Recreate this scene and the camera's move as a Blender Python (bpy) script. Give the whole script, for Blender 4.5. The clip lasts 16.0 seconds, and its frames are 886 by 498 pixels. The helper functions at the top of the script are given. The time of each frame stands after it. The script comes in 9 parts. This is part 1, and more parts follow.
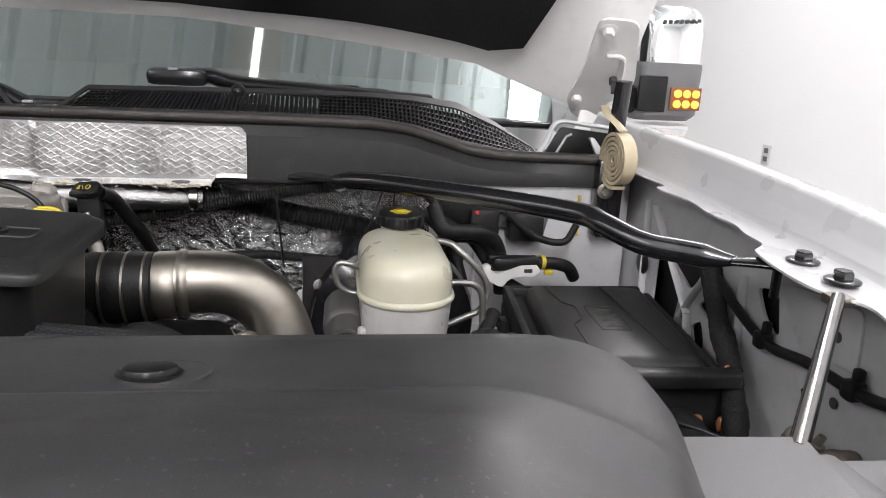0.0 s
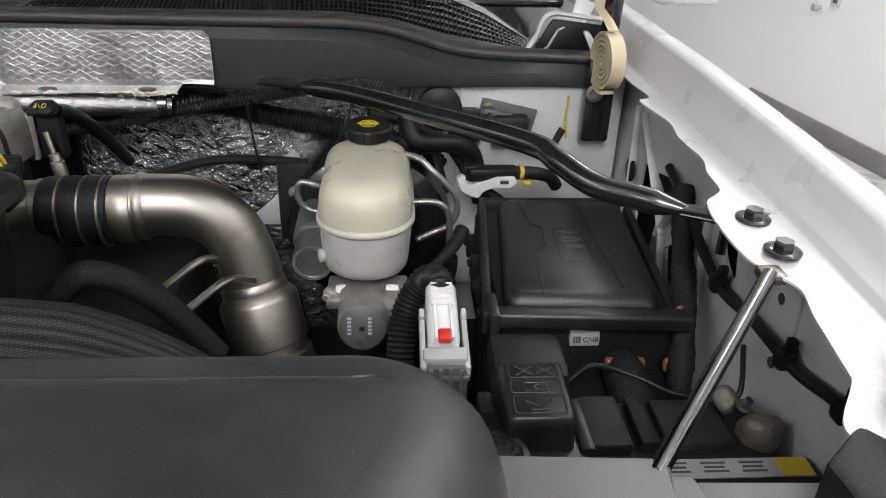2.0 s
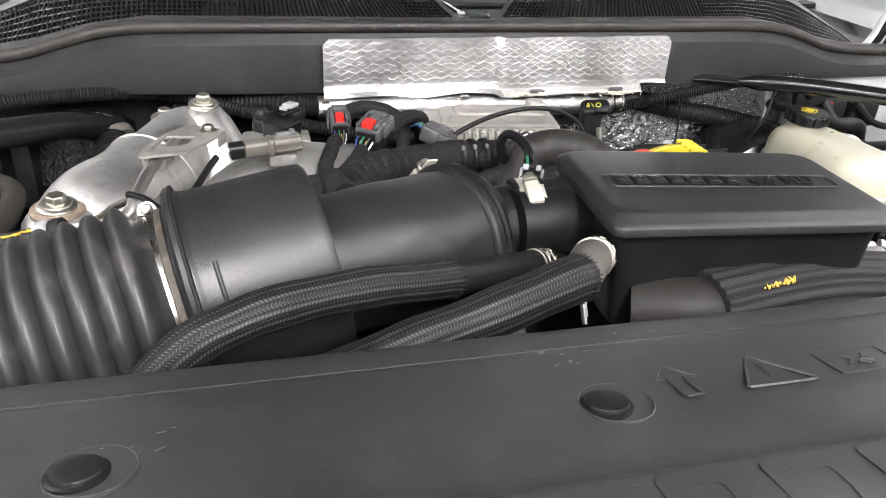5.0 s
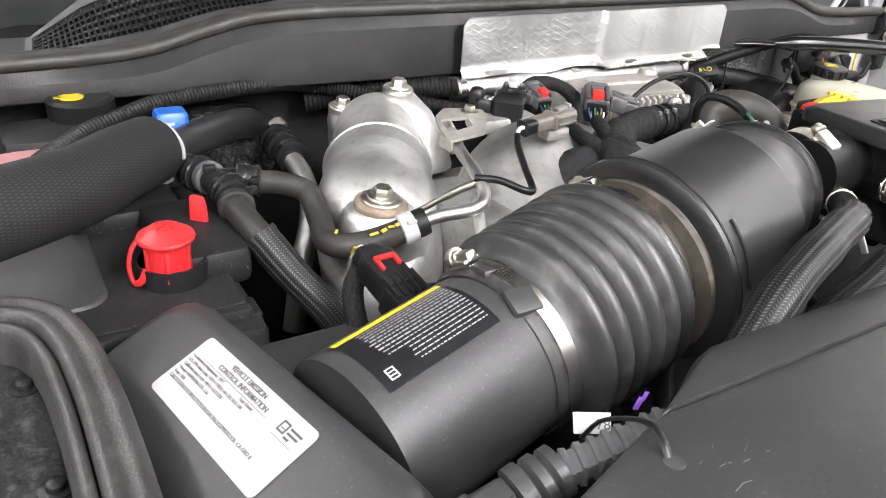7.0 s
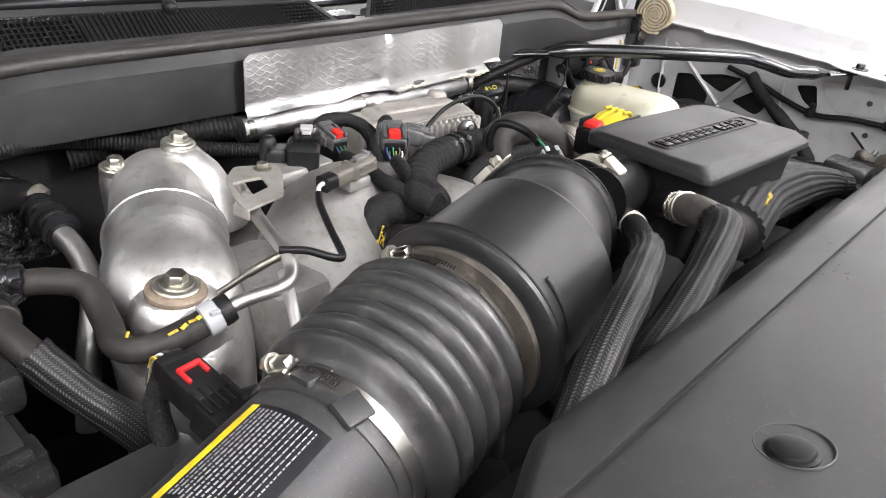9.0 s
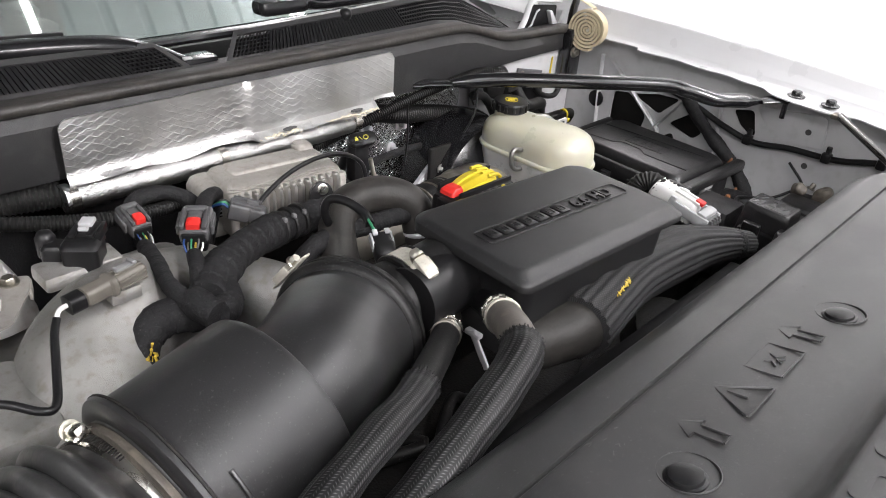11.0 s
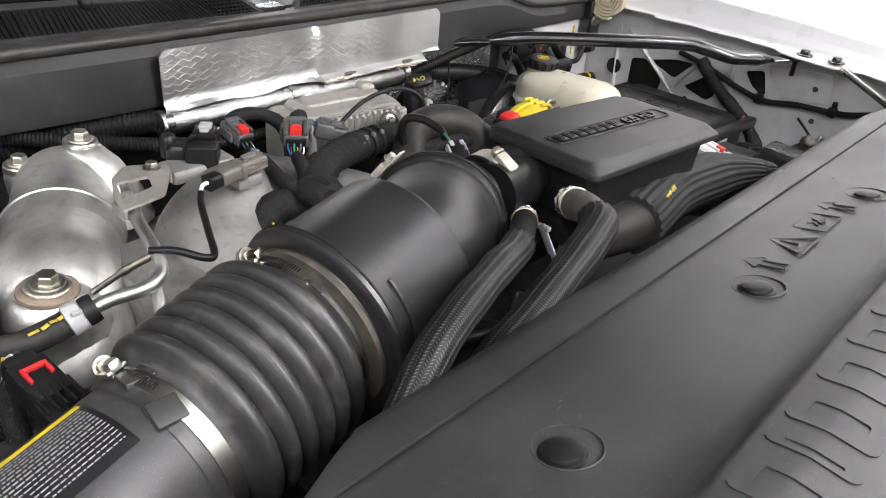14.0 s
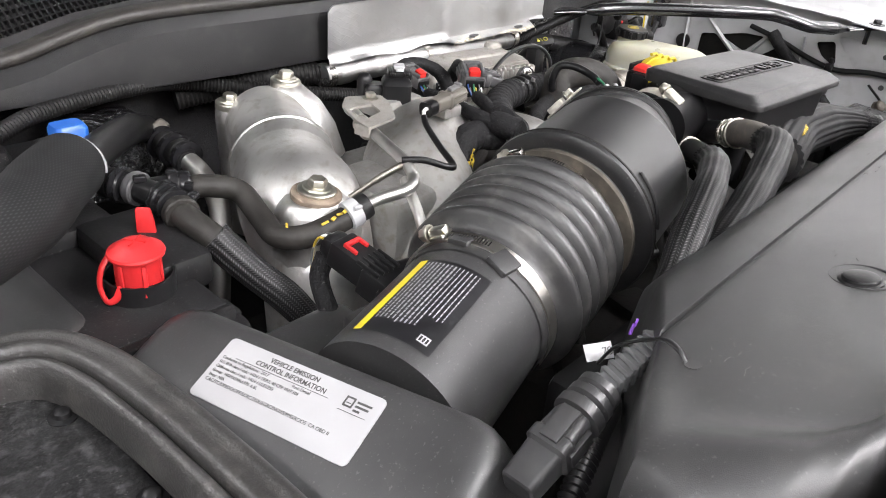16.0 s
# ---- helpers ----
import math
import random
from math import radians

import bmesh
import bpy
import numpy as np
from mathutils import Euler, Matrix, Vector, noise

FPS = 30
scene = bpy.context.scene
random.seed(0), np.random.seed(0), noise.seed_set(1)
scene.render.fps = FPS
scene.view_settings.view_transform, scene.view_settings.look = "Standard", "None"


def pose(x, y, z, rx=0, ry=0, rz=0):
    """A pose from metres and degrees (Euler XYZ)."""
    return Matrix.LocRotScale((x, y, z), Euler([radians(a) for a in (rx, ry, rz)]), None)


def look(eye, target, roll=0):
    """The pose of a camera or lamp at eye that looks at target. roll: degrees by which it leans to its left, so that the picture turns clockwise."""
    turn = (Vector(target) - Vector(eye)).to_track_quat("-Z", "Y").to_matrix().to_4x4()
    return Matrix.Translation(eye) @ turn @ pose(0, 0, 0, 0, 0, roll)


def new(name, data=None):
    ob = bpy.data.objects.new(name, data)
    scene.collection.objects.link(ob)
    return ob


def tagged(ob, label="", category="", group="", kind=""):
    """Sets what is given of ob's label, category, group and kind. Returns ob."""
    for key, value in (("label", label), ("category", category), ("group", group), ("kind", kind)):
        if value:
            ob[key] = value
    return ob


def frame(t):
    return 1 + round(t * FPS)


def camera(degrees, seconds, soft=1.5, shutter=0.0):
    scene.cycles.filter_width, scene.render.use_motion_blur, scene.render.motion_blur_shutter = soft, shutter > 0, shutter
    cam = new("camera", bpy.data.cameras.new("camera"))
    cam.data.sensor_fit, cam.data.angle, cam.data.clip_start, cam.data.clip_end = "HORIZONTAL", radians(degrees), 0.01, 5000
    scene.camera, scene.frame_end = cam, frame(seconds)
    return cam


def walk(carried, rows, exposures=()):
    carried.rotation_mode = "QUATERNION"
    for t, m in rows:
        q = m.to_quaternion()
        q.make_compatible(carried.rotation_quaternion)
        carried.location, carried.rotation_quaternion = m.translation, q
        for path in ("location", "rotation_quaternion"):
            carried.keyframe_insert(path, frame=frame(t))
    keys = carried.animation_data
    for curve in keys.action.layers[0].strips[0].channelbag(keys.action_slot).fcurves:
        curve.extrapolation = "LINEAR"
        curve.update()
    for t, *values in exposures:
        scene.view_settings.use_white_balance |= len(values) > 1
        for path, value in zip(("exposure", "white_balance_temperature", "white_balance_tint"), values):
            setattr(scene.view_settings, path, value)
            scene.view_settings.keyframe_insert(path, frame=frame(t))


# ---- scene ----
cam = camera(61.1, 16.0, soft=1.0)
PATH = [
    (0, (0.509, -0.549, 1.36), (0.795, 1.356, 0.823), 2.9),
    (0.5, (0.575, -0.52, 1.396), (0.853, 1.359, 0.771), 2.8),
    (1, (0.648, -0.484, 1.409), (0.87, 1.336, 0.61), 2.4),
    (1.5, (0.666, -0.483, 1.432), (0.818, 1.281, 0.5), 2.0),
    (2, (0.636, -0.499, 1.468), (0.771, 1.252, 0.512), 2.1),
    (2.5, (0.524, -0.524, 1.48), (0.673, 1.226, 0.523), 2.4),
    (3, (0.371, -0.58, 1.487), (0.554, 1.17, 0.536), 2.7),
    (3.5, (0.25, -0.567, 1.483), (0.46, 1.18, 0.532), 2.6),
    (4, (0.096, -0.518, 1.48), (0.365, 1.22, 0.528), 2.8),
    (4.5, (-0.083, -0.504, 1.472), (0.273, 1.219, 0.522), 3.1),
    (5, (-0.291, -0.512, 1.474), (0.176, 1.188, 0.528), 3.2),
    (5.2, (-0.358, -0.504, 1.477), (0.15, 1.182, 0.529), 3.2),
    (7.3, (-0.818, -0.32, 1.431), (0.243, 1.094, 0.496), 4.8),
    (7.5, (-0.835, -0.313, 1.431), (0.302, 1.044, 0.5), 5.0),
    (8, (-0.858, -0.301, 1.437), (0.411, 0.937, 0.511), 5.4),
    (8.5, (-0.832, -0.292, 1.45), (0.495, 0.885, 0.525), 5.3),
    (9, (-0.752, -0.28, 1.477), (0.596, 0.873, 0.553), 5.4),
    (9.5, (-0.657, -0.251, 1.533), (0.671, 0.9, 0.579), 4.7),
    (10, (-0.602, -0.26, 1.547), (0.691, 0.9, 0.556), 4.5),
    (10.2, (-0.563, -0.277, 1.554), (0.72, 0.889, 0.557), 4.4),
    (12.3, (-0.473, -0.38, 1.577), (0.837, 0.764, 0.59), 5.0),
    (12.5, (-0.474, -0.383, 1.577), (0.837, 0.757, 0.587), 5.1),
    (13, (-0.499, -0.388, 1.57), (0.818, 0.748, 0.583), 5.1),
    (13.5, (-0.585, -0.385, 1.545), (0.735, 0.748, 0.558), 5.2),
    (14, (-0.673, -0.373, 1.511), (0.647, 0.769, 0.536), 5.0),
    (14.5, (-0.756, -0.343, 1.481), (0.562, 0.81, 0.515), 5.0),
    (15, (-0.834, -0.309, 1.447), (0.482, 0.845, 0.481), 4.9),
    (15.5, (-0.892, -0.312, 1.448), (0.426, 0.839, 0.48), 4.9),
    (16, (-0.918, -0.298, 1.457), (0.417, 0.834, 0.489), 5.0),
]
walk(cam, [(t, look(eye, target, roll)) for t, eye, target, roll in PATH],
     exposures=[(0, -0.42), (1, -0.52), (2, -0.62), (3.5, -0.32), (4.2, -0.12), (4.7, 0.19), (5.2, 0.46), (7.5, 0.70), (8.5, 0.57), (9.5, 0.27), (13, 0.05), (14.5, 0.16), (16, 0.44)])


# ---- room light ----
world = bpy.data.worlds.new("room_air")
world.use_nodes = True
world.node_tree.nodes["Background"].inputs[0].default_value = (0.9, 0.95, 1.0, 1)
world.node_tree.nodes["Background"].inputs[1].default_value = 0.05
scene.world = world


def lamp(x, y, z, w, h, power, aim=None):
    data = bpy.data.lights.new("area_lamp", "AREA")
    data.shape, data.size, data.size_y, data.energy, data.color = "RECTANGLE", w, h, power, (1.0, 0.94, 0.962)
    ob = new("area_lamp", data)
    ob.matrix_world = look((x, y, z), aim or (x, y + 0.001, 0))
    return ob


# The strong lamp at y -3.4 is an unseen addition for frontal light.
LIGHTS = ((-2.6, -2.2, 105), (0.25, -3.4, 270), (2.5, -1.2, 62), (-2.6, 2.6, 55), (2.5, 2.6, 100), (-5.0, -1.0, 65))
for lx, ly, lp in LIGHTS:
    lamp(lx, ly, 3.5, 0.3, 3.0, lp)
    # Added upward lamp over each fitting, to brighten the ceiling.
    lamp(lx, ly, 3.56, 0.3, 3.0, lp * (0.3 if lx > 2 and ly > 2 else 0.8), (lx, ly + 0.001, 9))

# ---- building helpers ----
XC = 0.03  # centre line of the truck


def thing(name, label, category, at=(0, 0, 0), group="", kind=""):
    ob = new(name)
    ob.empty_display_size = 0.02
    ob.location = at
    return tagged(ob, label, category, group, kind)


def finish(bm, name, material, angle=38):
    bmesh.ops.recalc_face_normals(bm, faces=bm.faces)
    me = bpy.data.meshes.new(name)
    bm.to_mesh(me)
    bm.free()
    me.materials.append(material)
    me.polygons.foreach_set("use_smooth", [True] * len(me.polygons))
    me.set_sharp_from_angle(angle=radians(angle))
    return me


def part(name, bm, material, parent, label="", angle=38):
    """Links a bmesh, made in world metres, as one mesh under a thing or under a part."""
    ob = new(name, finish(bm, name, material, angle))
    if parent is not None:
        ob.parent = parent
        if parent.type == "EMPTY":
            ob.matrix_parent_inverse = Matrix.Translation(-parent.location)
    return tagged(ob, label)


def single(name, bm, material, label, category, group="", kind="", angle=38):
    """A thing that is one mesh."""
    return tagged(new(name, finish(bm, name, material, angle)), label, category, group, kind)


def V(p):
    return Vector(p)


def curve(pts, n=8):
    """Catmull-Rom through the points, n steps a span."""
    p = [V(q) for q in pts]
    p = [p[0] * 2 - p[1]] + p + [p[-1] * 2 - p[-2]]
    out = []
    for i in range(1, len(p) - 2):
        for k in range(n):
            t = k / n
            out.append(0.5 * ((2 * p[i]) + (p[i + 1] - p[i - 1]) * t + (2 * p[i - 1] - 5 * p[i] + 4 * p[i + 1] - p[i + 2]) * t * t
                              + (3 * p[i] - p[i - 1] - 3 * p[i + 1] + p[i + 2]) * t ** 3))
    return out + [p[-2]]


def resample(pts, step):
    out, acc = [V(pts[0])], 0.0
    for a, b in zip(pts[:-1], pts[1:]):
        a, b = V(a), V(b)
        d = (b - a).length
        s = step - acc
        while s <= d and d > 0:
            out.append(a.lerp(b, s / d))
            s += step
        acc = (acc + d) % step if d else acc
    if (out[-1] - V(pts[-1])).length > step * 0.3:
        out.append(V(pts[-1]))
    return out


def sweep(bm, pts, radius, segs=14, cap=True, flat=1.0, start_up=None):
    """A tube along points; radius is a number or a function of the length along it. Gives UVs in metres."""
    uv = bm.loops.layers.uv.verify()
    pts = [V(p) for p in pts]
    n = len(pts)
    tang = [(pts[min(i + 1, n - 1)] - pts[max(i - 1, 0)]).normalized() for i in range(n)]
    up = V(start_up) if start_up else (V((0, 0, 1)) if abs(tang[0].z) < 0.9 else V((0, 1, 0)))
    rings, s, lengths = [], 0.0, []
    for i, (p, t) in enumerate(zip(pts, tang)):
        if i:
            s += (p - pts[i - 1]).length
        up = (up - t * up.dot(t)).normalized()
        side = t.cross(up)
        r = radius(s) if callable(radius) else radius
        rings.append([bm.verts.new(p + (side * math.cos(2 * math.pi * k / segs) + up * flat * math.sin(2 * math.pi * k / segs)) * r) for k in range(segs)])
        lengths.append((s, r))
    for i in range(n - 1):
        for k in range(segs):
            f = bm.faces.new((rings[i][k], rings[i][(k + 1) % segs], rings[i + 1][(k + 1) % segs], rings[i + 1][k]))
            circ = 2 * math.pi * lengths[0][1]
            for loop, (a, b) in zip(f.loops, ((i, k), (i, k + 1), (i + 1, k + 1), (i + 1, k))):
                loop[uv].uv = (lengths[a][0], b / segs * circ)
    if cap:
        bm.faces.new(rings[0][::-1])
        bm.faces.new(rings[-1])
    return bm


def tube(pts, radius, segs=14, n=8, **k):
    return sweep(bmesh.new(), curve(pts, n) if n else pts, radius, segs, **k)


def ribbed(pts, radius, pitch=0.005, depth=0.0012, segs=14, bm=None):
    """A corrugated conduit."""
    line = resample(curve(pts, 16), pitch / 4)
    return sweep(bm or bmesh.new(), line, lambda s: radius + depth * math.cos(2 * math.pi * s / pitch), segs)


def taped(pts, r, lump=0.05):
    """A lead wound in cloth tape: each turn overlaps the last, over an uneven bundle."""
    return sweep(bmesh.new(), resample(curve(pts, 10), 0.0022), lambda s: r * (0.97 + 0.07 * ((s / 0.017) % 1.0) + lump * math.sin(61 * s) + lump * 0.6 * math.sin(113 * s + 1)), 20)


def axis_frame(at, way, up=(0, 0, 1)):
    z = V(way).normalized()
    y = V(up) - z * V(up).dot(z)
    if y.length < 1e-4:
        y = V((0, 1, 0)) - z * z.y
    y.normalize()
    x = y.cross(z)
    m = Matrix((x, y, z)).transposed().to_4x4()
    m.translation = V(at)
    return m


def lathe(bm, profile, at, way, segs=32, cap=True):
    """profile: (radius, height) along the way."""
    m = axis_frame(at, way)
    rings = []
    for r, h in profile:
        r = max(r, 1e-5)
        rings.append([bm.verts.new(m @ V((r * math.cos(2 * math.pi * k / segs), r * math.sin(2 * math.pi * k / segs), h))) for k in range(segs)])
    for a, b in zip(rings[:-1], rings[1:]):
        for k in range(segs):
            bm.faces.new((a[k], a[(k + 1) % segs], b[(k + 1) % segs], b[k]))
    if cap:
        bm.faces.new(rings[0][::-1])
        bm.faces.new(rings[-1])
    return bm


def box(bm, at, size, bevel=0.0, m=None, seg=2):
    """A bevelled box; m turns it about its centre."""
    t = bmesh.new()
    bmesh.ops.create_cube(t, size=1.0, matrix=Matrix.Diagonal((*size, 1)))
    if bevel:
        bmesh.ops.bevel(t, geom=t.edges[:], offset=min(bevel, min(size) * 0.49), segments=seg, affect="EDGES", profile=0.5)
    t.transform(Matrix.Translation(at) @ (m or Matrix()))
    me = bpy.data.meshes.new("t")
    t.to_mesh(me)
    t.free()
    bm.from_mesh(me)
    bpy.data.meshes.remove(me)
    return bm


def boxes(*rows, m=None):
    bm = bmesh.new()
    for at, size, bevel in rows:
        box(bm, at, size, bevel, m)
    return bm


def rrect(w, h, r, n=4):
    """A rounded rectangle, counter-clockwise."""
    out = []
    for cx, cy, a0 in ((w / 2 - r, h / 2 - r, 0), (-w / 2 + r, h / 2 - r, 90), (-w / 2 + r, -h / 2 + r, 180), (w / 2 - r, -h / 2 + r, 270)):
        for k in range(n + 1):
            a = radians(a0 + 90 * k / n)
            out.append((cx + r * math.cos(a), cy + r * math.sin(a)))
    return out


def loft(bm, rings, cap=True, closed=True):
    vs = [[bm.verts.new(V(p)) for p in ring] for ring in rings]
    for a, b in zip(vs[:-1], vs[1:]):
        for k in range(len(a) if closed else len(a) - 1):
            j = (k + 1) % len(a)
            bm.faces.new((a[k], a[j], b[j], b[k]))
    if cap and closed:
        bm.faces.new(vs[0][::-1])
        bm.faces.new(vs[-1])
    return bm


def rloft(bm, rows, m=None):
    """rows: (cx, cy, z, w, d, r) rounded rectangles stacked in z, turned by m."""
    m = m or Matrix()
    return loft(bm, [[m @ V((cx + px, cy + py, z)) for px, py in rrect(w, d, r)] for cx, cy, z, w, d, r in rows])


def prism(bm, poly, depth, m, bevel=0.0):
    """An extruded outline: poly in the plane of m, depth along its z."""
    t = bmesh.new()
    a = [t.verts.new((x, y, 0)) for x, y in poly]
    b = [t.verts.new((x, y, depth)) for x, y in poly]
    t.faces.new(a[::-1])
    t.faces.new(b)
    for k in range(len(poly)):
        j = (k + 1) % len(poly)
        t.faces.new((a[k], a[j], b[j], b[k]))
    if bevel:
        bmesh.ops.bevel(t, geom=t.edges[:], offset=bevel, segments=2, affect="EDGES", profile=0.5)
    t.transform(m)
    me = bpy.data.meshes.new("t")
    t.to_mesh(me)
    t.free()
    bm.from_mesh(me)
    bpy.data.meshes.remove(me)
    return bm


def words(name, text, size, m, material, parent, extrude=0.0003, label="", align="LEFT", bold=0.0):
    """Letters of the built-in font as one mesh, lying in the plane of m."""
    c = bpy.data.curves.new(name, "FONT")
    c.body, c.size, c.extrude, c.align_x, c.align_y = text, size, extrude, align, "CENTER"
    c.offset = bold
    tmp = bpy.data.objects.new("t", c)
    scene.collection.objects.link(tmp)
    me = bpy.data.meshes.new_from_object(tmp.evaluated_get(bpy.context.evaluated_depsgraph_get()))
    bpy.data.objects.remove(tmp)
    me.transform(m)
    me.materials.clear()
    me.materials.append(material)
    ob = new(name, me)
    ob.parent = parent
    if parent.type == "EMPTY":
        ob.matrix_parent_inverse = Matrix.Translation(-parent.location)
    return tagged(ob, label)


def round_poly(poly, r, n=5):
    """The outline with its corners rounded."""
    out = []
    for i, p in enumerate(poly):
        p, a, b = Vector(p), Vector(poly[i - 1]), Vector(poly[(i + 1) % len(poly)])
        u, w = (a - p), (b - p)
        q = min(r, u.length * 0.45, w.length * 0.45)
        s, e = p + u.normalized() * q, p + w.normalized() * q
        for k in range(n + 1):
            t = k / n
            out.append(tuple(s * (1 - t) ** 2 + p * 2 * t * (1 - t) + e * t * t))
    return out


def plane_frame(o, x, y):
    """A frame with its origin, x axis towards one point and y axis on the side of another."""
    o, x, y = V(o), V(x), V(y)
    ex = (x - o).normalized()
    ez = ex.cross(y - o).normalized()
    m = Matrix((ex, ez.cross(ex), ez)).transposed().to_4x4()
    m.translation = o
    return m


def hexbolt(bm, at, way=(0, 0, 1), r=0.006, h=0.006, flange=0.011):
    lathe(bm, [(flange, 0), (flange, 0.0015), (r * 1.05, 0.0022)], at, way, 20)
    lathe(bm, [(r, 0.001), (r, h * 0.85), (r * 0.86, h)], at, way, 6)
    return bm


# ---- materials ----
def material(name, base, rough=0.5, metal=0.0, var=0.15, big=9.0, fine=220.0, bump=0.06, rvar=0.12, coat=0.0, dirt=None, dirt_amount=0.0, specks=0.0):
    """Colour with stains at two scales, uneven gloss and fine relief."""
    m = bpy.data.materials.new(name)
    m.use_nodes = True
    nt = m.node_tree
    b = nt.nodes["Principled BSDF"]
    lk = nt.links.new
    co = nt.nodes.new("ShaderNodeTexCoord").outputs["Object"]

    def noise_node(scale, detail):
        n = nt.nodes.new("ShaderNodeTexNoise")
        n.inputs["Scale"].default_value, n.inputs["Detail"].default_value = scale, detail
        lk(co, n.inputs["Vector"])
        return n.outputs["Fac"]

    def ramp(fac, lo, hi, c0, c1):
        r = nt.nodes.new("ShaderNodeValToRGB")
        r.color_ramp.elements[0].position, r.color_ramp.elements[1].position = lo, hi
        r.color_ramp.elements[0].color, r.color_ramp.elements[1].color = (*c0, 1), (*c1, 1)
        lk(fac, r.inputs["Fac"])
        return r.outputs["Color"]

    large, small = noise_node(big, 6), noise_node(fine, 3)
    lo, hi = [c * (1 - var) for c in base], [min(1, c * (1 + var)) for c in base]
    colour = ramp(large, 0.3, 0.7, lo, hi)
    if dirt:
        spots = ramp(noise_node(big * 4.3, 8), 0.52, 0.72, (0, 0, 0), (dirt_amount,) * 3)
        mix = nt.nodes.new("ShaderNodeMix")
        mix.data_type = "RGBA"
        lk(spots, mix.inputs[0])
        lk(colour, mix.inputs[6])
        mix.inputs[7].default_value = (*dirt, 1)
        colour = mix.outputs[2]
    if specks:
        dots = ramp(noise_node(420.0, 2), 0.64, 0.74, (0, 0, 0), (specks,) * 3)
        mix = nt.nodes.new("ShaderNodeMix")
        mix.data_type = "RGBA"
        lk(dots, mix.inputs[0])
        lk(colour, mix.inputs[6])
        mix.inputs[7].default_value = (0.16, 0.155, 0.15, 1)
        colour = mix.outputs[2]
    lk(colour, b.inputs["Base Color"])
    lk(ramp(large, 0.25, 0.75, (rough - rvar / 2,) * 3, (rough + rvar / 2,) * 3), b.inputs["Roughness"])
    b.inputs["Metallic"].default_value, b.inputs["Coat Weight"].default_value = metal, coat
    b.inputs["Coat Roughness"].default_value = 0.08
    if bump:
        bn = nt.nodes.new("ShaderNodeBump")
        bn.inputs["Strength"].default_value, bn.inputs["Distance"].default_value = bump, 0.002
        lk(small, bn.inputs["Height"])
        lk(bn.outputs["Normal"], b.inputs["Normal"])
    return m


def add_bump(m, make_height, strength, distance):
    """Adds a relief below the one that the material has; make_height(nt, texcoord node) gives a socket."""
    nt = m.node_tree
    tc = nt.nodes.new("ShaderNodeTexCoord")
    bn = nt.nodes.new("ShaderNodeBump")
    bn.inputs["Strength"].default_value, bn.inputs["Distance"].default_value = strength, distance
    nt.links.new(make_height(nt, tc), bn.inputs["Height"])
    old = next((n for n in nt.nodes if n.type == "BUMP" and n is not bn and not n.inputs["Normal"].is_linked), None)
    target = old.inputs["Normal"] if old else nt.nodes["Principled BSDF"].inputs["Normal"]
    nt.links.new(bn.outputs["Normal"], target)
    return m


def node_math(nt, op, a, b=None):
    n = nt.nodes.new("ShaderNodeMath")
    n.operation = op
    for i, v in enumerate((a, b)):
        if v is None:
            continue
        if isinstance(v, (int, float)):
            n.inputs[i].default_value = v
        else:
            nt.links.new(v, n.inputs[i])
    return n.outputs[0]


PLASTIC = material("black_plastic", (0.0095, 0.0095, 0.010), 0.47, bump=0.22, fine=900, var=0.25, dirt=(0.035, 0.034, 0.033), dirt_amount=0.22, specks=0.35)
COVER = material("grained_black_plastic", (0.027, 0.027, 0.0275), 0.41, bump=0.1, fine=1500, var=0.18, rvar=0.18, dirt=(0.05, 0.049, 0.047), dirt_amount=0.3, specks=0.25)
SATIN = material("satin_black_plastic", (0.009, 0.009, 0.0095), 0.34, bump=0.05, fine=500, var=0.2)
DUCT = material("smooth_black_duct_plastic", (0.015, 0.015, 0.0155), 0.35, bump=0.06, fine=700, var=0.2, big=12, dirt=(0.04, 0.039, 0.037), dirt_amount=0.2, specks=0.2)
GLOSSY = material("glossy_black_plastic", (0.012, 0.012, 0.013), 0.2, bump=0.02)
RUBBER = material("black_rubber", (0.008, 0.008, 0.008), 0.5, bump=0.1, fine=400, dirt=(0.045, 0.043, 0.04), dirt_amount=0.2, specks=0.3)
OLD_RUBBER = material("dusty_brown_rubber", (0.018, 0.0168, 0.0152), 0.55, bump=0.12, fine=300, dirt=(0.08, 0.074, 0.068), dirt_amount=0.3)
CLOTH = material("black_cloth_tape", (0.008, 0.008, 0.0087), 0.75, bump=0.7, fine=450, var=0.4, specks=0.25)
PAINT_BLACK = material("black_enamel_steel", (0.010, 0.010, 0.011), 0.22, coat=0.6, bump=0.02, rvar=0.08)
WHITE = material("white_car_paint", (0.52, 0.525, 0.53), 0.3, coat=0.5, var=0.03, bump=0.01, dirt=(0.47, 0.465, 0.45), dirt_amount=0.1)
# The same car paint in a lighter copy, lifting the shaded hood by colour.
WHITE_LIFTED = material("white_car_paint_lightened_for_hood", (0.76, 0.755, 0.745), 0.38, coat=0.25, var=0.03, bump=0.02, dirt=(0.5, 0.48, 0.44), dirt_amount=0.15)
LINESTEEL = material("dull_steel_line", (0.30, 0.295, 0.28), 0.45, metal=0.9, var=0.15, bump=0.1, dirt=(0.2, 0.18, 0.15), dirt_amount=0.4)
PRIMER = material("grey_white_body_paint", (0.44, 0.445, 0.45), 0.42, coat=0.1, var=0.06, bump=0.03, dirt=(0.28, 0.27, 0.25), dirt_amount=0.3)
STEEL = material("brushed_stainless_steel", (0.285, 0.268, 0.235), 0.42, metal=1.0, var=0.18, bump=0.05, fine=260, dirt=(0.20, 0.17, 0.14), dirt_amount=0.5)
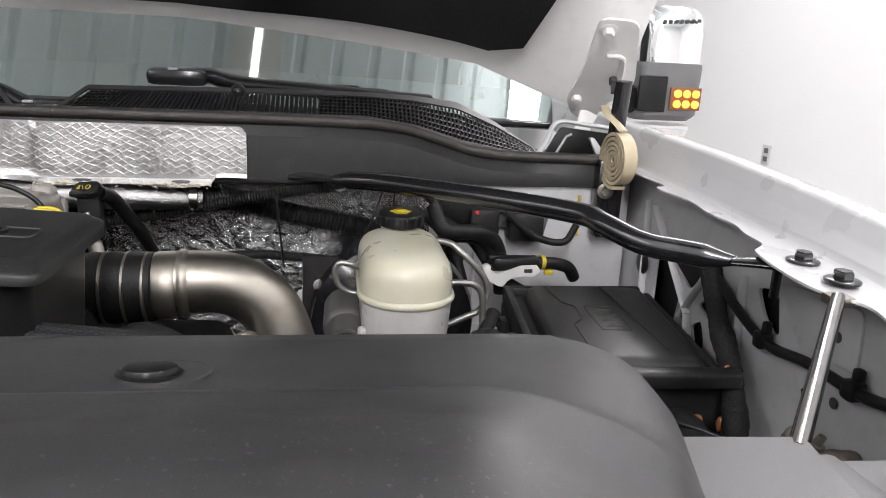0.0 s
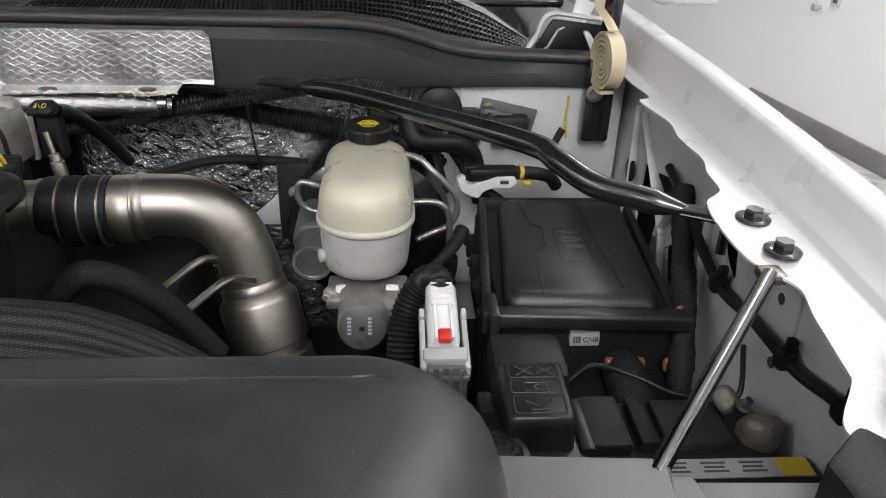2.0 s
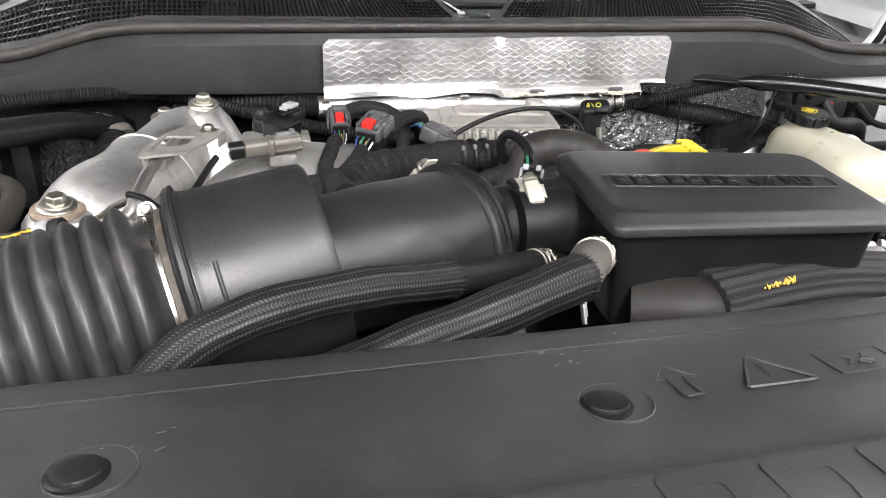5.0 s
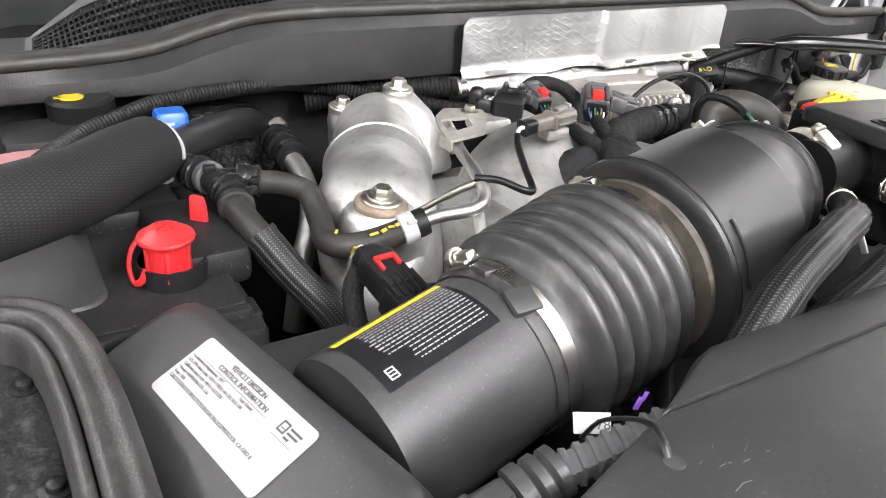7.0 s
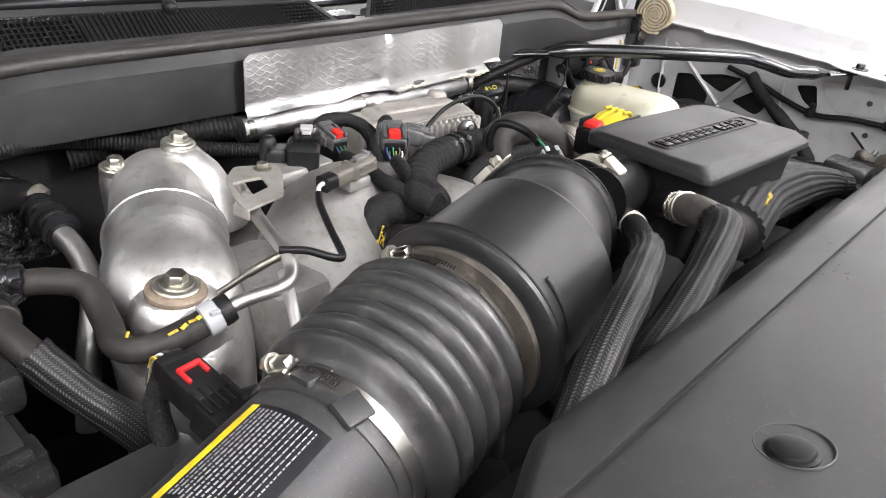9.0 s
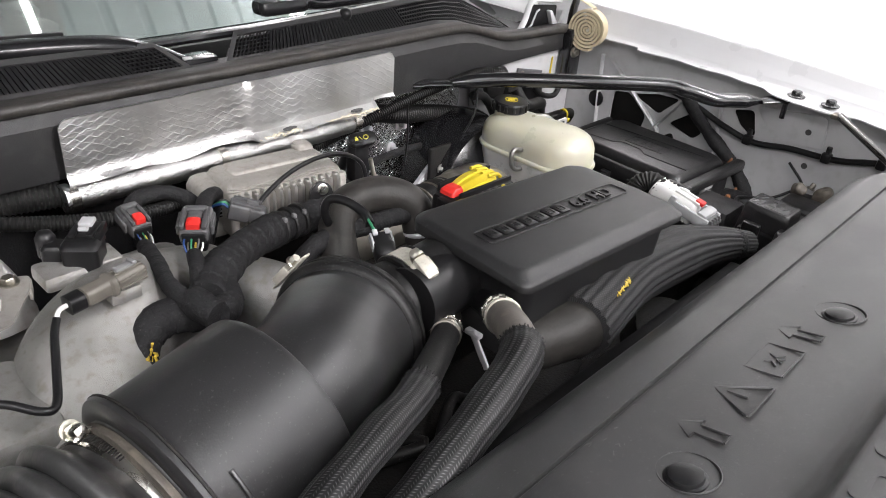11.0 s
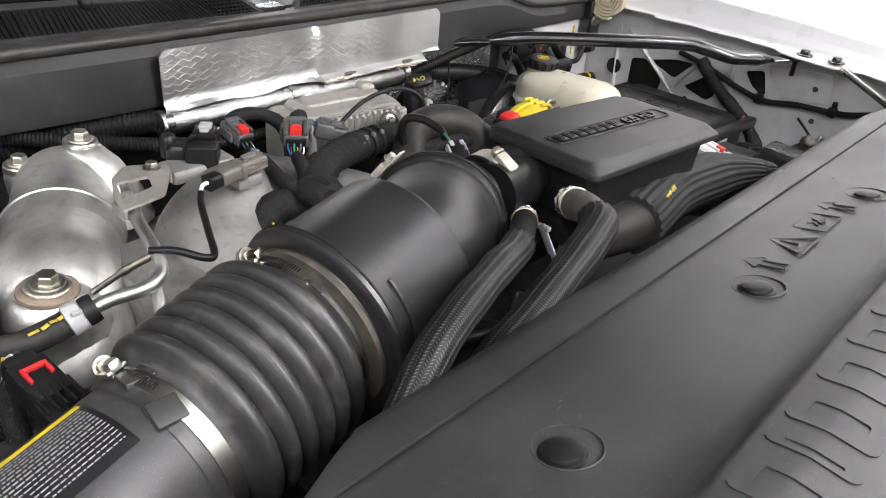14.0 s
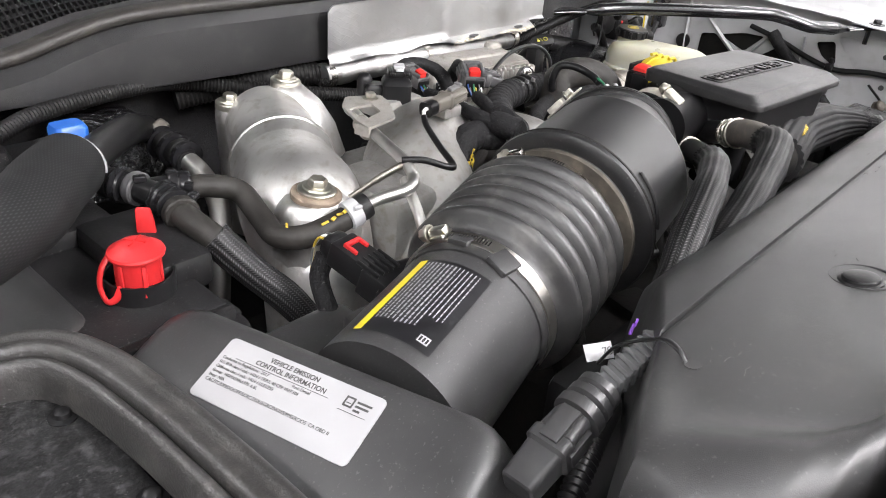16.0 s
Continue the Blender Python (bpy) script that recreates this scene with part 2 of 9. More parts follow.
BRIGHT = material("bright_steel_band", (0.56, 0.54, 0.50), 0.28, metal=1.0, bump=0.04)
ZINC = material("yellow_zinc_bolt", (0.62, 0.60, 0.53), 0.36, metal=1.0, bump=0.1, dirt=(0.35, 0.3, 0.22), dirt_amount=0.5)
ALLOY = material("stamped_aluminium", (0.76, 0.75, 0.73), 0.40, metal=0.95, var=0.14, bump=0.14, fine=300, big=16, rvar=0.2, dirt=(0.46, 0.42, 0.36), dirt_amount=0.5, specks=0.15)
CAST = material("cast_aluminium", (0.305, 0.298, 0.286), 0.52, metal=0.75, var=0.22, bump=0.45, fine=1300, big=22, dirt=(0.2, 0.18, 0.15), dirt_amount=0.6, specks=0.2)
CASTBEIGE = material("beige_grey_casting", (0.30, 0.285, 0.262), 0.5, metal=0.45, var=0.14, bump=0.4, fine=1300, big=24, dirt=(0.17, 0.15, 0.125), dirt_amount=0.5, specks=0.2)
# Base and dirt lowered to near black: the shade of deep gaps as colour.
CASTDARK = material("gap_dark_cast_metal", (0.009, 0.0085, 0.008), 0.65, metal=0.0, bump=0.6, fine=320, dirt=(0.024, 0.019, 0.015), dirt_amount=0.4)
FOIL = material("aluminium_foil", (0.52, 0.52, 0.515), 0.40, metal=1.0, var=0.1, bump=0.05, dirt=(0.5, 0.47, 0.4), dirt_amount=0.15)
FOILDARK = material("dull_foil_mat", (0.6, 0.6, 0.595), 0.2, metal=1.0, var=0.25, bump=0.1, dirt=(0.2, 0.19, 0.18), dirt_amount=0.5)
FRAY = material("frayed_fibre_edge", (0.62, 0.57, 0.46), 0.8, bump=0.8, fine=250, dirt=(0.3, 0.24, 0.16), dirt_amount=0.5)
TAN = material("tan_coil_strap", (0.42, 0.36, 0.24), 0.5, bump=0.1)
SATINALU = material("satin_aluminium_tube", (0.58, 0.57, 0.55), 0.42, metal=1.0, var=0.1, bump=0.1, fine=300, dirt=(0.35, 0.33, 0.3), dirt_amount=0.4)
DARKRED = material("dark_red_plastic", (0.36, 0.012, 0.012), 0.45)
RED = material("red_plastic", (0.45, 0.016, 0.018), 0.42, bump=0.06, fine=500, var=0.12, big=40)
REDLOCK = material("red_lock_tab", (0.50, 0.022, 0.018), 0.4, bump=0.02, var=0.05)
YELLOW = material("yellow_plastic", (0.46, 0.36, 0.018), 0.45, bump=0.03, var=0.08)
BLUE = material("blue_plastic", (0.01, 0.09, 0.38), 0.4, bump=0.03)
GREEN = material("green_wire", (0.02, 0.15, 0.07), 0.45, bump=0.0)
GREY = material("grey_connector_plastic", (0.075, 0.076, 0.078), 0.5, bump=0.08)
MOUNT = material("grey_grained_plastic", (0.13, 0.13, 0.132), 0.5, bump=0.2, fine=900, var=0.1)
LIGHTGREY = material("light_grey_plastic", (0.33, 0.335, 0.34), 0.5, bump=0.06)
WHITEPL = material("white_plastic", (0.60, 0.60, 0.585), 0.45, bump=0.05, var=0.06)
PAPER = material("white_label", (0.30, 0.30, 0.305), 0.42, var=0.03, bump=0.01)
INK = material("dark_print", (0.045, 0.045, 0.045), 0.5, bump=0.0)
LABELBLACK = material("black_label", (0.008, 0.008, 0.009), 0.3, bump=0.0)
PINK = material("pink_coolant_tank", (0.42, 0.2, 0.2), 0.35, bump=0.03)
ORANGE = material("orange_plastic", (0.2, 0.08, 0.03), 0.5, bump=0.05)
CONCRETE = material("sealed_concrete", (0.52, 0.52, 0.51), 0.28, big=1.4, fine=60, var=0.1, bump=0.03, dirt=(0.3, 0.3, 0.29), dirt_amount=0.4)
DRYWALL = material("white_painted_wall", (0.86, 0.86, 0.855), 0.6, big=1.0, fine=80, var=0.02, bump=0.04)
DECK = material("galvanised_deck", (0.69, 0.75, 0.755), 0.5, metal=0.0, big=1.2, fine=40, var=0.08, bump=0.03)
BASE = material("grey_baseboard", (0.22, 0.205, 0.20), 0.5, big=3)

CREAM = material("cream_translucent_plastic", (0.45, 0.44, 0.35), 0.3, var=0.06, big=20, bump=0.05, fine=120)
MILKY = material("milky_translucent_plastic", (0.43, 0.428, 0.415), 0.3, var=0.1, big=26, bump=0.06, fine=90)
for mt, w, rad in ((CREAM, 0.35, (0.02, 0.016, 0.008)), (MILKY, 0.35, (0.02, 0.018, 0.014))):
    pb = mt.node_tree.nodes["Principled BSDF"]
    pb.inputs["Subsurface Weight"].default_value, pb.inputs["Subsurface Radius"].default_value, pb.inputs["Subsurface Scale"].default_value = w, rad, 1.0


def diamonds(nt, tc):
    sep = nt.nodes.new("ShaderNodeSeparateXYZ")
    nt.links.new(tc.outputs["Object"], sep.inputs[0])
    n = nt.nodes.new("ShaderNodeTexNoise")
    n.inputs["Scale"].default_value = 18.0
    nt.links.new(tc.outputs["Object"], n.inputs["Vector"])
    wob = node_math(nt, "MULTIPLY", n.outputs["Fac"], 2.6)
    a = node_math(nt, "ADD", node_math(nt, "MULTIPLY", sep.outputs["X"], 165.0), wob)
    c = node_math(nt, "ADD", node_math(nt, "MULTIPLY", sep.outputs["Z"], 300.0), wob)
    one = node_math(nt, "ABSOLUTE", node_math(nt, "SINE", node_math(nt, "ADD", a, c)))
    two = node_math(nt, "ABSOLUTE", node_math(nt, "SINE", node_math(nt, "SUBTRACT", a, c)))
    patch = nt.nodes.new("ShaderNodeTexNoise")
    patch.inputs["Scale"].default_value = 9.0
    nt.links.new(tc.outputs["Object"], patch.inputs["Vector"])
    line = node_math(nt, "MAXIMUM", node_math(nt, "SUBTRACT", 1.0, node_math(nt, "MULTIPLY", node_math(nt, "MINIMUM", one, two), 3.2)), 0.0)
    line = node_math(nt, "MULTIPLY", line, node_math(nt, "MINIMUM", node_math(nt, "MAXIMUM", node_math(nt, "MULTIPLY", node_math(nt, "ADD", node_math(nt, "SINE", node_math(nt, "MULTIPLY", c, 2.0)), 0.9), 0.9), 0.55), 1.0))
    return node_math(nt, "MULTIPLY", line, node_math(nt, "MAXIMUM", node_math(nt, "SUBTRACT", node_math(nt, "MULTIPLY", patch.outputs["Fac"], 2.6), 0.6), 0.2))


def crinkle(scale):
    def make(nt, tc):
        v = nt.nodes.new("ShaderNodeTexVoronoi")
        v.feature, v.inputs["Scale"].default_value = "DISTANCE_TO_EDGE", scale
        n = nt.nodes.new("ShaderNodeTexNoise")
        n.inputs["Scale"].default_value, n.inputs["Detail"].default_value = scale * 0.6, 8
        mix = nt.nodes.new("ShaderNodeVectorMath")
        mix.operation = "MULTIPLY_ADD"
        nt.links.new(n.outputs["Color"], mix.inputs[0])
        mix.inputs[1].default_value = (0.05,) * 3
        nt.links.new(tc.outputs["Object"], mix.inputs[2])
        nt.links.new(tc.outputs["Object"], n.inputs["Vector"])
        nt.links.new(mix.outputs[0], v.inputs["Vector"])
        return v.outputs["Distance"]
    return make


def weave(pitch):
    """A braid in the tube's own UVs: two crossing sets of strands."""
    def make(nt, tc):
        sep = nt.nodes.new("ShaderNodeSeparateXYZ")
        nt.links.new(tc.outputs["UV"], sep.inputs[0])
        k = 2 * math.pi / pitch
        a = node_math(nt, "MULTIPLY", sep.outputs["X"], k * 0.3)
        c = node_math(nt, "MULTIPLY", sep.outputs["Y"], k)
        one = node_math(nt, "SINE", node_math(nt, "ADD", a, c))
        two = node_math(nt, "SINE", node_math(nt, "SUBTRACT", a, c))
        return node_math(nt, "ABSOLUTE", node_math(nt, "MULTIPLY", one, two))
    return make




def herringbone(pitch):
    """Rows of slanted strands along the tube, each row leaning against the next."""
    def make(nt, tc):
        sep = nt.nodes.new("ShaderNodeSeparateXYZ")
        nt.links.new(tc.outputs["UV"], sep.inputs[0])
        row = node_math(nt, "FRACT", node_math(nt, "MULTIPLY", sep.outputs["Y"], 1 / (2 * pitch)), 0.0)
        lean = node_math(nt, "ABSOLUTE", node_math(nt, "SUBTRACT", row, 0.5), 0.0)
        wave = node_math(nt, "SINE", node_math(nt, "ADD", node_math(nt, "MULTIPLY", sep.outputs["X"], 2 * math.pi / (pitch * 0.62)), node_math(nt, "MULTIPLY", lean, 4 * math.pi)), 0.0)
        edge = node_math(nt, "ABSOLUTE", node_math(nt, "SINE", node_math(nt, "MULTIPLY", lean, 2 * math.pi), 0.0), 0.0)
        return node_math(nt, "MULTIPLY", node_math(nt, "ADD", node_math(nt, "MULTIPLY", wave, 0.5), 0.5), node_math(nt, "POWER", edge, 0.5))
    return make


def dents(nt, tc):
    n = nt.nodes.new("ShaderNodeTexNoise")
    n.inputs["Scale"].default_value, n.inputs["Detail"].default_value = 26.0, 3.0
    nt.links.new(tc.outputs["Object"], n.inputs["Vector"])
    return n.outputs["Fac"]


add_bump(ALLOY, dents, 0.22, 0.004)
add_bump(FOIL, diamonds, 0.40, 0.0012)
add_bump(FOIL, crinkle(30), 0.26, 0.005)
FOILTUBE = material("crinkled_foil_sleeve", (0.45, 0.45, 0.445), 0.3, metal=1.0, var=0.1, bump=0.05, dirt=(0.4, 0.36, 0.3), dirt_amount=0.2)
add_bump(FOILTUBE, crinkle(120), 0.5, 0.003)
add_bump(FOILDARK, crinkle(38), 1.0, 0.009)
add_bump(FOILDARK, crinkle(130), 0.7, 0.003)
BRAID = material("braided_black_sleeve", (0.003, 0.003, 0.0033), 0.5, bump=0.0, var=0.35, big=60)
add_bump(BRAID, herringbone(0.0042), 1.0, 0.004)


def strands(m, pitch, light, sharp=3.5, maker=weave):
    """Paler strands on the crests of the braid, their highlights put into the colour."""
    nt = m.node_tree
    b = nt.nodes["Principled BSDF"]
    tc = nt.nodes.new("ShaderNodeTexCoord")
    h = maker(pitch)(nt, tc)
    mix = nt.nodes.new("ShaderNodeMix")
    mix.data_type = "RGBA"
    old = b.inputs["Base Color"].links[0].from_socket
    nt.links.new(node_math(nt, "POWER", h, sharp), mix.inputs[0])
    nt.links.new(old, mix.inputs[6])
    mix.inputs[7].default_value = (*light, 1)
    nt.links.new(mix.outputs[2], b.inputs["Base Color"])


strands(BRAID, 0.0042, (0.075, 0.075, 0.077), 4.5, herringbone)
SLEEVE = material("fine_woven_sleeve", (0.009, 0.009, 0.0095), 0.65, bump=0.0, var=0.3, big=40)
add_bump(SLEEVE, weave(0.0045), 1.0, 0.003)
strands(SLEEVE, 0.0045, (0.05, 0.05, 0.052))
PAD = material("coarse_woven_sleeve", (0.007, 0.007, 0.0075), 0.7, bump=0.0, var=0.3, big=40)
add_bump(PAD, weave(0.0055), 1.0, 0.003)
strands(PAD, 0.0055, (0.028, 0.028, 0.029))

GLASS = bpy.data.materials.new("windshield_glass")
GLASS.use_nodes = True
gb = GLASS.node_tree.nodes["Principled BSDF"]
gb.inputs["Base Color"].default_value, gb.inputs["Roughness"].default_value = (0.75, 0.88, 0.84, 1), 0.02
gb.inputs["Transmission Weight"].default_value, gb.inputs["IOR"].default_value = 1.0, 2.4
CHROME = material("chrome", (0.85, 0.85, 0.86), 0.06, metal=1.0, var=0.02, bump=0.0, rvar=0.03)


for mt in (PLASTIC, SATIN, GLOSSY, RUBBER, OLD_RUBBER, CLOTH, BRAID, SLEEVE, PAD, CASTDARK):
    mt.node_tree.nodes["Principled BSDF"].inputs["Specular IOR Level"].default_value = 0.27


def glow(name, colour, strength):
    m = bpy.data.materials.new(name)
    m.use_nodes = True
    b = m.node_tree.nodes["Principled BSDF"]
    b.inputs["Base Color"].default_value = b.inputs["Emission Color"].default_value = (*colour, 1)
    b.inputs["Emission Strength"].default_value = strength
    return m


AMBER = glow("amber_led", (1.0, 0.36, 0.03), 5.0)
TUBE_GLOW = glow("led_tube", (1.0, 0.98, 0.95), 6.0)

# ---- the room ----
RX0, RX1, RY0, RY1, RZ = -8.5, 4.75, -5.2, 8.0, 4.0
single("floor", boxes(((-1.87, 1.5, -0.1), (RX1 - RX0 + 0.6, RY1 - RY0 + 0.6, 0.2), 0)), CONCRETE, "polished grey concrete workshop floor", "floor", kind="structure")
# The south wall is unseen, set close to bounce light into the bay.
for wname, at, size in (("wall_west", (RX0 - 0.1, 1.5, RZ / 2), (0.2, 13.4, RZ)),
                        ("wall_north", ((RX0 + RX1) / 2, RY1 + 0.1, RZ / 2), (13.2, 0.2, RZ)), ("wall_south_bounce", ((RX0 + RX1) / 2, RY0 - 0.1, RZ / 2), (13.2, 0.2, RZ))):
    single(wname, boxes((at, size, 0)), DRYWALL, "plain white painted workshop wall", "wall", kind="structure")
EAST = Matrix.Translation((3.433, 1.5, 0)) @ Matrix.Rotation(radians(9.3), 4, "Z")
bm = boxes(((0.1, 0, RZ / 2), (0.2, 14.2, RZ), 0))
bm.transform(EAST)
single("wall_east", bm, DRYWALL, "plain white painted workshop wall", "wall", kind="structure")
bm = boxes(((-0.008, -2.1, 0.055), (0.016, 9.68, 0.11), 0.003))
bm.transform(EAST)
single("baseboard", bm, BASE, "grey vinyl baseboard along the white wall", "baseboard", kind="structure")
bm = bmesh.new()
pitch, x, prof = 0.30, RX0, []
while x < RX1 + 0.2:
    prof += [(x, 0), (x + 0.2, 0), (x + 0.225, 0.03), (x + 0.275, 0.03)]
    x += pitch
loft(bm, [[(px, py, RZ + pz) for px, pz in prof] for py in (RY0 - 0.2, RY1 + 0.2)], cap=False, closed=False)
loft(bm, [[(px, py, RZ + pz + 0.03) for px, pz in prof] for py in (RY0 - 0.2, RY1 + 0.2)], cap=False, closed=False)
single("ceiling", bm, DECK, "ribbed galvanised metal ceiling deck", "ceiling", kind="structure", angle=20)


def ceiling_light(x, y):
    t = thing("ceiling_light", "long white linear LED ceiling light", "ceiling light", (x, y, RZ), "ceiling lights")
    part("housing", boxes(((x, y, 3.53), (0.34, 3.2, 0.03), 0.008)), WHITEPL, t)
    part("hanger", boxes(((x, y - 1.2, 3.77), (0.01, 0.01, 0.46), 0)), STEEL, t)
    part("hanger", boxes(((x, y + 1.2, 3.77), (0.01, 0.01, 0.46), 0)), STEEL, t)
    part("diffuser", boxes(((x, y, 3.51), (0.05, 3.1, 0.012), 0.003)), TUBE_GLOW, t, "glowing white diffuser")


for lx, ly in [(a, b) for a, b, c in LIGHTS] + [(0.42, 2.0)]:
    ceiling_light(lx, ly)
o = thing("wall_outlet", "small white wall outlet on the white wall", "outlet", (3.08, 3.65, 0.75))
at_outlet = Matrix.Translation((3.080, 3.650, 0.787)) @ Matrix.Rotation(radians(9.3), 4, "Z")
for name, at, size, mt in (("plate", (-0.004, 0, 0), (0.008, 0.07, 0.115), WHITEPL), ("socket", (-0.009, 0, 0.025), (0.004, 0.034, 0.03), MOUNT), ("socket", (-0.009, 0, -0.025), (0.004, 0.034, 0.03), MOUNT)):
    bm = boxes((at, size, 0.0015))
    bm.transform(at_outlet)
    part(name, bm, mt, o)
single("wall_hook", lathe(bmesh.new(), [(0.012, 0), (0.012, 0.02), (0.022, 0.03), (0.02, 0.05), (0.006, 0.055)], (3.062, 3.762, 0.706), (-0.987, -0.162, 0), 20), LIGHTGREY, "small grey knob fixed to the white wall", "knob")

# ---- front radiator cover ----
PROF = [(-0.082, 1.06), (-0.086, 1.13), (-0.090, 1.154), (-0.100, 1.170), (-0.110, 1.1785), (-0.117, 1.183), (-0.124, 1.186), (-0.1470, 1.1930), (-0.1495, 1.1934), (-0.1506, 1.1912), (-0.1530, 1.1912), (-0.1545, 1.1962), (-0.157, 1.1975), (-0.163, 1.1994), (-0.224, 1.2085), (-0.262, 1.2135), (-0.274, 1.2158), (-0.283, 1.2195), (-0.290, 1.2245),
        (-0.2965, 1.2315), (-0.2995, 1.2365), (-0.302, 1.2385), (-0.312, 1.2405), (-0.322, 1.242), (-0.33, 1.243), (-0.36, 1.240), (-0.40, 1.225), (-0.43, 1.19), (-0.445, 1.12), (-0.45, 1.0)]


def cover_z(y):
    return float(np.interp(-y, [-p[0] for p in PROF], [p[1] for p in PROF]))


def cover_ends(y):
    left = float(np.interp(-y, [0.08, 0.105, 0.15, 0.172, 0.198, 0.3, 0.45], [-0.432, -0.45, -0.54, -0.598, -0.672, -0.705, -0.71]))
    right = float(np.interp(-y, [0.08, 0.11, 0.16, 0.22, 0.28, 0.34, 0.45], [0.700, 0.708, 0.714, 0.712, 0.696, 0.676, 0.658]))
    return left, right


def cover_rim(y):
    """Where the rim of the sunken top runs at its left end."""
    return float(np.interp(-y, [0.155, 0.183, 0.193, 0.216, 0.239, 0.26, 0.278, 0.288, 0.3], [-0.645, -0.627, -0.611, -0.596, -0.582, -0.567, -0.541, -0.512, -0.45]))


def radiator_cover():
    t = thing("radiator_cover", "long matt black moulded plastic radiator cover", "engine cover", (XC, -0.26, 1.0))
    cols = [0.0025 * k for k in range(10)] + [0.028 + 0.006 * k for k in range(22)]
    ss = sorted(cols + [0.16 + 0.02 * k for k in range(35)] + [1 - c for c in cols])
    dense = []
    for a, b in zip(PROF[:-1], PROF[1:]):
        dense += [(a[0] + (b[0] - a[0]) * k / 3, a[1] + (b[1] - a[1]) * k / 3) for k in range(3)]
    dense.append(PROF[-1])
    rings = []
    for s in ss:
        ring = []
        for y, z in dense:
            left, right = cover_ends(y)
            width = right - left
            x = left + s * width
            # the right end is rounded like the rear edge, the left end is a short steep drop
            a, b, R = -0.082 - y, right - x, 0.095
            side = float(np.interp(b, [0, 0.003, 0.007, 0.015, 0.022, 0.035, 0.05, 0.066, 0.09, 0.12, 0.19], [1.04, 1.09, 1.12, 1.149, 1.167, 1.190, 1.208, 1.22, 1.237, 1.262, 1.34]))
            if a < R and b < R:
                d = max(0.0, R - math.hypot(R - a, R - b))
                q = math.atan2(R - a, R - b) / (math.pi / 2)
                rear = cover_z(-0.082 - d)
                end = float(np.interp(d, [0, 0.003, 0.007, 0.015, 0.022, 0.035, 0.05, 0.066, 0.09], [1.04, 1.09, 1.12, 1.149, 1.167, 1.183, 1.193, 1.2, 1.21]))
                z = rear * q + min(end, rear + 0.01) * (1 - q)
            else:
                # the two slopes meet in a soft roll, not in a crease
                h = max(0.034 - abs(z - side), 0.0) / 0.034
                z = min(z, side) - 0.25 * 0.034 * h * h
            # the raised front rim wraps round the left end of the sunken top
            d = cover_rim(y) - x
            if d > 0 and -0.30 < y < -0.155:
                rise = float(np.interp(-y, [0.155, 0.175, 0.2, 0.25, 0.29, 0.30], [0.0, 0.004, 0.009, 0.016, 0.020, 0.017]))
                q = min(1.0, d / 0.042)
                z = min(z + rise * q * q * (3 - 2 * q) - 0.7 * max(0.0, d - 0.05) ** 2 / 0.05, 1.2425)
            e = s * width
            z -= 0.0 if e > 0.02 else 0.10 * (1 - math.sqrt(max(0, 1 - (1 - e / 0.02) ** 2)))
            ring.append((x, y, max(z, 1.0)))
        rings.append(ring)
    bm = bmesh.new()
    loft(bm, rings, cap=False, closed=False)
    bmesh.ops.remove_doubles(bm, verts=bm.verts, dist=1e-5)
    panel = part("panel", bm, COVER, t, angle=50)
    for x in (-0.382, -0.114, 0.170, 0.427):
        z = cover_z(-0.224)
        n = V((0, 0.19, 1)).normalized()
        bm = bmesh.new()
        lathe(bm, [(0.0215, -0.002), (0.0215, 0.0004), (0.0209, 0.0008), (0.0203, 0.0004), (0.0197, -0.002)], (x + 0.006, -0.223, z), n, 48)
        part("clip_rim", bm, COVER, t)
        bm = bmesh.new()
        lathe(bm, [(0.0125, -0.002), (0.0125, 0.002), (0.0118, 0.0034), (0.009, 0.0042), (0.003, 0.0045)], (x, -0.224, z), n, 32)
        lathe(bm, [(0.0148, -0.002), (0.0148, 0.0006), (0.0142, 0.001)], (x, -0.224, z), n, 32)
        part("push_clip", bm, SATIN, t, "round black push clip")
    fr = plane_frame((0, -0.213, cover_z(-0.213) + 0.0008), (1, -0.213, cover_z(-0.213) + 0.0008), (0, -0.15, cover_z(-0.15) + 0.0008))

    def emboss(name, shapes, r=0.0011):
        bm = bmesh.new()
        for shape, closed in shapes:
            pts = [fr @ V((x, y, 0)) for x, y in shape]
            if closed:
                pts = pts + pts[:1]
            sweep(bm, pts, r, 6)
        return part(name, bm, COVER, t, "raised moulded symbol")

    def arrow(cx):
        pts = [(-0.007, -0.022), (0.007, -0.022), (0.007, 0.004), (0.016, 0.004), (0, 0.024), (-0.016, 0.004), (-0.007, 0.004)]
        return [([(cx + x * 0.78, 0.0035 + y * 0.84) for x, y in pts], True)]

    emboss("arrow_symbol", arrow(-0.062))
    emboss("arrow_symbol", arrow(0.116))
    emboss("triangle_symbol", [(round_poly([(0.02, -0.0145), (-0.004, 0.0235), (-0.028, -0.0145)], 0.004, 3), True)], 0.0012)
    emboss("symbol_bar", [([(-0.004, -0.004), (-0.004, 0.012)], False)], 0.0012)
    emboss("battery_symbol", [([(0.038, -0.0125), (0.085, -0.0125), (0.085, 0.018), (0.038, 0.018)], True), ([(0.046, 0.018), (0.046, 0.0235), (0.054, 0.0235), (0.054, 0.018)], False),
                              ([(0.068, 0.018), (0.068, 0.0235), (0.076, 0.0235), (0.076, 0.018)], False), ([(0.052, -0.002), (0.058, 0.004), (0.055, 0.009)], False), ([(0.071, -0.002), (0.065, 0.003), (0.069, 0.009)], False),
                              ([(0.058, -0.004), (0.0615, 0.001), (0.066, -0.004)], False)], 0.0009)

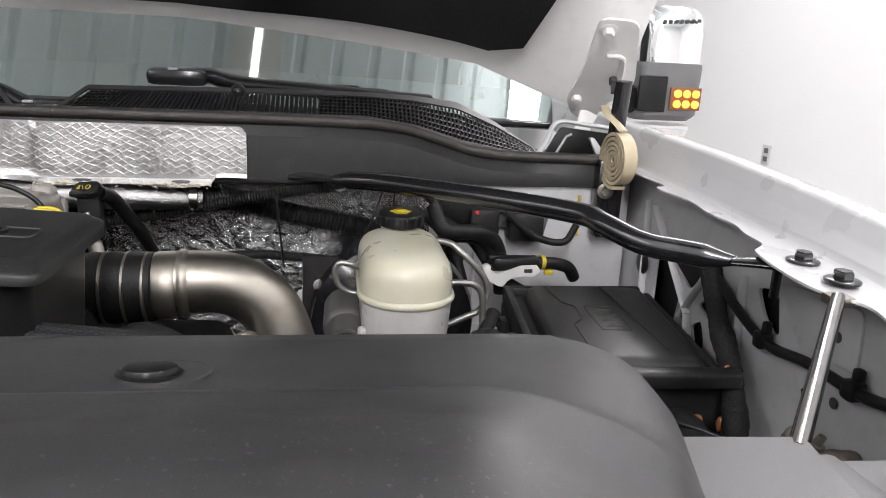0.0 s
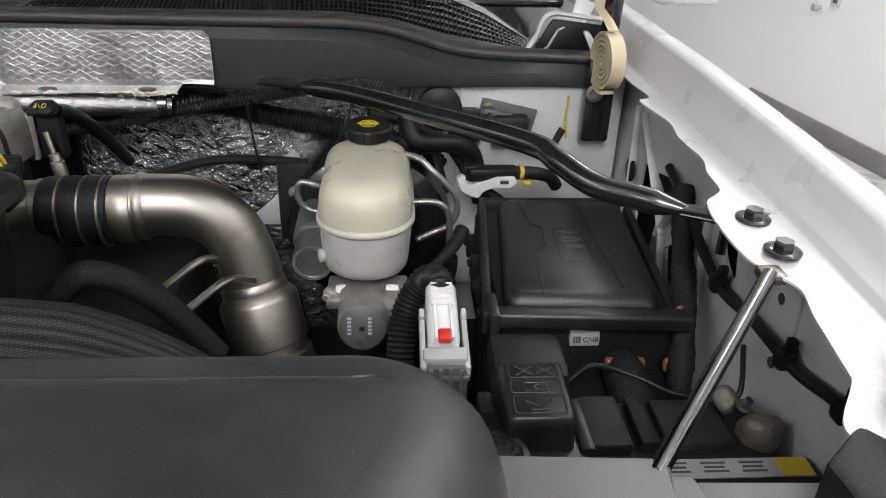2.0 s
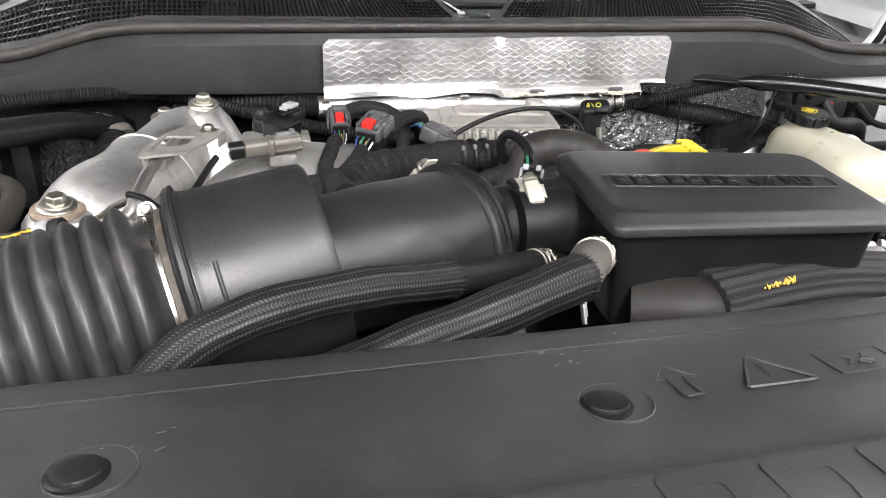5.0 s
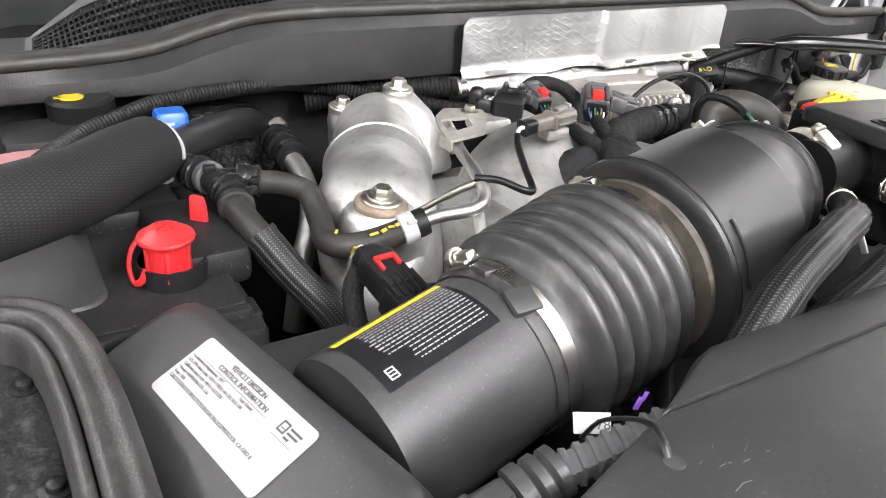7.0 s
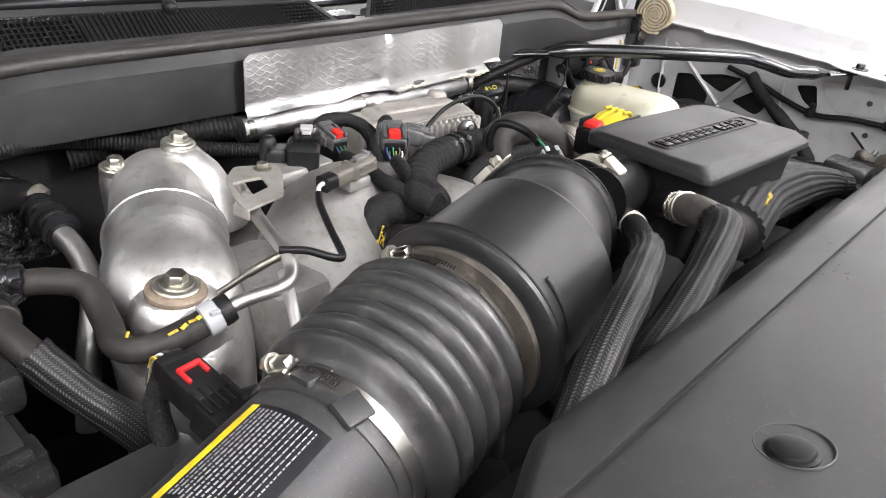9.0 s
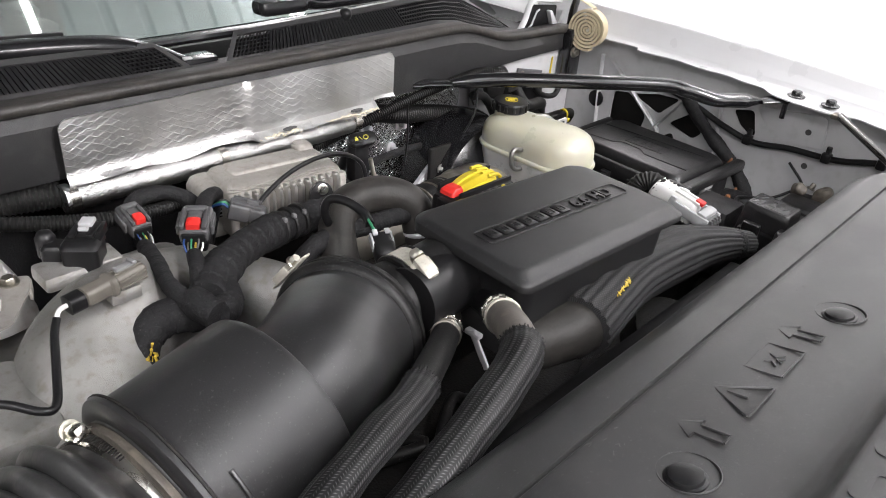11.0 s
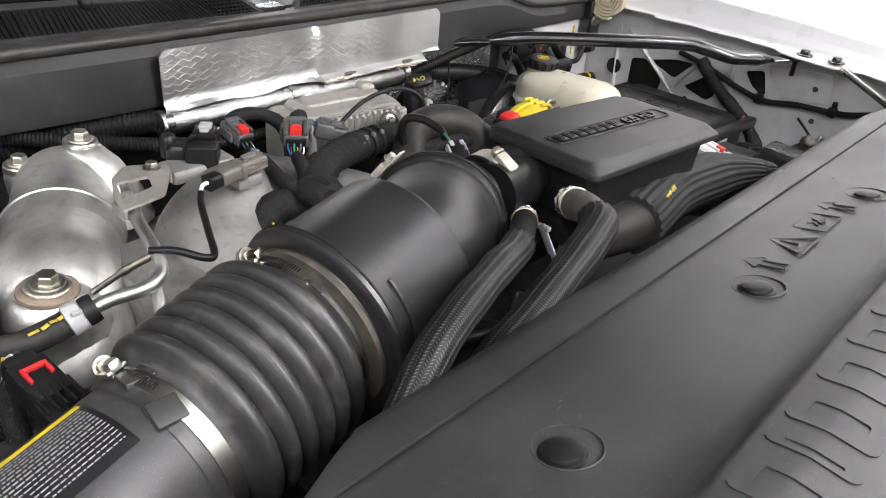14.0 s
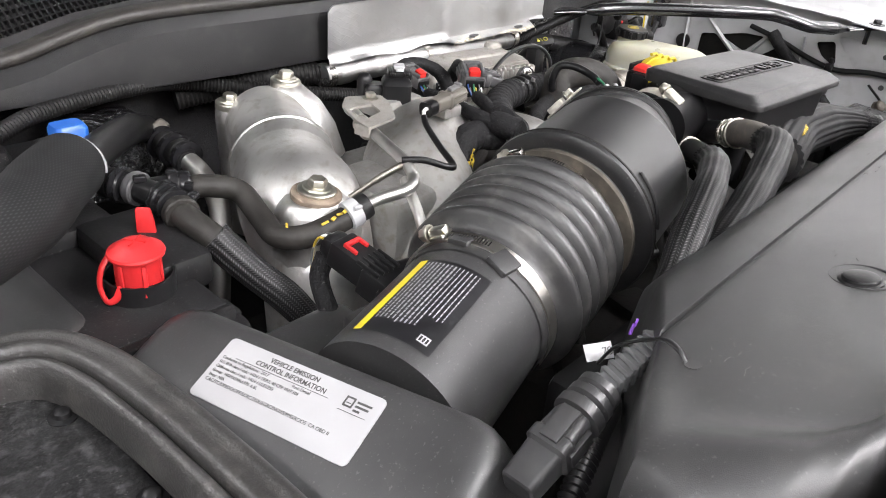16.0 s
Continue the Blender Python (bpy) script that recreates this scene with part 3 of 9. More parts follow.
    def fine_ring(cx, cy, ring):
        """The outline with points close enough together to follow the bowed panel."""
        out = []
        for (ax, ay), (bx, by) in zip(ring, ring[1:] + ring[:1]):
            n = 8 if math.hypot(bx - ax, by - ay) > 0.004 else 1
            out += [(cx + ax + (bx - ax) * k / n, cy + ay + (by - ay) * k / n) for k in range(n)]
        return out

    # raised frames stand where the moulded name runs along the ridge
    for cx, w in ((-0.352, 0.036), (-0.316, 0.012), (-0.277, 0.034), (-0.224, 0.038), (-0.17, 0.036), (-0.118, 0.038), (-0.066, 0.04), (-0.016, 0.038), (0.036, 0.038), (0.112, 0.038), (0.164, 0.038)):
        bm = bmesh.new()
        outer = fine_ring(cx, -0.331, rrect(w, 0.05, 0.006, 4))
        inner = fine_ring(cx, -0.331, rrect(max(w - 0.019, 0.003), 0.031, 0.0012 if w < 0.02 else 0.003, 4))
        loops = [[(px, py, cover_z(py) + dz) for px, py in r] for r, dz in ((outer, -0.001), (outer, 0.001), (inner, 0.001), (inner, -0.001))]
        loft(bm, loops, cap=False)
        part("raised_block", bm, COVER, t)
    # handling scuffs in the plastic
    rng = random.Random(21)
    scuff = material("pale_scuffed_plastic", (0.075, 0.074, 0.072), 0.6, bump=0.0)
    for cx, cy, n in ((-0.115, -0.165, 9), (-0.36, -0.205, 6), (-0.53, -0.2, 9), (-0.42, -0.27, 7), (0.2, -0.19, 5), (-0.05, -0.145, 6)):
        bm = bmesh.new()
        for k in range(n):
            x, y = cx + rng.uniform(-0.02, 0.02), cy + rng.uniform(-0.014, 0.014)
            a, l = rng.uniform(-0.6, 0.6), rng.uniform(0.001, 0.006)
            p, q = (x, y), (x + l * math.cos(a), y + l * math.sin(a))
            sweep(bm, [(p[0], p[1], cover_z(p[1]) + 0.0001), (q[0], q[1], cover_z(q[1]) + 0.0001)], 0.00028, 5)
        part("scuff", bm, scuff, t)
    return t


radiator_cover()


# ---- body round the engine bay ----
def fender():
    t = thing("fender", "white painted front fender with bolted inner flange", "fender", (1.05, 0.2, 0.9))
    # crest, inner wall and flange, station by station along y
    st = [(-0.42, 1.07, 1.165), (-0.15, 1.055, 1.187), (0.0, 1.046, 1.2), (0.2, 1.032, 1.216), (0.4, 1.02, 1.227), (0.6, 1.008, 1.233), (0.8, 0.997, 1.238), (1.1, 0.98, 1.245)]
    ys = [(-0.42 + 1.52 * k / 40) for k in range(41)]
    rings = []
    for y in ys:
        cx = float(np.interp(y, [s[0] for s in st], [s[1] for s in st]))
        cz = float(np.interp(y, [s[0] for s in st], [s[2] for s in st]))
        fx = float(np.interp(y, [-0.42, -0.1, 0.15, 0.3, 0.6, 1.1], [1.0, 1.005, 1.003, 1.0, 0.99, 0.95]))
        fz = float(np.interp(y, [-0.42, -0.1, 0.15, 0.3, 0.6, 1.1], [1.13, 1.15, 1.163, 1.166, 1.176, 1.19]))
        g = cx - fx
        # flange, a short riser, the gutter floor, the wall up to the crest with its rolled lip, and the outer skin
        rings.append([(fx, y, fz), (fx + 0.16 * g, y, fz + 0.001), (fx + 0.26 * g, y, fz + 0.002), (fx + 0.31 * g, y, fz + 0.009), (fx + 0.36 * g, y, fz + 0.011),
                      (cx - 0.36 * g, y, cz - 0.026), (cx - 0.28 * g, y, cz - 0.022), (cx - 0.12 * g, y, cz - 0.004), (cx - 0.04 * g, y, cz), (cx + 0.008, y, cz + 0.002), (cx + 0.024, y, cz + 0.0015), (cx + 0.034, y, cz - 0.003),
                      (cx + 0.045, y, cz - 0.03), (cx + 0.06, y, cz - 0.09), (cx + 0.07, y, cz - 0.3), (cx + 0.07, y, cz - 0.5)])
    bm = bmesh.new()
    loft(bm, rings, cap=False, closed=False)
    part("outer_panel", bm, WHITE, t, angle=60)
    # inner flange with a wavy edge
    edge = [(0.945, -0.3), (0.935, -0.2), (0.926, -0.161), (0.928, -0.141), (0.952, -0.107), (0.956, -0.092), (0.963, -0.031), (0.97, 0.008), (0.955, 0.034), (0.944, 0.06), (0.941, 0.11), (0.946, 0.156), (0.962, 0.175), (0.972, 0.19),
            (0.974, 0.23), (0.983, 0.27), (0.977, 0.33), (0.982, 0.38), (0.972, 0.43), (0.967, 0.463), (0.985, 0.48), (0.975, 0.56), (0.97, 0.7)]
    bm = bmesh.new()
    pts = curve([(x, y, 0) for x, y in edge], 4)
    top, low = [], []
    for p in pts:
        fz = float(np.interp(p.y, [-0.42, -0.1, 0.15, 0.3, 0.6, 1.1], [1.13, 1.15, 1.163, 1.166, 1.176, 1.19]))
        fx = float(np.interp(p.y, [-0.42, -0.1, 0.15, 0.3, 0.6, 1.1], [1.0, 1.005, 1.003, 1.0, 0.99, 0.95])) + 0.004
        top.append(((min(p.x, fx - 0.002), p.y, fz - 0.001), (fx, p.y, fz + 0.0004), (fx, p.y, fz - 0.003), (min(p.x, fx - 0.002), p.y, fz - 0.0035)))
    loft(bm, top)
    flange = part("flange", bm, WHITE, t)
    for x, y in ((0.978, 0.122), (0.977, 0.058)):
        bm = bmesh.new()
        lathe(bm, [(0.0165, 0), (0.0165, 0.0022), (0.0155, 0.003), (0.009, 0.0036)], (x, y, 1.161), (0, 0, 1), 28)
        lathe(bm, [(0.0095, 0.003), (0.0095, 0.0095), (0.008, 0.0115)], (x, y, 1.161), (0, 0, 1), 6)
        part("bolt", bm, PAINT_BLACK, t, "black flanged hex bolt")
    # inner apron with punched openings
    m = Matrix(((0, 0, -1, 1.012), (1, 0, 0, 0), (0, 1, 0, 0), (0, 0, 0, 1)))
    holes = [[(0.481, 1.061), (0.413, 1.078), (0.364, 1.079), (0.408, 1.033)], [(0.38, 1.021), (0.312, 1.073), (0.299, 1.022), (0.318, 1.003)],
             [(0.245, 1.093), (0.202, 1.103), (0.188, 1.054), (0.199, 1.05), (0.224, 1.064)], [(0.527, 1.055), (0.488, 1.062), (0.437, 1.021), (0.455, 0.93), (0.529, 0.92)],
             [(0.392, 0.985), (0.366, 1.004), (0.35, 0.975), (0.36, 0.93)], [(-0.1, 0.98), (-0.03, 0.99), (-0.06, 0.9), (-0.12, 0.9)]]
    holes = [round_poly(h, 0.009, 3) for h in holes]
    bm = bmesh.new()
    geo = []
    out = [(-0.42, 0.7), (0.75, 0.7), (0.75, 1.178), (-0.1, 1.148), (-0.42, 1.128)]
    for loop in [out] + [[(cx, cy) for cx, cy in h] for h in holes]:
        vs = [bm.verts.new((x, y, 0)) for x, y in loop]
        geo += [bm.edges.new((vs[k], vs[(k + 1) % len(vs)])) for k in range(len(vs))]
    bmesh.ops.triangle_fill(bm, use_beauty=True, edges=geo)
    ext = bmesh.ops.extrude_face_region(bm, geom=bm.faces[:])
    bmesh.ops.translate(bm, vec=(0, 0, -0.004), verts=[v for v in ext["geom"] if isinstance(v, bmesh.types.BMVert)])
    bm.transform(m)
    apron = part("inner_apron", bm, PRIMER, t, "grey-white inner panel with punched openings", angle=25)
    bm = bmesh.new()
    for a, b in (((1.008, 0.545, 1.125), (1.008, 0.40, 1.0)), ((1.008, 0.40, 1.0), (1.008, 0.37, 0.9)), ((1.008, 0.34, 1.1), (1.008, 0.42, 0.99)), ((1.008, 0.27, 1.1), (1.008, 0.255, 0.88)), ((1.008, 0.57, 1.13), (1.008, 0.56, 0.95))):
        sweep(bm, [a, V(a).lerp(V(b), 0.5), b], 0.007, 8, flat=0.45)
    part("stiffening_rib", bm, PRIMER, apron)
    bm = bmesh.new()
    prism(bm, round_poly([(0.20, 1.116), (0.06, 1.13), (0.055, 1.066), (0.15, 1.058)], 0.012, 3), 0.004, Matrix(((0, 0, -1, 1.0125), (1, 0, 0, 0), (0, 1, 0, 0), (0, 0, 0, 1))), 0.001)
    part("plate", bm, PRIMER, apron)
    for y, z in ((0.077, 1.026), (-0.02, 0.985), (0.089, 1.0925), (-0.06, 1.03)):
        part("hole_plug", lathe(bmesh.new(), [(0.006, 0), (0.006, 0.001)], (1.009, y, z), (-1, 0, 0), 14), INK, apron)
    part("round_plug", lathe(bmesh.new(), [(0.019, 0), (0.019, 0.004), (0.016, 0.006)], (1.009, 0.569, 1.026), (-1, 0, 0), 24), SATIN, apron, "round black rubber plug")
    single("wheel_well", boxes(((1.04, 0.2, 0.80), (0.02, 1.3, 0.68), 0.0)), CASTDARK, "dark inner wheel well behind the apron", "wheel well")
    return t


fender()

# bracing tube from the firewall to the fender, and the thin support rod
t = thing("brace_bar", "bent glossy black steel brace tube", "brace", (0.8, 0.3, 1.1))
br = curve([(0.50, 0.575, 1.150), (0.586, 0.513, 1.158), (0.70, 0.39, 1.166), (0.795, 0.298, 1.168), (0.818, 0.262, 1.163), (0.85, 0.222, 1.152), (0.89, 0.197, 1.149), (0.935, 0.166, 1.148)], 8)
bar_len = sum((b - a).length for a, b in zip(br[:-1], br[1:]))
part("bar", sweep(bmesh.new(), br, lambda s: 0.0135 - 0.0085 * max(0, 1 - min(s, bar_len - s) / 0.035), 20), PAINT_BLACK, t)
part("flattened_end", sweep(bmesh.new(), curve([(0.93, 0.169, 1.148), (0.955, 0.15, 1.152), (0.99, 0.12, 1.157)], 6), lambda s: 0.0135 + 0.12 * s, 20, flat=0.35), PAINT_BLACK, t)
part("flattened_end", sweep(bmesh.new(), curve([(0.505, 0.572, 1.150), (0.48, 0.595, 1.149), (0.45, 0.62, 1.146)], 6), lambda s: 0.0135 + 0.1 * s, 20, flat=0.35), PAINT_BLACK, t)
part("stud", lathe(bmesh.new(), [(0.005, 0), (0.005, 0.03)], (0.958, 0.13, 1.12), (0, 0, 1), 12), PAINT_BLACK, t)
RODSTEEL = material("dark_polished_steel", (0.2, 0.195, 0.19), 0.16, metal=1.0, var=0.1, bump=0.02)
t = thing("support_rod", "plain brushed steel support rod", "rod", (0.88, -0.06, 1.12))
part("rod", sweep(bmesh.new(), [(0.955, 0.031, 1.154), (0.803, -0.158, 1.118)], 0.0068, 18), RODSTEEL, t)
part("foot", boxes(((0.958, 0.034, 1.152), (0.022, 0.022, 0.010), 0.003)), STEEL, t)

# grey front panel beside the radiator cover
t = thing("headlamp_mount", "grey plastic upper headlamp mount", "mount", (0.85, -0.2, 1.0))
bm = bmesh.new()
prism(bm, [(0.70, -0.142), (0.815, -0.148), (0.80, -0.21), (0.79, -0.4), (0.70, -0.4)], 0.02, Matrix.Translation((0, 0, 1.104)), 0.004)
part("top_plate", bm, MOUNT, t)
bm = bmesh.new()
prism(bm, [(0.80, -0.155), (0.83, -0.155), (0.86, -0.4), (0.79, -0.4)], 0.03, Matrix.Translation((0, 0, 1.085)), 0.004)
prism(bm, [(0.83, -0.155), (0.925, -0.158), (0.97, -0.4), (0.85, -0.4)], 0.02, Matrix.Translation((0, 0, 1.09)), 0.004)
part("side_plate", bm, MOUNT, t)
bm = bmesh.new()
prism(bm, [(0.890, -0.186), (0.930, -0.152), (0.944, -0.170), (0.975, -0.32), (0.90, -0.32)], 0.04, Matrix.Translation((0, 0, 1.115)), 0.006)
part("corner_block", bm, PLASTIC, t)
bm = bmesh.new()
lathe(bm, [(0.03, 0), (0.03, 0.012), (0.026, 0.018), (0.02, 0.02)], (0.865, -0.215, 1.104), (0, 0, 1), 28)
part("cap", bm, SATIN, t)
part("support_leg", boxes(((0.85, -0.3, 0.95), (0.28, 0.18, 0.3), 0.01)), PLASTIC, t)
single("rubber_bumper", boxes(((0.990, -0.135, 1.168), (0.035, 0.05, 0.036), 0.006)), RUBBER, "square black rubber hood bumper on the fender", "bumper")


# ---- cowl, grille, windshield, wipers ----
DUSTY = material("dusty_weathered_rubber", (0.021, 0.019, 0.017), 0.55, bump=0.35, fine=160, var=0.3, dirt=(0.062, 0.054, 0.045), dirt_amount=0.55)
SEALR = [(0.06, 0.612, 1.229), (0.377, 0.616, 1.228), (0.53, 0.626, 1.226), (0.61, 0.636, 1.219), (0.67, 0.645, 1.203), (0.73, 0.65, 1.185), (0.80, 0.648, 1.178), (0.95, 0.63, 1.178)]


def mirror_x(p):
    return (2 * 0.065 - p[0], p[1], p[2])


SEAL = [mirror_x(p) for p in SEALR[::-1]][:-1] + SEALR


COWL = material("weathered_black_cowl_plastic", (0.013, 0.013, 0.0135), 0.5, bump=0.3, fine=900, var=0.25, dirt=(0.035, 0.034, 0.032), dirt_amount=0.4)


def cowl():
    t = thing("cowl", "matt black plastic cowl panel below the windshield", "cowl", (0.065, 0.65, 1.12))
    line = curve(SEAL, 8)
    bm = bmesh.new()
    rings = []
    for p in line:
        q = min(1, max(0, (abs(p.x - 0.065) - 0.25) / 0.6))
        yb = 0.605 + 0.03 * q * q * (3 - 2 * q)
        rings.append([(p.x, p.y + 0.075, p.z + 0.001), (p.x, p.y + 0.03, p.z + 0.001), (p.x, p.y + 0.008, p.z), (p.x, p.y + 0.002, p.z - 0.004), (p.x, yb, p.z - 0.02), (p.x, yb - 0.002, 1.145), (p.x, yb - 0.001, 1.137), (p.x, yb + 0.012, 1.132), (p.x, yb + 0.06, 1.13)])
    loft(bm, rings, cap=False, closed=False)
    part("face", bm, COWL, t, angle=18)
    bm = bmesh.new()
    sec = [(0.0, -0.008), (-0.005, -0.004), (-0.0055, 0.003), (-0.002, 0.008), (0.003, 0.009), (0.010, 0.0085), (0.03, 0.0065), (0.034, 0.003), (0.034, -0.006)]
    loft(bm, [[(p.x, p.y + a, p.z + 0.003 + b) for a, b in sec] for p in line])
    part("rubber_seal", bm, DUSTY, t, "dusty brown-black rubber hood seal", angle=50)
    part("shelf", boxes(((0.065, 0.74, 1.165), (1.72, 0.16, 0.012), 0.002)), PLASTIC, t)
    return t


cowl()
single("sealing_tab", prism(bmesh.new(), [(-0.026, 0.006), (0.03, 0.004), (0.002, -0.008)], 0.004, axis_frame((0.513, 0.602, 1.134), (0, -1, 0.2)), 0.001), WHITEPL, "small white sealing tab under the cowl edge", "tab")

GB = [(0.092, 0.655, 1.232), (0.40, 0.662, 1.232), (0.56, 0.675, 1.230), (0.64, 0.688, 1.216), (0.72, 0.70, 1.19), (0.79, 0.712, 1.178), (0.872, 0.728, 1.165)]
GT = [(0.128, 0.69, 1.262), (0.40, 0.702, 1.266), (0.56, 0.73, 1.264), (0.64, 0.755, 1.259), (0.72, 0.78, 1.248), (0.79, 0.79, 1.218), (0.865, 0.765, 1.176)]


def grille(flip):
    t = thing("cowl_grille", "black slotted plastic air intake grille", "grille", (0.45 if not flip else -0.32, 0.72, 1.17), "cowl grilles")
    f = mirror_x if flip else (lambda p: p)

    def line(src, u):
        x = GB[0][0] + u * (GB[-1][0] - GB[0][0])
        i = max(k for k in range(len(GB) - 1) if GB[k][0] <= x + 1e-9)
        return V(src[i]).lerp(V(src[i + 1]), (x - GB[i][0]) / (GB[i + 1][0] - GB[i][0]))

    def at(u, v, h=0.0):
        p = line(GB, u).lerp(line(GT, u), v) + V((0, -0.55, 0.83)) * h
        return V(f(p))

    bm = bmesh.new()
    for v0, v1 in ((-0.12, 0.1), (0.9, 1.08)):
        rings = []
        for k in range(61):
            u = k / 60
            rings.append([at(u, v0, 0), at(u, v0, 0.003), at(u, v1, 0.003), at(u, v1, 0)])
        loft(bm, rings)
    for u0, u1 in ((0.0, 0.012), (0.988, 1.0)):
        loft(bm, [[at(u, -0.1, 0), at(u, -0.1, 0.003), at(u, 1.05, 0.003), at(u, 1.05, 0)] for u in (u0, u1)])
    part("frame", bm, COVER, t)
    n = 104
    for k in range(n):
        u = 0.02 + 0.96 * k / n
        w = 0.0052 if 0.10 < u < 0.50 else 0.0026
        a, b = at(u, 0.08, 0.0005), at(u, 0.92, 0.0005)
        d = V((1 if not flip else -1, 0, 0)) * w * 0.5
        h = V((0, 0.004, -0.006))
        part("slat", loft(bmesh.new(), [[p - d, p + d, p + d + h, p - d + h] for p in (a, b)]), SATIN, t)
    for v in (0.22, 0.36, 0.5, 0.64, 0.78):
        for u0, u1 in ((0.015, 0.10), (0.50, 0.985)):
            rings = []
            for k in range(25):
                u = u0 + (u1 - u0) * k / 24
                c = at(u, v, 0.0)
                rings.append([c + V((0, -0.0012, 0)), c + V((0, 0.0012, 0.001)), c + V((0, 0.005, -0.005)), c + V((0, 0.003, -0.006))])
            part("cross_slat", loft(bmesh.new(), rings), SATIN, t)
    c = at(0.165 + 0.165, 0.95, 0.003)
    part("washer_nozzle", lathe(bmesh.new(), [(0.011, -0.004), (0.011, 0.003), (0.008, 0.008), (0.003, 0.01)], c, (0, -0.5, 0.85), 20), SATIN, t, "small black washer nozzle")
    # Plain dark sheet 3 cm below the slats, as wide as the grille.
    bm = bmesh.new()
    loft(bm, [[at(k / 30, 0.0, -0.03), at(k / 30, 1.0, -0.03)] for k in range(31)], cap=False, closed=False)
    part("dark_backing", bm, INK, t)
    return t


grille(False)
grille(True)


def windshield():
    t = thing("windshield", "large sloping tinted windshield", "windshield", (0.065, 1.1, 1.25))

    def at(u, v):
        x = 0.065 + u * (0.93 - 0.1 * v)
        return V((x, 0.83 + 0.2 * u * u + 0.86 * v, 1.235 - 0.035 * u * u + 0.56 * v + 0.03 * math.sin(math.pi * v)))

    bm = bmesh.new()
    nrm = V((0, -0.55, 0.83)) * 0.005
    loft(bm, [[at(-1 + k / 16, v / 12) for v in range(13)] for k in range(33)], cap=False, closed=False)
    ext = bmesh.ops.extrude_face_region(bm, geom=bm.faces[:])
    bmesh.ops.translate(bm, vec=-nrm, verts=[v for v in ext["geom"] if isinstance(v, bmesh.types.BMVert)])
    g = part("glass", bm, GLASS, t, angle=60)
    g.visible_shadow = False
    bm = bmesh.new()
    sweep(bm, [at(-1 + k / 16, -0.012) for k in range(33)], 0.014, 10, flat=0.6)
    part("lower_trim", bm, GLOSSY, t, "glossy black lower trim strip")
    bm = bmesh.new()
    loft(bm, [[at(-1 + k / 16, 0.0) - nrm * 1.4, at(-1 + k / 16, 0.09) - nrm * 1.4] for k in range(33)], cap=False, closed=False)
    part("black_border", bm, LABELBLACK, t)
    for s in (1, -1):
        bm = sweep(bmesh.new(), [at(s * 1.02, v / 8) + V((s * 0.02, 0.02, 0)) for v in range(-1, 9)], 0.045, 16, flat=0.7)
        part("pillar", bm, WHITE, t, "white windshield pillar")
    bm = bmesh.new()
    box(bm, (0.065, 1.35, 1.02), (1.75, 0.5, 0.25), 0.08)
    part("dashboard", bm, PLASTIC, t, "dark dashboard behind the glass")
    box_b = boxes(((0.065, 2.2, 1.2), (1.8, 0.06, 1.5), 0.02))
    part("cabin_back", box_b, PLASTIC, t)
    return t


windshield()


def wiper(pts, pivot, tip):
    t = thing("wiper_arm", "glossy black windshield wiper arm and blade", "wiper", pivot, "wipers")
    part("arm", sweep(bmesh.new(), curve(pts, 8), lambda s: 0.017 + 0.004 * min(1, s / 0.12) - 0.012 * min(s, 0.5), 16, flat=0.7), GLOSSY, t)
    bm = boxes((pts[0], (0.095, 0.04, 0.026), 0.010))
    part("pivot_cap", bm, GLOSSY, t)
    bm = sweep(bmesh.new(), curve(tip, 8), 0.008, 10, flat=0.8)
    for a, b in zip(tip[:-1], tip[1:]):
        m = (V(a) + V(b)) / 2
        box(bm, m + V((0, 0, 0.006)), (0.05, 0.008, 0.006), 0.002)
    part("blade", bm, SATIN, t)
    part("cap_button", boxes((V(pts[0]) + V((-0.005, -0.014, 0.013)), (0.014, 0.008, 0.004), 0.0015)), LIGHTGREY, t)
    return t


wiper([(0.255, 0.745, 1.281), (0.30, 0.755, 1.284), (0.35, 0.77, 1.272), (0.5, 0.80, 1.262), (0.68, 0.85, 1.25)], (0.27, 0.77, 1.26), [(0.31, 0.785, 1.27), (0.45, 0.81, 1.268), (0.6, 0.85, 1.262)])
wiper([(0.05, 0.697, 1.226), (0.0, 0.703, 1.250), (-0.073, 0.712, 1.268), (-0.25, 0.735, 1.274), (-0.55, 0.79, 1.264)], (0.05, 0.70, 1.2), [(-0.1, 0.75, 1.275), (-0.3, 0.78, 1.277), (-0.5, 0.81, 1.27)])


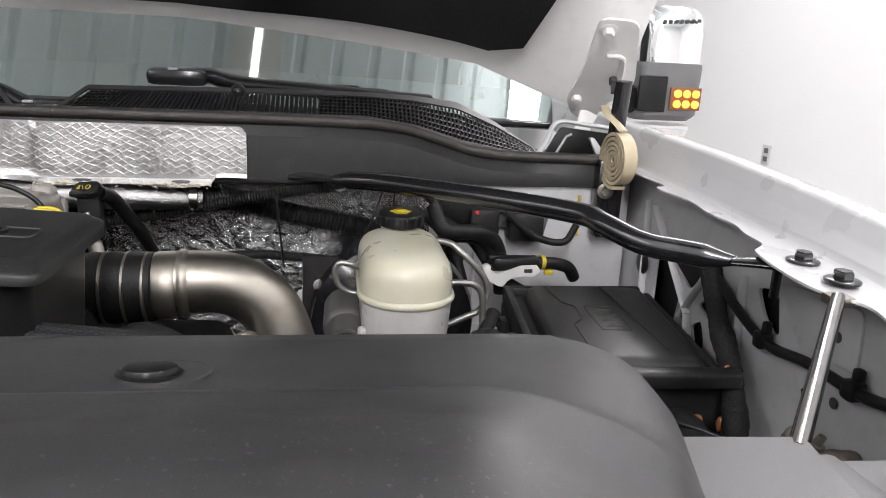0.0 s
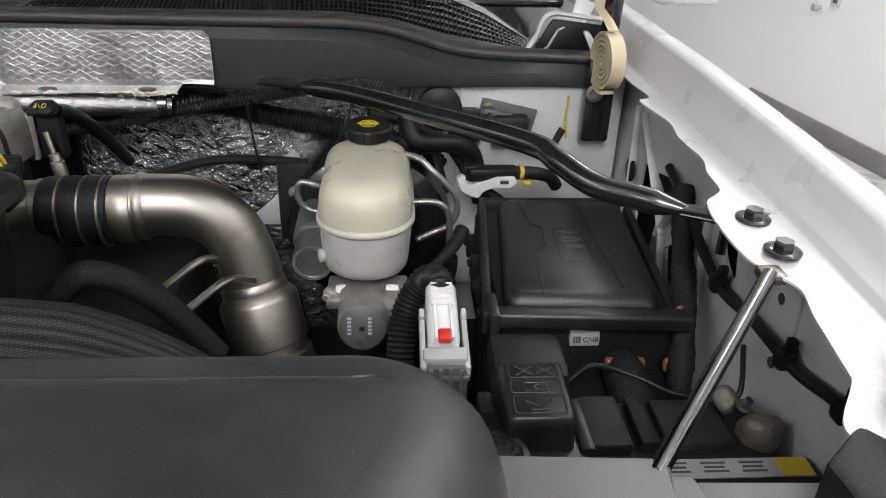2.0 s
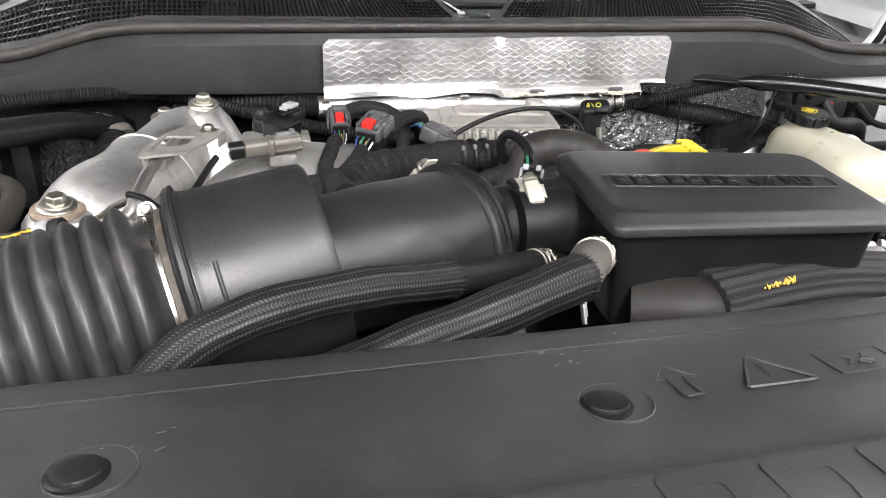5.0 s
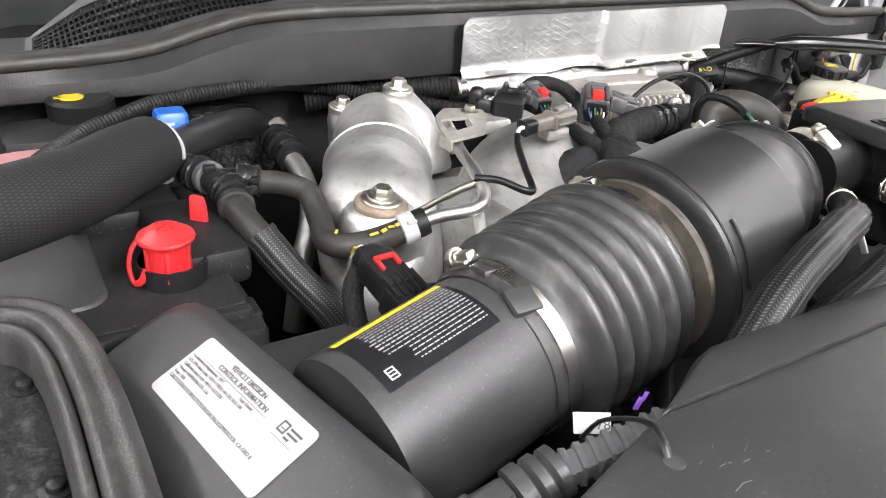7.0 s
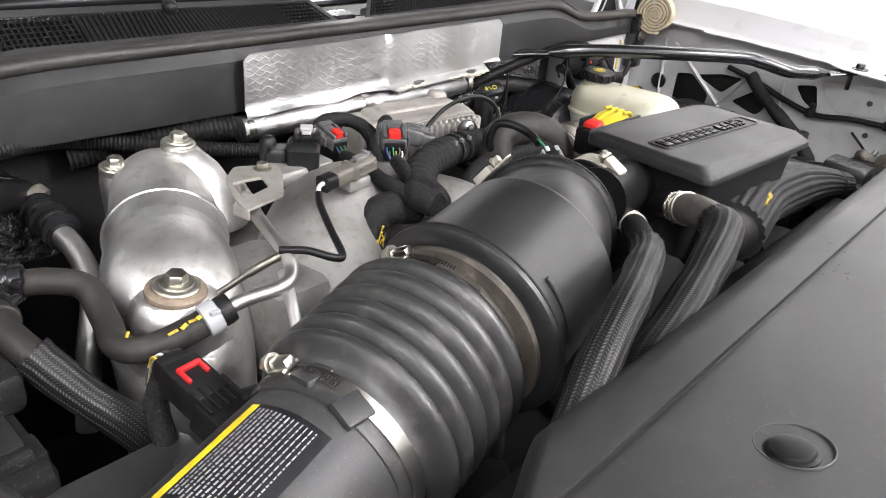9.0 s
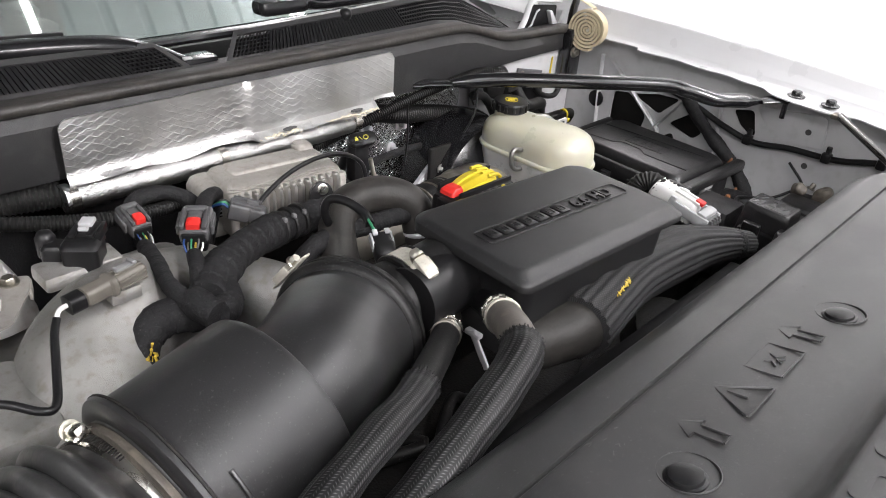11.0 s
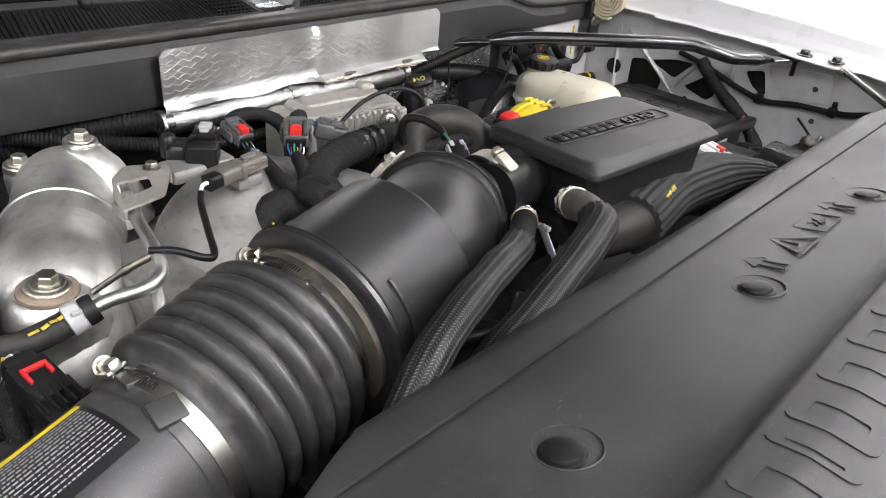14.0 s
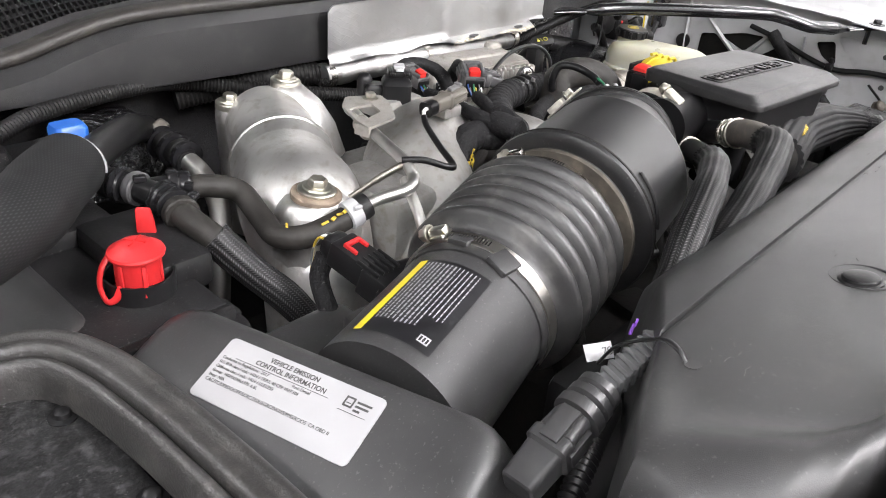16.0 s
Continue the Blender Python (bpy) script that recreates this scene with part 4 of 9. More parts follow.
# ---- raised hood with its hinge ----
def hood():
    t = thing("hood", "raised white hood seen from below with black insulation mat", "hood", (0.05, 0.7, 1.3))
    rear = [(0, 1.376), (0.239, 1.374), (0.513, 1.347), (0.708, 1.323), (0.843, 1.271), (0.93, 1.246), (1.02, 1.262)]

    def rz(x):
        return float(np.interp(abs(x - 0.04), [p[0] for p in rear], [p[1] for p in rear]))

    def at(x, v, off=0.0):
        """v metres up the slope from the rear edge."""
        return V((x, 0.78 - 0.62 * v - 0.1 * v * v + off * 0.75, rz(x) * max(0, 1 - v / 0.5) + (1.30 + 0.15) * min(1, v / 0.5) + 0.74 * v - (0.14 if v > 0 else 0) * min(1, v / 0.5) + off * 0.65))

    xs = [-0.9 + 0.05 * k for k in range(38)] + [0.99, 1.01]
    vs = [0, 0.02, 0.05, 0.1, 0.2, 0.35, 0.5, 0.8, 1.1, 1.4]
    bm = bmesh.new()
    loft(bm, [[at(x, v) for v in vs] for x in xs], cap=False, closed=False)
    part("inner_panel", bm, WHITE_LIFTED, t, "white inner hood panel", angle=60)
    bm = bmesh.new()
    loft(bm, [[at(x, v, 0.05) for v in vs] for x in xs], cap=False, closed=False)
    loft(bm, [[at(x, 0), at(x, 0, 0.05)] for x in xs], cap=False, closed=False)
    loft(bm, [[at(xs[-1], v), at(xs[-1], v, 0.05)] for v in vs], cap=False, closed=False)
    loft(bm, [[at(xs[0], v), at(xs[0], v, 0.05)] for v in vs], cap=False, closed=False)
    part("outer_skin", bm, WHITE_LIFTED, t, angle=60)
    bm = bmesh.new()
    rings = []
    for k in range(31):
        x = -0.79 + 1.66 * k / 30
        d = abs(x - 0.04)
        edge = 0.045 + 0.012 * math.sin(math.pi * min(1, max(0, (d - 0.3) / 0.42))) + 0.2 * max(0, (d - 0.74) / 0.085) ** 2
        rings.append([at(x, edge, -0.004), at(x, edge + 0.012, -0.022), at(x, 0.45, -0.026), at(x, 0.8, -0.026), at(x, 1.25, -0.024)])
    loft(bm, rings, cap=False, closed=False)
    part("insulation_mat", bm, CLOTH, t, "black fibre insulation mat")
    part("mat_clip", boxes((at(0.42, 0.12, -0.02), (0.1, 0.05, 0.03), 0.004)), PLASTIC, t)
    # hinge plate and arm
    hp = plane_frame((0.912, 0.572, 1.39), (0.958, 0.655, 1.317), (0.86, 0.7, 1.3))
    hi = hp.inverted()
    pa = [(hi @ V(p)).xy[:] for p in ((0.89, 0.558, 1.406), (0.947, 0.547, 1.402), (0.97, 0.60, 1.355), (0.991, 0.65, 1.313), (0.988, 0.692, 1.282), (0.968, 0.705, 1.277), (0.963, 0.752, 1.244), (0.925, 0.758, 1.247), (0.901, 0.725, 1.277), (0.903, 0.655, 1.329))]
    nn = hp.to_3x3().col[2].copy()
    if nn.y > 0:
        nn = -nn
    lift = Matrix.Translation(nn * 0.002)
    plate = part("hinge_plate", prism(bmesh.new(), round_poly(pa, 0.016, 4), 0.004 if nn.dot(hp.to_3x3().col[2]) > 0 else -0.004, lift @ hp, 0.0012), WHITE_LIFTED, t, "white stamped hinge plate")
    bm = sweep(bmesh.new(), curve([(0.925, 0.615, 1.352), (0.95, 0.612, 1.35), (0.962, 0.64, 1.328), (0.966, 0.665, 1.308)], 6), 0.006, 8, flat=0.6)
    bm.transform(Matrix.Translation(nn * 0.006))
    part("raised_bead", bm, WHITE_LIFTED, plate)
    for c in ((0.910, 0.573, 1.390), (0.915, 0.713, 1.283)):
        bm = lathe(bmesh.new(), [(0.014, 0), (0.014, 0.003), (0.009, 0.004)], V(c) + nn * 0.004, nn, 20)
        part("bolt", lathe(bm, [(0.0085, 0.003), (0.0085, 0.011), (0.007, 0.013)], V(c) + nn * 0.004, nn, 6), WHITE_LIFTED, plate)
    bm = lathe(bmesh.new(), [(0.007, 0), (0.007, 0.012), (0.004, 0.012), (0.004, 0.03)], V((0.956, 0.656, 1.317)) + nn * 0.004, nn, 12)
    part("stud", bm, INK, plate)
    bm = sweep(bmesh.new(), curve([(0.948, 0.735, 1.25), (0.938, 0.73, 1.225), (0.922, 0.722, 1.20), (0.905, 0.715, 1.178)], 6), lambda s: 0.017 - 0.1 * s, 12, flat=0.3)
    part("hinge_link", bm, WHITE_LIFTED, t)
    bm = sweep(bmesh.new(), [(0.962, 0.62, 1.31), (0.965, 0.64, 1.22), (0.962, 0.645, 1.12)], 0.014, 10, flat=0.45)
    part("hinge_arm", bm, PAINT_BLACK, t)
    return t


hood()
t = thing("coil_spring", "flat spiral tan counterbalance spring on the hood hinge", "spring", (0.957, 0.58, 1.16))
bm = bmesh.new()
spiral = []
for k in range(190):
    a = 2 * math.pi * 5.6 * k / 189
    r = 0.006 + 0.041 * k / 189
    spiral.append((r * math.cos(a + 1.2), r * math.sin(a + 1.2)))
ax = axis_frame((0.952, 0.584, 1.19), (-1, -0.12, 0.0))
rings = [[ax @ V((x * (1 - 0.0052 / max(math.hypot(x, y), 0.006)), y * (1 - 0.0052 / max(math.hypot(x, y), 0.006)), -0.011)), ax @ V((x, y, -0.011)), ax @ V((x, y, 0.011)),
          ax @ V((x * (1 - 0.0052 / max(math.hypot(x, y), 0.006)), y * (1 - 0.0052 / max(math.hypot(x, y), 0.006)), 0.011))] for x, y in spiral]
loft(bm, rings)
part("spiral", bm, TAN, t, angle=50)
part("strap", sweep(bmesh.new(), curve([(0.952, 0.575, 1.236), (0.95, 0.6, 1.245), (0.945, 0.63, 1.255), (0.945, 0.65, 1.268)], 6), 0.008, 8, flat=0.25), TAN, t)
part("pin", lathe(bmesh.new(), [(0.005, 0), (0.005, 0.03)], (0.975, 0.587, 1.19), (-1, -0.12, 0), 12), ZINC, t)
part("mount", boxes(((0.955, 0.625, 1.12), (0.045, 0.03, 0.13), 0.006)), PAINT_BLACK, t, "black hinge mount")
bm = bmesh.new()
hexbolt(bm, (0.945, 0.607, 1.135), (-0.2, -1, 0), 0.008, 0.01, 0.013)
part("bolt", bm, STEEL, t)


def side_mirror():
    t = thing("side_mirror", "large towing side mirror with lit amber indicator", "mirror", (1.2, 1.35, 1.1))
    part("arm", boxes(((1.17, 1.36, 1.235), (0.24, 0.07, 0.07), 0.02)), PLASTIC, t)
    part("housing", rloft(bmesh.new(), [(1.352, 1.375, 1.185, 0.15, 0.1, 0.03), (1.356, 1.375, 1.20, 0.17, 0.125, 0.03), (1.356, 1.375, 1.32, 0.172, 0.13, 0.025), (1.358, 1.375, 1.33, 0.165, 0.125, 0.025)]), MOUNT, t, "dark grey grained housing")
    part("upper_shell", rloft(bmesh.new(), [(1.366, 1.38, 1.328, 0.15, 0.115, 0.03), (1.366, 1.38, 1.40, 0.152, 0.12, 0.03), (1.364, 1.38, 1.448, 0.146, 0.112, 0.04), (1.362, 1.38, 1.466, 0.125, 0.085, 0.04), (1.36, 1.38, 1.470, 0.09, 0.05, 0.024)]), CHROME, t, "bright chrome upper shell", angle=60)
    part("lower_shell", rloft(bmesh.new(), [(1.345, 1.375, 1.135, 0.13, 0.07, 0.03), (1.348, 1.375, 1.145, 0.165, 0.10, 0.035), (1.348, 1.375, 1.165, 0.172, 0.11, 0.035), (1.35, 1.375, 1.172, 0.165, 0.1, 0.035)]), WHITE, t, "white lower shell")
    # Reflected lettering built as solid dark bars in front of the chrome.
    bm = bmesh.new()
    for k in range(7):
        box(bm, (1.322 + 0.015 * k, 1.3195, 1.430 + 0.001 * k), (0.010, 0.0015, 0.008), 0)
    part("reflected_print", bm, INK, t, "dark bars modelled as a reflection of unreadable mirrored print")
    part("recess", boxes(((1.305, 1.308, 1.253), (0.075, 0.012, 0.09), 0.004)), SATIN, t)
    for r in range(2):
        for c in range(3):
            x, z = 1.372 + 0.0245 * c, 1.230 + 0.026 * r
            part("led", lathe(bmesh.new(), [(0.0095, 0), (0.0095, 0.004), (0.006, 0.006)], (x, 1.304, z), (0, -1, 0), 14), AMBER, t, "lit amber lamp")
    part("lamp_lens", boxes(((1.396, 1.3085, 1.243), (0.084, 0.006, 0.058), 0.003)), ORANGE, t)
    return t


side_mirror()
t = thing("cowl_end_cap", "black moulded end cap in a white painted frame", "cap", (0.92, 0.70, 1.16))
wall_y = Matrix(((1, 0, 0, 0), (0, 0, -1, 0.70), (0, 1, 0, 0), (0, 0, 0, 1)))
part("panel", prism(bmesh.new(), round_poly([(0.858, 1.155), (0.858, 1.172), (0.888, 1.227), (0.976, 1.218), (0.979, 1.155)], 0.005, 3), 0.006, wall_y, 0.001), SATIN, t)
part("side_fold", sweep(bmesh.new(), [(0.868, 0.690, 1.176), (0.882, 0.690, 1.184), (0.897, 0.690, 1.212), (0.906, 0.690, 1.216)], 0.0022, 8), LIGHTGREY, t, "pale worn fold")
part("white_frame", sweep(bmesh.new(), curve([(0.843, 0.694, 1.168), (0.862, 0.694, 1.198), (0.880, 0.694, 1.234), (0.93, 0.694, 1.232), (0.985, 0.694, 1.226)], 8), 0.008, 12, flat=0.5), WHITE, t, "white painted frame edge")
part("gusset", prism(bmesh.new(), round_poly([(0.936, 1.21), (0.944, 1.212), (0.972, 1.176), (0.984, 1.21), (0.992, 1.206), (0.982, 1.162), (0.962, 1.160)], 0.003, 2), 0.012, Matrix.Translation((0, -0.006, 0)) @ wall_y, 0.001), WHITE, t, "white painted gusset")
part("base", boxes(((0.92, 0.70, 1.150), (0.12, 0.06, 0.03), 0.006)), SATIN, t)
single("door", boxes(((1.0, 1.9, 1.05), (0.12, 1.3, 0.5), 0.05)), WHITE, "white front door below the mirror", "car door")

# firewall with foil-faced mat, and the white wheelhouse corner
t = thing("firewall", "firewall covered with dull crinkled foil insulation", "firewall", (0.1, 0.72, 0.8))
bm = bmesh.new()
rings = []
for k in range(61):
    x = 0.12 + 0.55 * k / 60
    rings.append([(x, 0.70 + 0.006 * math.sin(9 * x) + 0.0035 * math.sin(31 * x + z * 12) + 0.002 * math.sin(83 * x - z * 60), z) for z in [0.6, 0.7, 0.8] + [0.85 + 0.02 * q for q in range(16)]])
loft(bm, rings, cap=False, closed=False)
part("foil_mat", bm, FOILDARK, t, angle=80)
part("insulation", boxes(((-0.42, 0.705, 0.88), (1.08, 0.02, 0.56), 0.006)), CLOTH, t, "black fibre insulation mat")
bm = boxes(((0.1, 0.735, 0.865), (1.9, 0.04, 0.55), 0.004))
part("panel", bm, PRIMER, t)
for x, z in ((0.491, 1.035), (0.40, 1.05), (0.47, 0.99), (0.62, 1.03)):
    part("stud_clip", lathe(bmesh.new(), [(0.012, 0), (0.012, 0.004), (0.005, 0.006), (0.005, 0.02), (0.003, 0.022)], (x, 0.695, z), (0, -1, 0.1), 16), LIGHTGREY, t, "pale plastic retaining clip")
t = thing("wheelhouse", "white painted wheelhouse corner panel", "body panel", (0.84, 0.67, 0.8))
part("upright_panel", boxes(((0.86, 0.68, 0.98), (0.3, 0.07, 0.36), 0.02)), PRIMER, t)
part("lower_ledge", boxes(((0.82, 0.66, 0.84), (0.36, 0.12, 0.1), 0.03)), PRIMER, t)
part("seam_sealer", sweep(bmesh.new(), curve([(0.74, 0.6445, 1.14), (0.741, 0.6445, 1.0), (0.738, 0.6445, 0.9)], 5), 0.003, 8), PRIMER, t)
single("paint_mark", sweep(bmesh.new(), curve([(0.915, 0.6435, 1.12), (0.913, 0.6435, 1.08), (0.917, 0.6435, 1.05)], 5), 0.0022, 6, flat=1), YELLOW, "yellow crayon mark on the white panel", "mark")
# Liner closes the bay in the same metal, its shade put into the colour.
single("engine_bay_liner", boxes(((0.0, 0.25, 0.62), (2.0, 1.0, 0.06), 0), ((-1.02, 0.2, 0.85), (0.04, 1.2, 0.62), 0), ((0.0, -0.34, 0.8), (2.0, 0.04, 0.5), 0)), CASTDARK, "lower structure of the engine bay, coloured near black as shade", "body panel")


# plain axle and wheels that carry the truck
t = thing("front_axle", "dark front axle with black tyres on plain steel rims", "axle", (0.06, 0.12, 0.0))
part("axle_beam", boxes(((0.06, 0.12, 0.40), (1.6, 0.1, 0.1), 0.03)), CASTDARK, t)
for x in (-0.3, 0.42):
    part("frame_rail", boxes(((x, 0.12, 0.515), (0.09, 1.1, 0.17), 0.01)), CASTDARK, t)
for x in (-0.82, 0.95):
    tyre = part("tyre", lathe(bmesh.new(), [(0.23, -0.12), (0.36, -0.125), (0.395, -0.10), (0.40, 0.0), (0.395, 0.10), (0.36, 0.125), (0.23, 0.12)], (x, 0.12, 0.40), (1, 0, 0), 48), RUBBER, t)
    part("rim", lathe(bmesh.new(), [(0.235, -0.11), (0.22, -0.06), (0.1, -0.03), (0.08, 0.05), (0.22, 0.08), (0.235, 0.11)], (x, 0.12, 0.40), (1, 0, 0), 40), SATINALU, tyre)


# ---- brake hydraulics ----
def reservoir():
    t = thing("brake_reservoir", "cream translucent brake fluid reservoir with black cap", "reservoir", (0.6, 0.42, 0.94))

    def rings(rows):
        """rows: (y, z, width, depth, corner, slope) rounded rectangles, higher at the rear by the slope."""
        return [[(0.602 + px, cy + 0.014 + py, z + slope * py) for px, py in rrect(w, d + 0.028, min(w, d) * 0.485, 10)] for cy, z, w, d, r, slope in rows]

    low = [(0.41, 0.954, 0.06, 0.08, 0, -0.05), (0.41, 0.956, 0.088, 0.125, 0, -0.05), (0.411, 0.962, 0.102, 0.15, 0, -0.04), (0.413, 0.972, 0.109, 0.172, 0, -0.02), (0.416, 0.988, 0.113, 0.188, 0, 0), (0.42, 1.036, 0.120, 0.205, 0, 0)]
    low = [[(0.602 + (x - 0.602) * k, y, z) for (x, y, z), k in ((p, 1 + 0.014 * max(0, math.cos(11 * math.atan2(p[1] - 0.43, p[0] - 0.602)))) for p in ring)] for ring in rings(low)]
    part("lower_body", loft(bmesh.new(), low), MILKY, t, "milky lower half", angle=60)
    seam = [(0.42, z, w, d, 0, 0) for z, w, d in ((1.034, 0.121, 0.206), (1.0362, 0.1255, 0.211), (1.0380, 0.127, 0.213), (1.0405, 0.127, 0.213), (1.0425, 0.1255, 0.211), (1.0445, 0.121, 0.206))]
    part("seam_flange", loft(bmesh.new(), rings(seam)), CREAM, t, angle=60)
    up = [(0.42, 1.040, 0.1205, 0.205, 0, 0), (0.42, 1.058, 0.1198, 0.204, 0, 0), (0.42, 1.069, 0.118, 0.2015, 0, -0.008), (0.42, 1.077, 0.1135, 0.196, 0, -0.016), (0.42, 1.0835, 0.1065, 0.187, 0, -0.022), (0.42, 1.0888, 0.096, 0.174, 0, -0.026), (0.42, 1.0928, 0.083, 0.156, 0, -0.03), (0.42, 1.0954, 0.066, 0.132, 0, -0.03), (0.42, 1.0968, 0.045, 0.10, 0, -0.03)]
    part("upper_body", loft(bmesh.new(), rings(up)), CREAM, t, "cream yellowed upper half", angle=60)
    part("neck", lathe(bmesh.new(), [(0.029, -0.012), (0.0275, 0.0), (0.027, 0.008)], (0.603, 0.507, 1.094), (0, -0.06, 1), 36), CREAM, t)
    bm = bmesh.new()
    prof = [(0.030, 0), (0.0325, 0.002), (0.0325, 0.016), (0.0305, 0.0185), (0.02, 0.0195), (0.0, 0.0195)]
    lathe(bm, prof, (0.603, 0.507, 1.099), (0, -0.06, 1), 48)
    cap = part("cap", bm, SATIN, t, "ribbed black screw cap")
    for k in range(14):
        a = 2 * math.pi * k / 14
        part("grip_rib", box(bmesh.new(), (0.603 + 0.0325 * math.cos(a), 0.507 + 0.0325 * math.sin(a), 1.107), (0.0065, 0.0065, 0.014), 0.002, Matrix.Rotation(a, 4, "Z")), SATIN, cap)
    bm = lathe(bmesh.new(), [(0.0125, 0), (0.0125, 0.0006), (0.0105, 0.0006), (0.0105, 0)], (0.603, 0.5057, 1.1184), (0, -0.06, 1), 32)
    lathe(bm, [(0.0072, 0), (0.0072, 0.0006), (0.004, 0.0006)], (0.603, 0.5057, 1.1184), (0, -0.06, 1), 24)
    for s in (-1, 1):
        box(bm, (0.603 + s * 0.011, 0.5057, 1.1188), (0.008, 0.005, 0.001), 0.0003)
    part("yellow_symbol", bm, YELLOW, cap)
    part("sensor_port", lathe(bmesh.new(), [(0.009, 0), (0.009, 0.006), (0.006, 0.008)], (0.548, 0.36, 0.99), (-1, -0.3, 0), 20), MILKY, t)
    for x in (0.572, 0.636):
        part("retaining_pin", lathe(bmesh.new(), [(0.006, -0.008), (0.007, 0), (0.006, 0.008)], (x, 0.335, 0.953), (1, 0, 0), 14), WHITEPL, t, "pale retaining pin end")
    return t


reservoir()
t = thing("master_cylinder", "cast aluminium brake master cylinder under the reservoir", "cylinder", (0.6, 0.36, 0.88))
bm = lathe(bmesh.new(), [(0.0285, -0.012), (0.031, -0.008), (0.032, 0.015), (0.034, 0.05), (0.034, 0.09), (0.03, 0.2)], (0.600, 0.272, 0.942), (0, 1, -0.26), 36)
box(bm, (0.604, 0.345, 0.943), (0.105, 0.06, 0.018), 0.004)
box(bm, (0.635, 0.312, 0.937), (0.034, 0.04, 0.04), 0.008)
box(bm, (0.588, 0.33, 0.945), (0.04, 0.04, 0.03), 0.01)
part("body", bm, CAST, t)
ew = V((0, -1, 0.26)).normalized()
ec = V((0.600, 0.2605, 0.945))
part("end_cap", lathe(bmesh.new(), [(0.0285, -0.004), (0.0285, 0.001), (0.027, 0.002)], ec, ew, 40), GREY, t, "dark grey round stamped end cap")
ef = axis_frame(ec + ew * 0.0022, ew)
for dx, dy in ((-0.001, -0.001), (-0.004, -0.019)):
    part("drilled_dot", lathe(bmesh.new(), [(0.0032, 0), (0.0032, 0.0008), (0.001, 0.001)], ef @ V((dx, dy, 0)), ew, 14), BRIGHT, t)
part("drain_hole", lathe(bmesh.new(), [(0.0042, 0), (0.0042, 0.0006)], ef @ V((0.006, -0.0125, 0)), ew, 6), INK, t)
for k in range(5):
    for x, w in ((-0.016, 0.005), (0.009, 0.0045)):
        a, h = (x, -0.009 + 0.0048 * k), 0.003
        bm = bmesh.new()
        prism(bm, [(a[0] - w / 2, a[1]), (a[0] + w / 2, a[1]), (a[0] + w / 2, a[1] + h), (a[0] - w / 2, a[1] + h)], 0.0004, ef)
        part("stamped_bar", bm, LIGHTGREY, t)
for at, way in (((0.556, 0.33, 0.95), (-0.4, -1, 0)), ((0.655, 0.33, 0.955), (1, -0.4, 0)), ((0.652, 0.31, 0.937), (1, -0.3, 0))):
    bm = bmesh.new()
    lathe(bm, [(0.009, -0.004), (0.009, 0.002), (0.0065, 0.003)], at, way, 18)
    lathe(bm, [(0.0058, 0.002), (0.0058, 0.012), (0.0045, 0.013)], at, way, 6)
    part("fitting", bm, SATINALU, t)
t = thing("brake_booster", "black brake booster with round steel cylinder", "booster", (0.56, 0.52, 0.85))
part("shell", lathe(bmesh.new(), [(0.02, -0.03), (0.09, -0.025), (0.125, 0.0), (0.13, 0.02), (0.128, 0.12)], (0.6, 0.545, 0.93), (0, 1, 0), 48), PAINT_BLACK, t)
bm = lathe(bmesh.new(), [(0.026, -0.002), (0.0285, 0.004), (0.0285, 0.045), (0.033, 0.05), (0.034, 0.058), (0.034, 0.12)], (0.526, 0.415, 0.948), (0.02, 1, 0.10), 40)
can = part("accumulator", bm, material("dull_grey_steel_can", (0.17, 0.165, 0.16), 0.42, metal=0.6, bump=0.1), t, "dark grey round accumulator can")
part("can_rim", lathe(bmesh.new(), [(0.0255, -0.003), (0.0272, -0.001), (0.0272, 0.003), (0.0235, 0.0025), (0.0235, -0.001), (0.0, -0.001)], (0.526, 0.413, 0.9478), (-0.02, -1, -0.10), 40), ALLOY, can, "bright crimped rim")
bm = bmesh.new()
box(bm, (0.525, 0.575, 0.965), (0.13, 0.01, 0.13), 0.006)
part("bracket", bm, CASTDARK, t)
part("bolt", hexbolt(bmesh.new(), (0.487, 0.568, 0.985), (0, -1, 0), 0.006, 0.008, 0.010), SATINALU, t)
single("bulkhead", prism(bmesh.new(), [(0.40, 0.92), (0.58, 0.92), (0.58, 1.04), (0.545, 1.045)], 0.012, Matrix(((1, 0, 0, 0), (0, 0, 1, 0.585), (0, 1, 0, 0), (0, 0, 0, 1))), 0.003), PRIMER, "white painted sloping bulkhead beside the booster", "bulkhead")
for pts, r in (([(0.652, 0.485, 1.082), (0.674, 0.472, 1.080), (0.690, 0.462, 1.068), (0.706, 0.46, 1.053), (0.722, 0.46, 1.034), (0.728, 0.46, 1.016), (0.726, 0.46, 0.998), (0.716, 0.46, 0.982), (0.695, 0.46, 0.972), (0.67, 0.45, 0.965)], 0.0046),
               ([(0.655, 0.42, 1.038), (0.680, 0.42, 1.039), (0.697, 0.42, 1.037), (0.709, 0.42, 1.028), (0.714, 0.42, 1.012), (0.715, 0.42, 0.98), (0.714, 0.42, 0.94), (0.71, 0.42, 0.88)], 0.0046),
               ([(0.55, 0.425, 1.056), (0.53, 0.42, 1.064), (0.516, 0.42, 1.066), (0.510, 0.42, 1.054), (0.514, 0.42, 1.037), (0.527, 0.42, 1.026), (0.55, 0.42, 1.022)], 0.0042)):
    single("brake_line", tube(pts, r, 12), LINESTEEL, "bent bare steel brake line beside the reservoir", "pipe", "brake lines")
bm = bmesh.new()
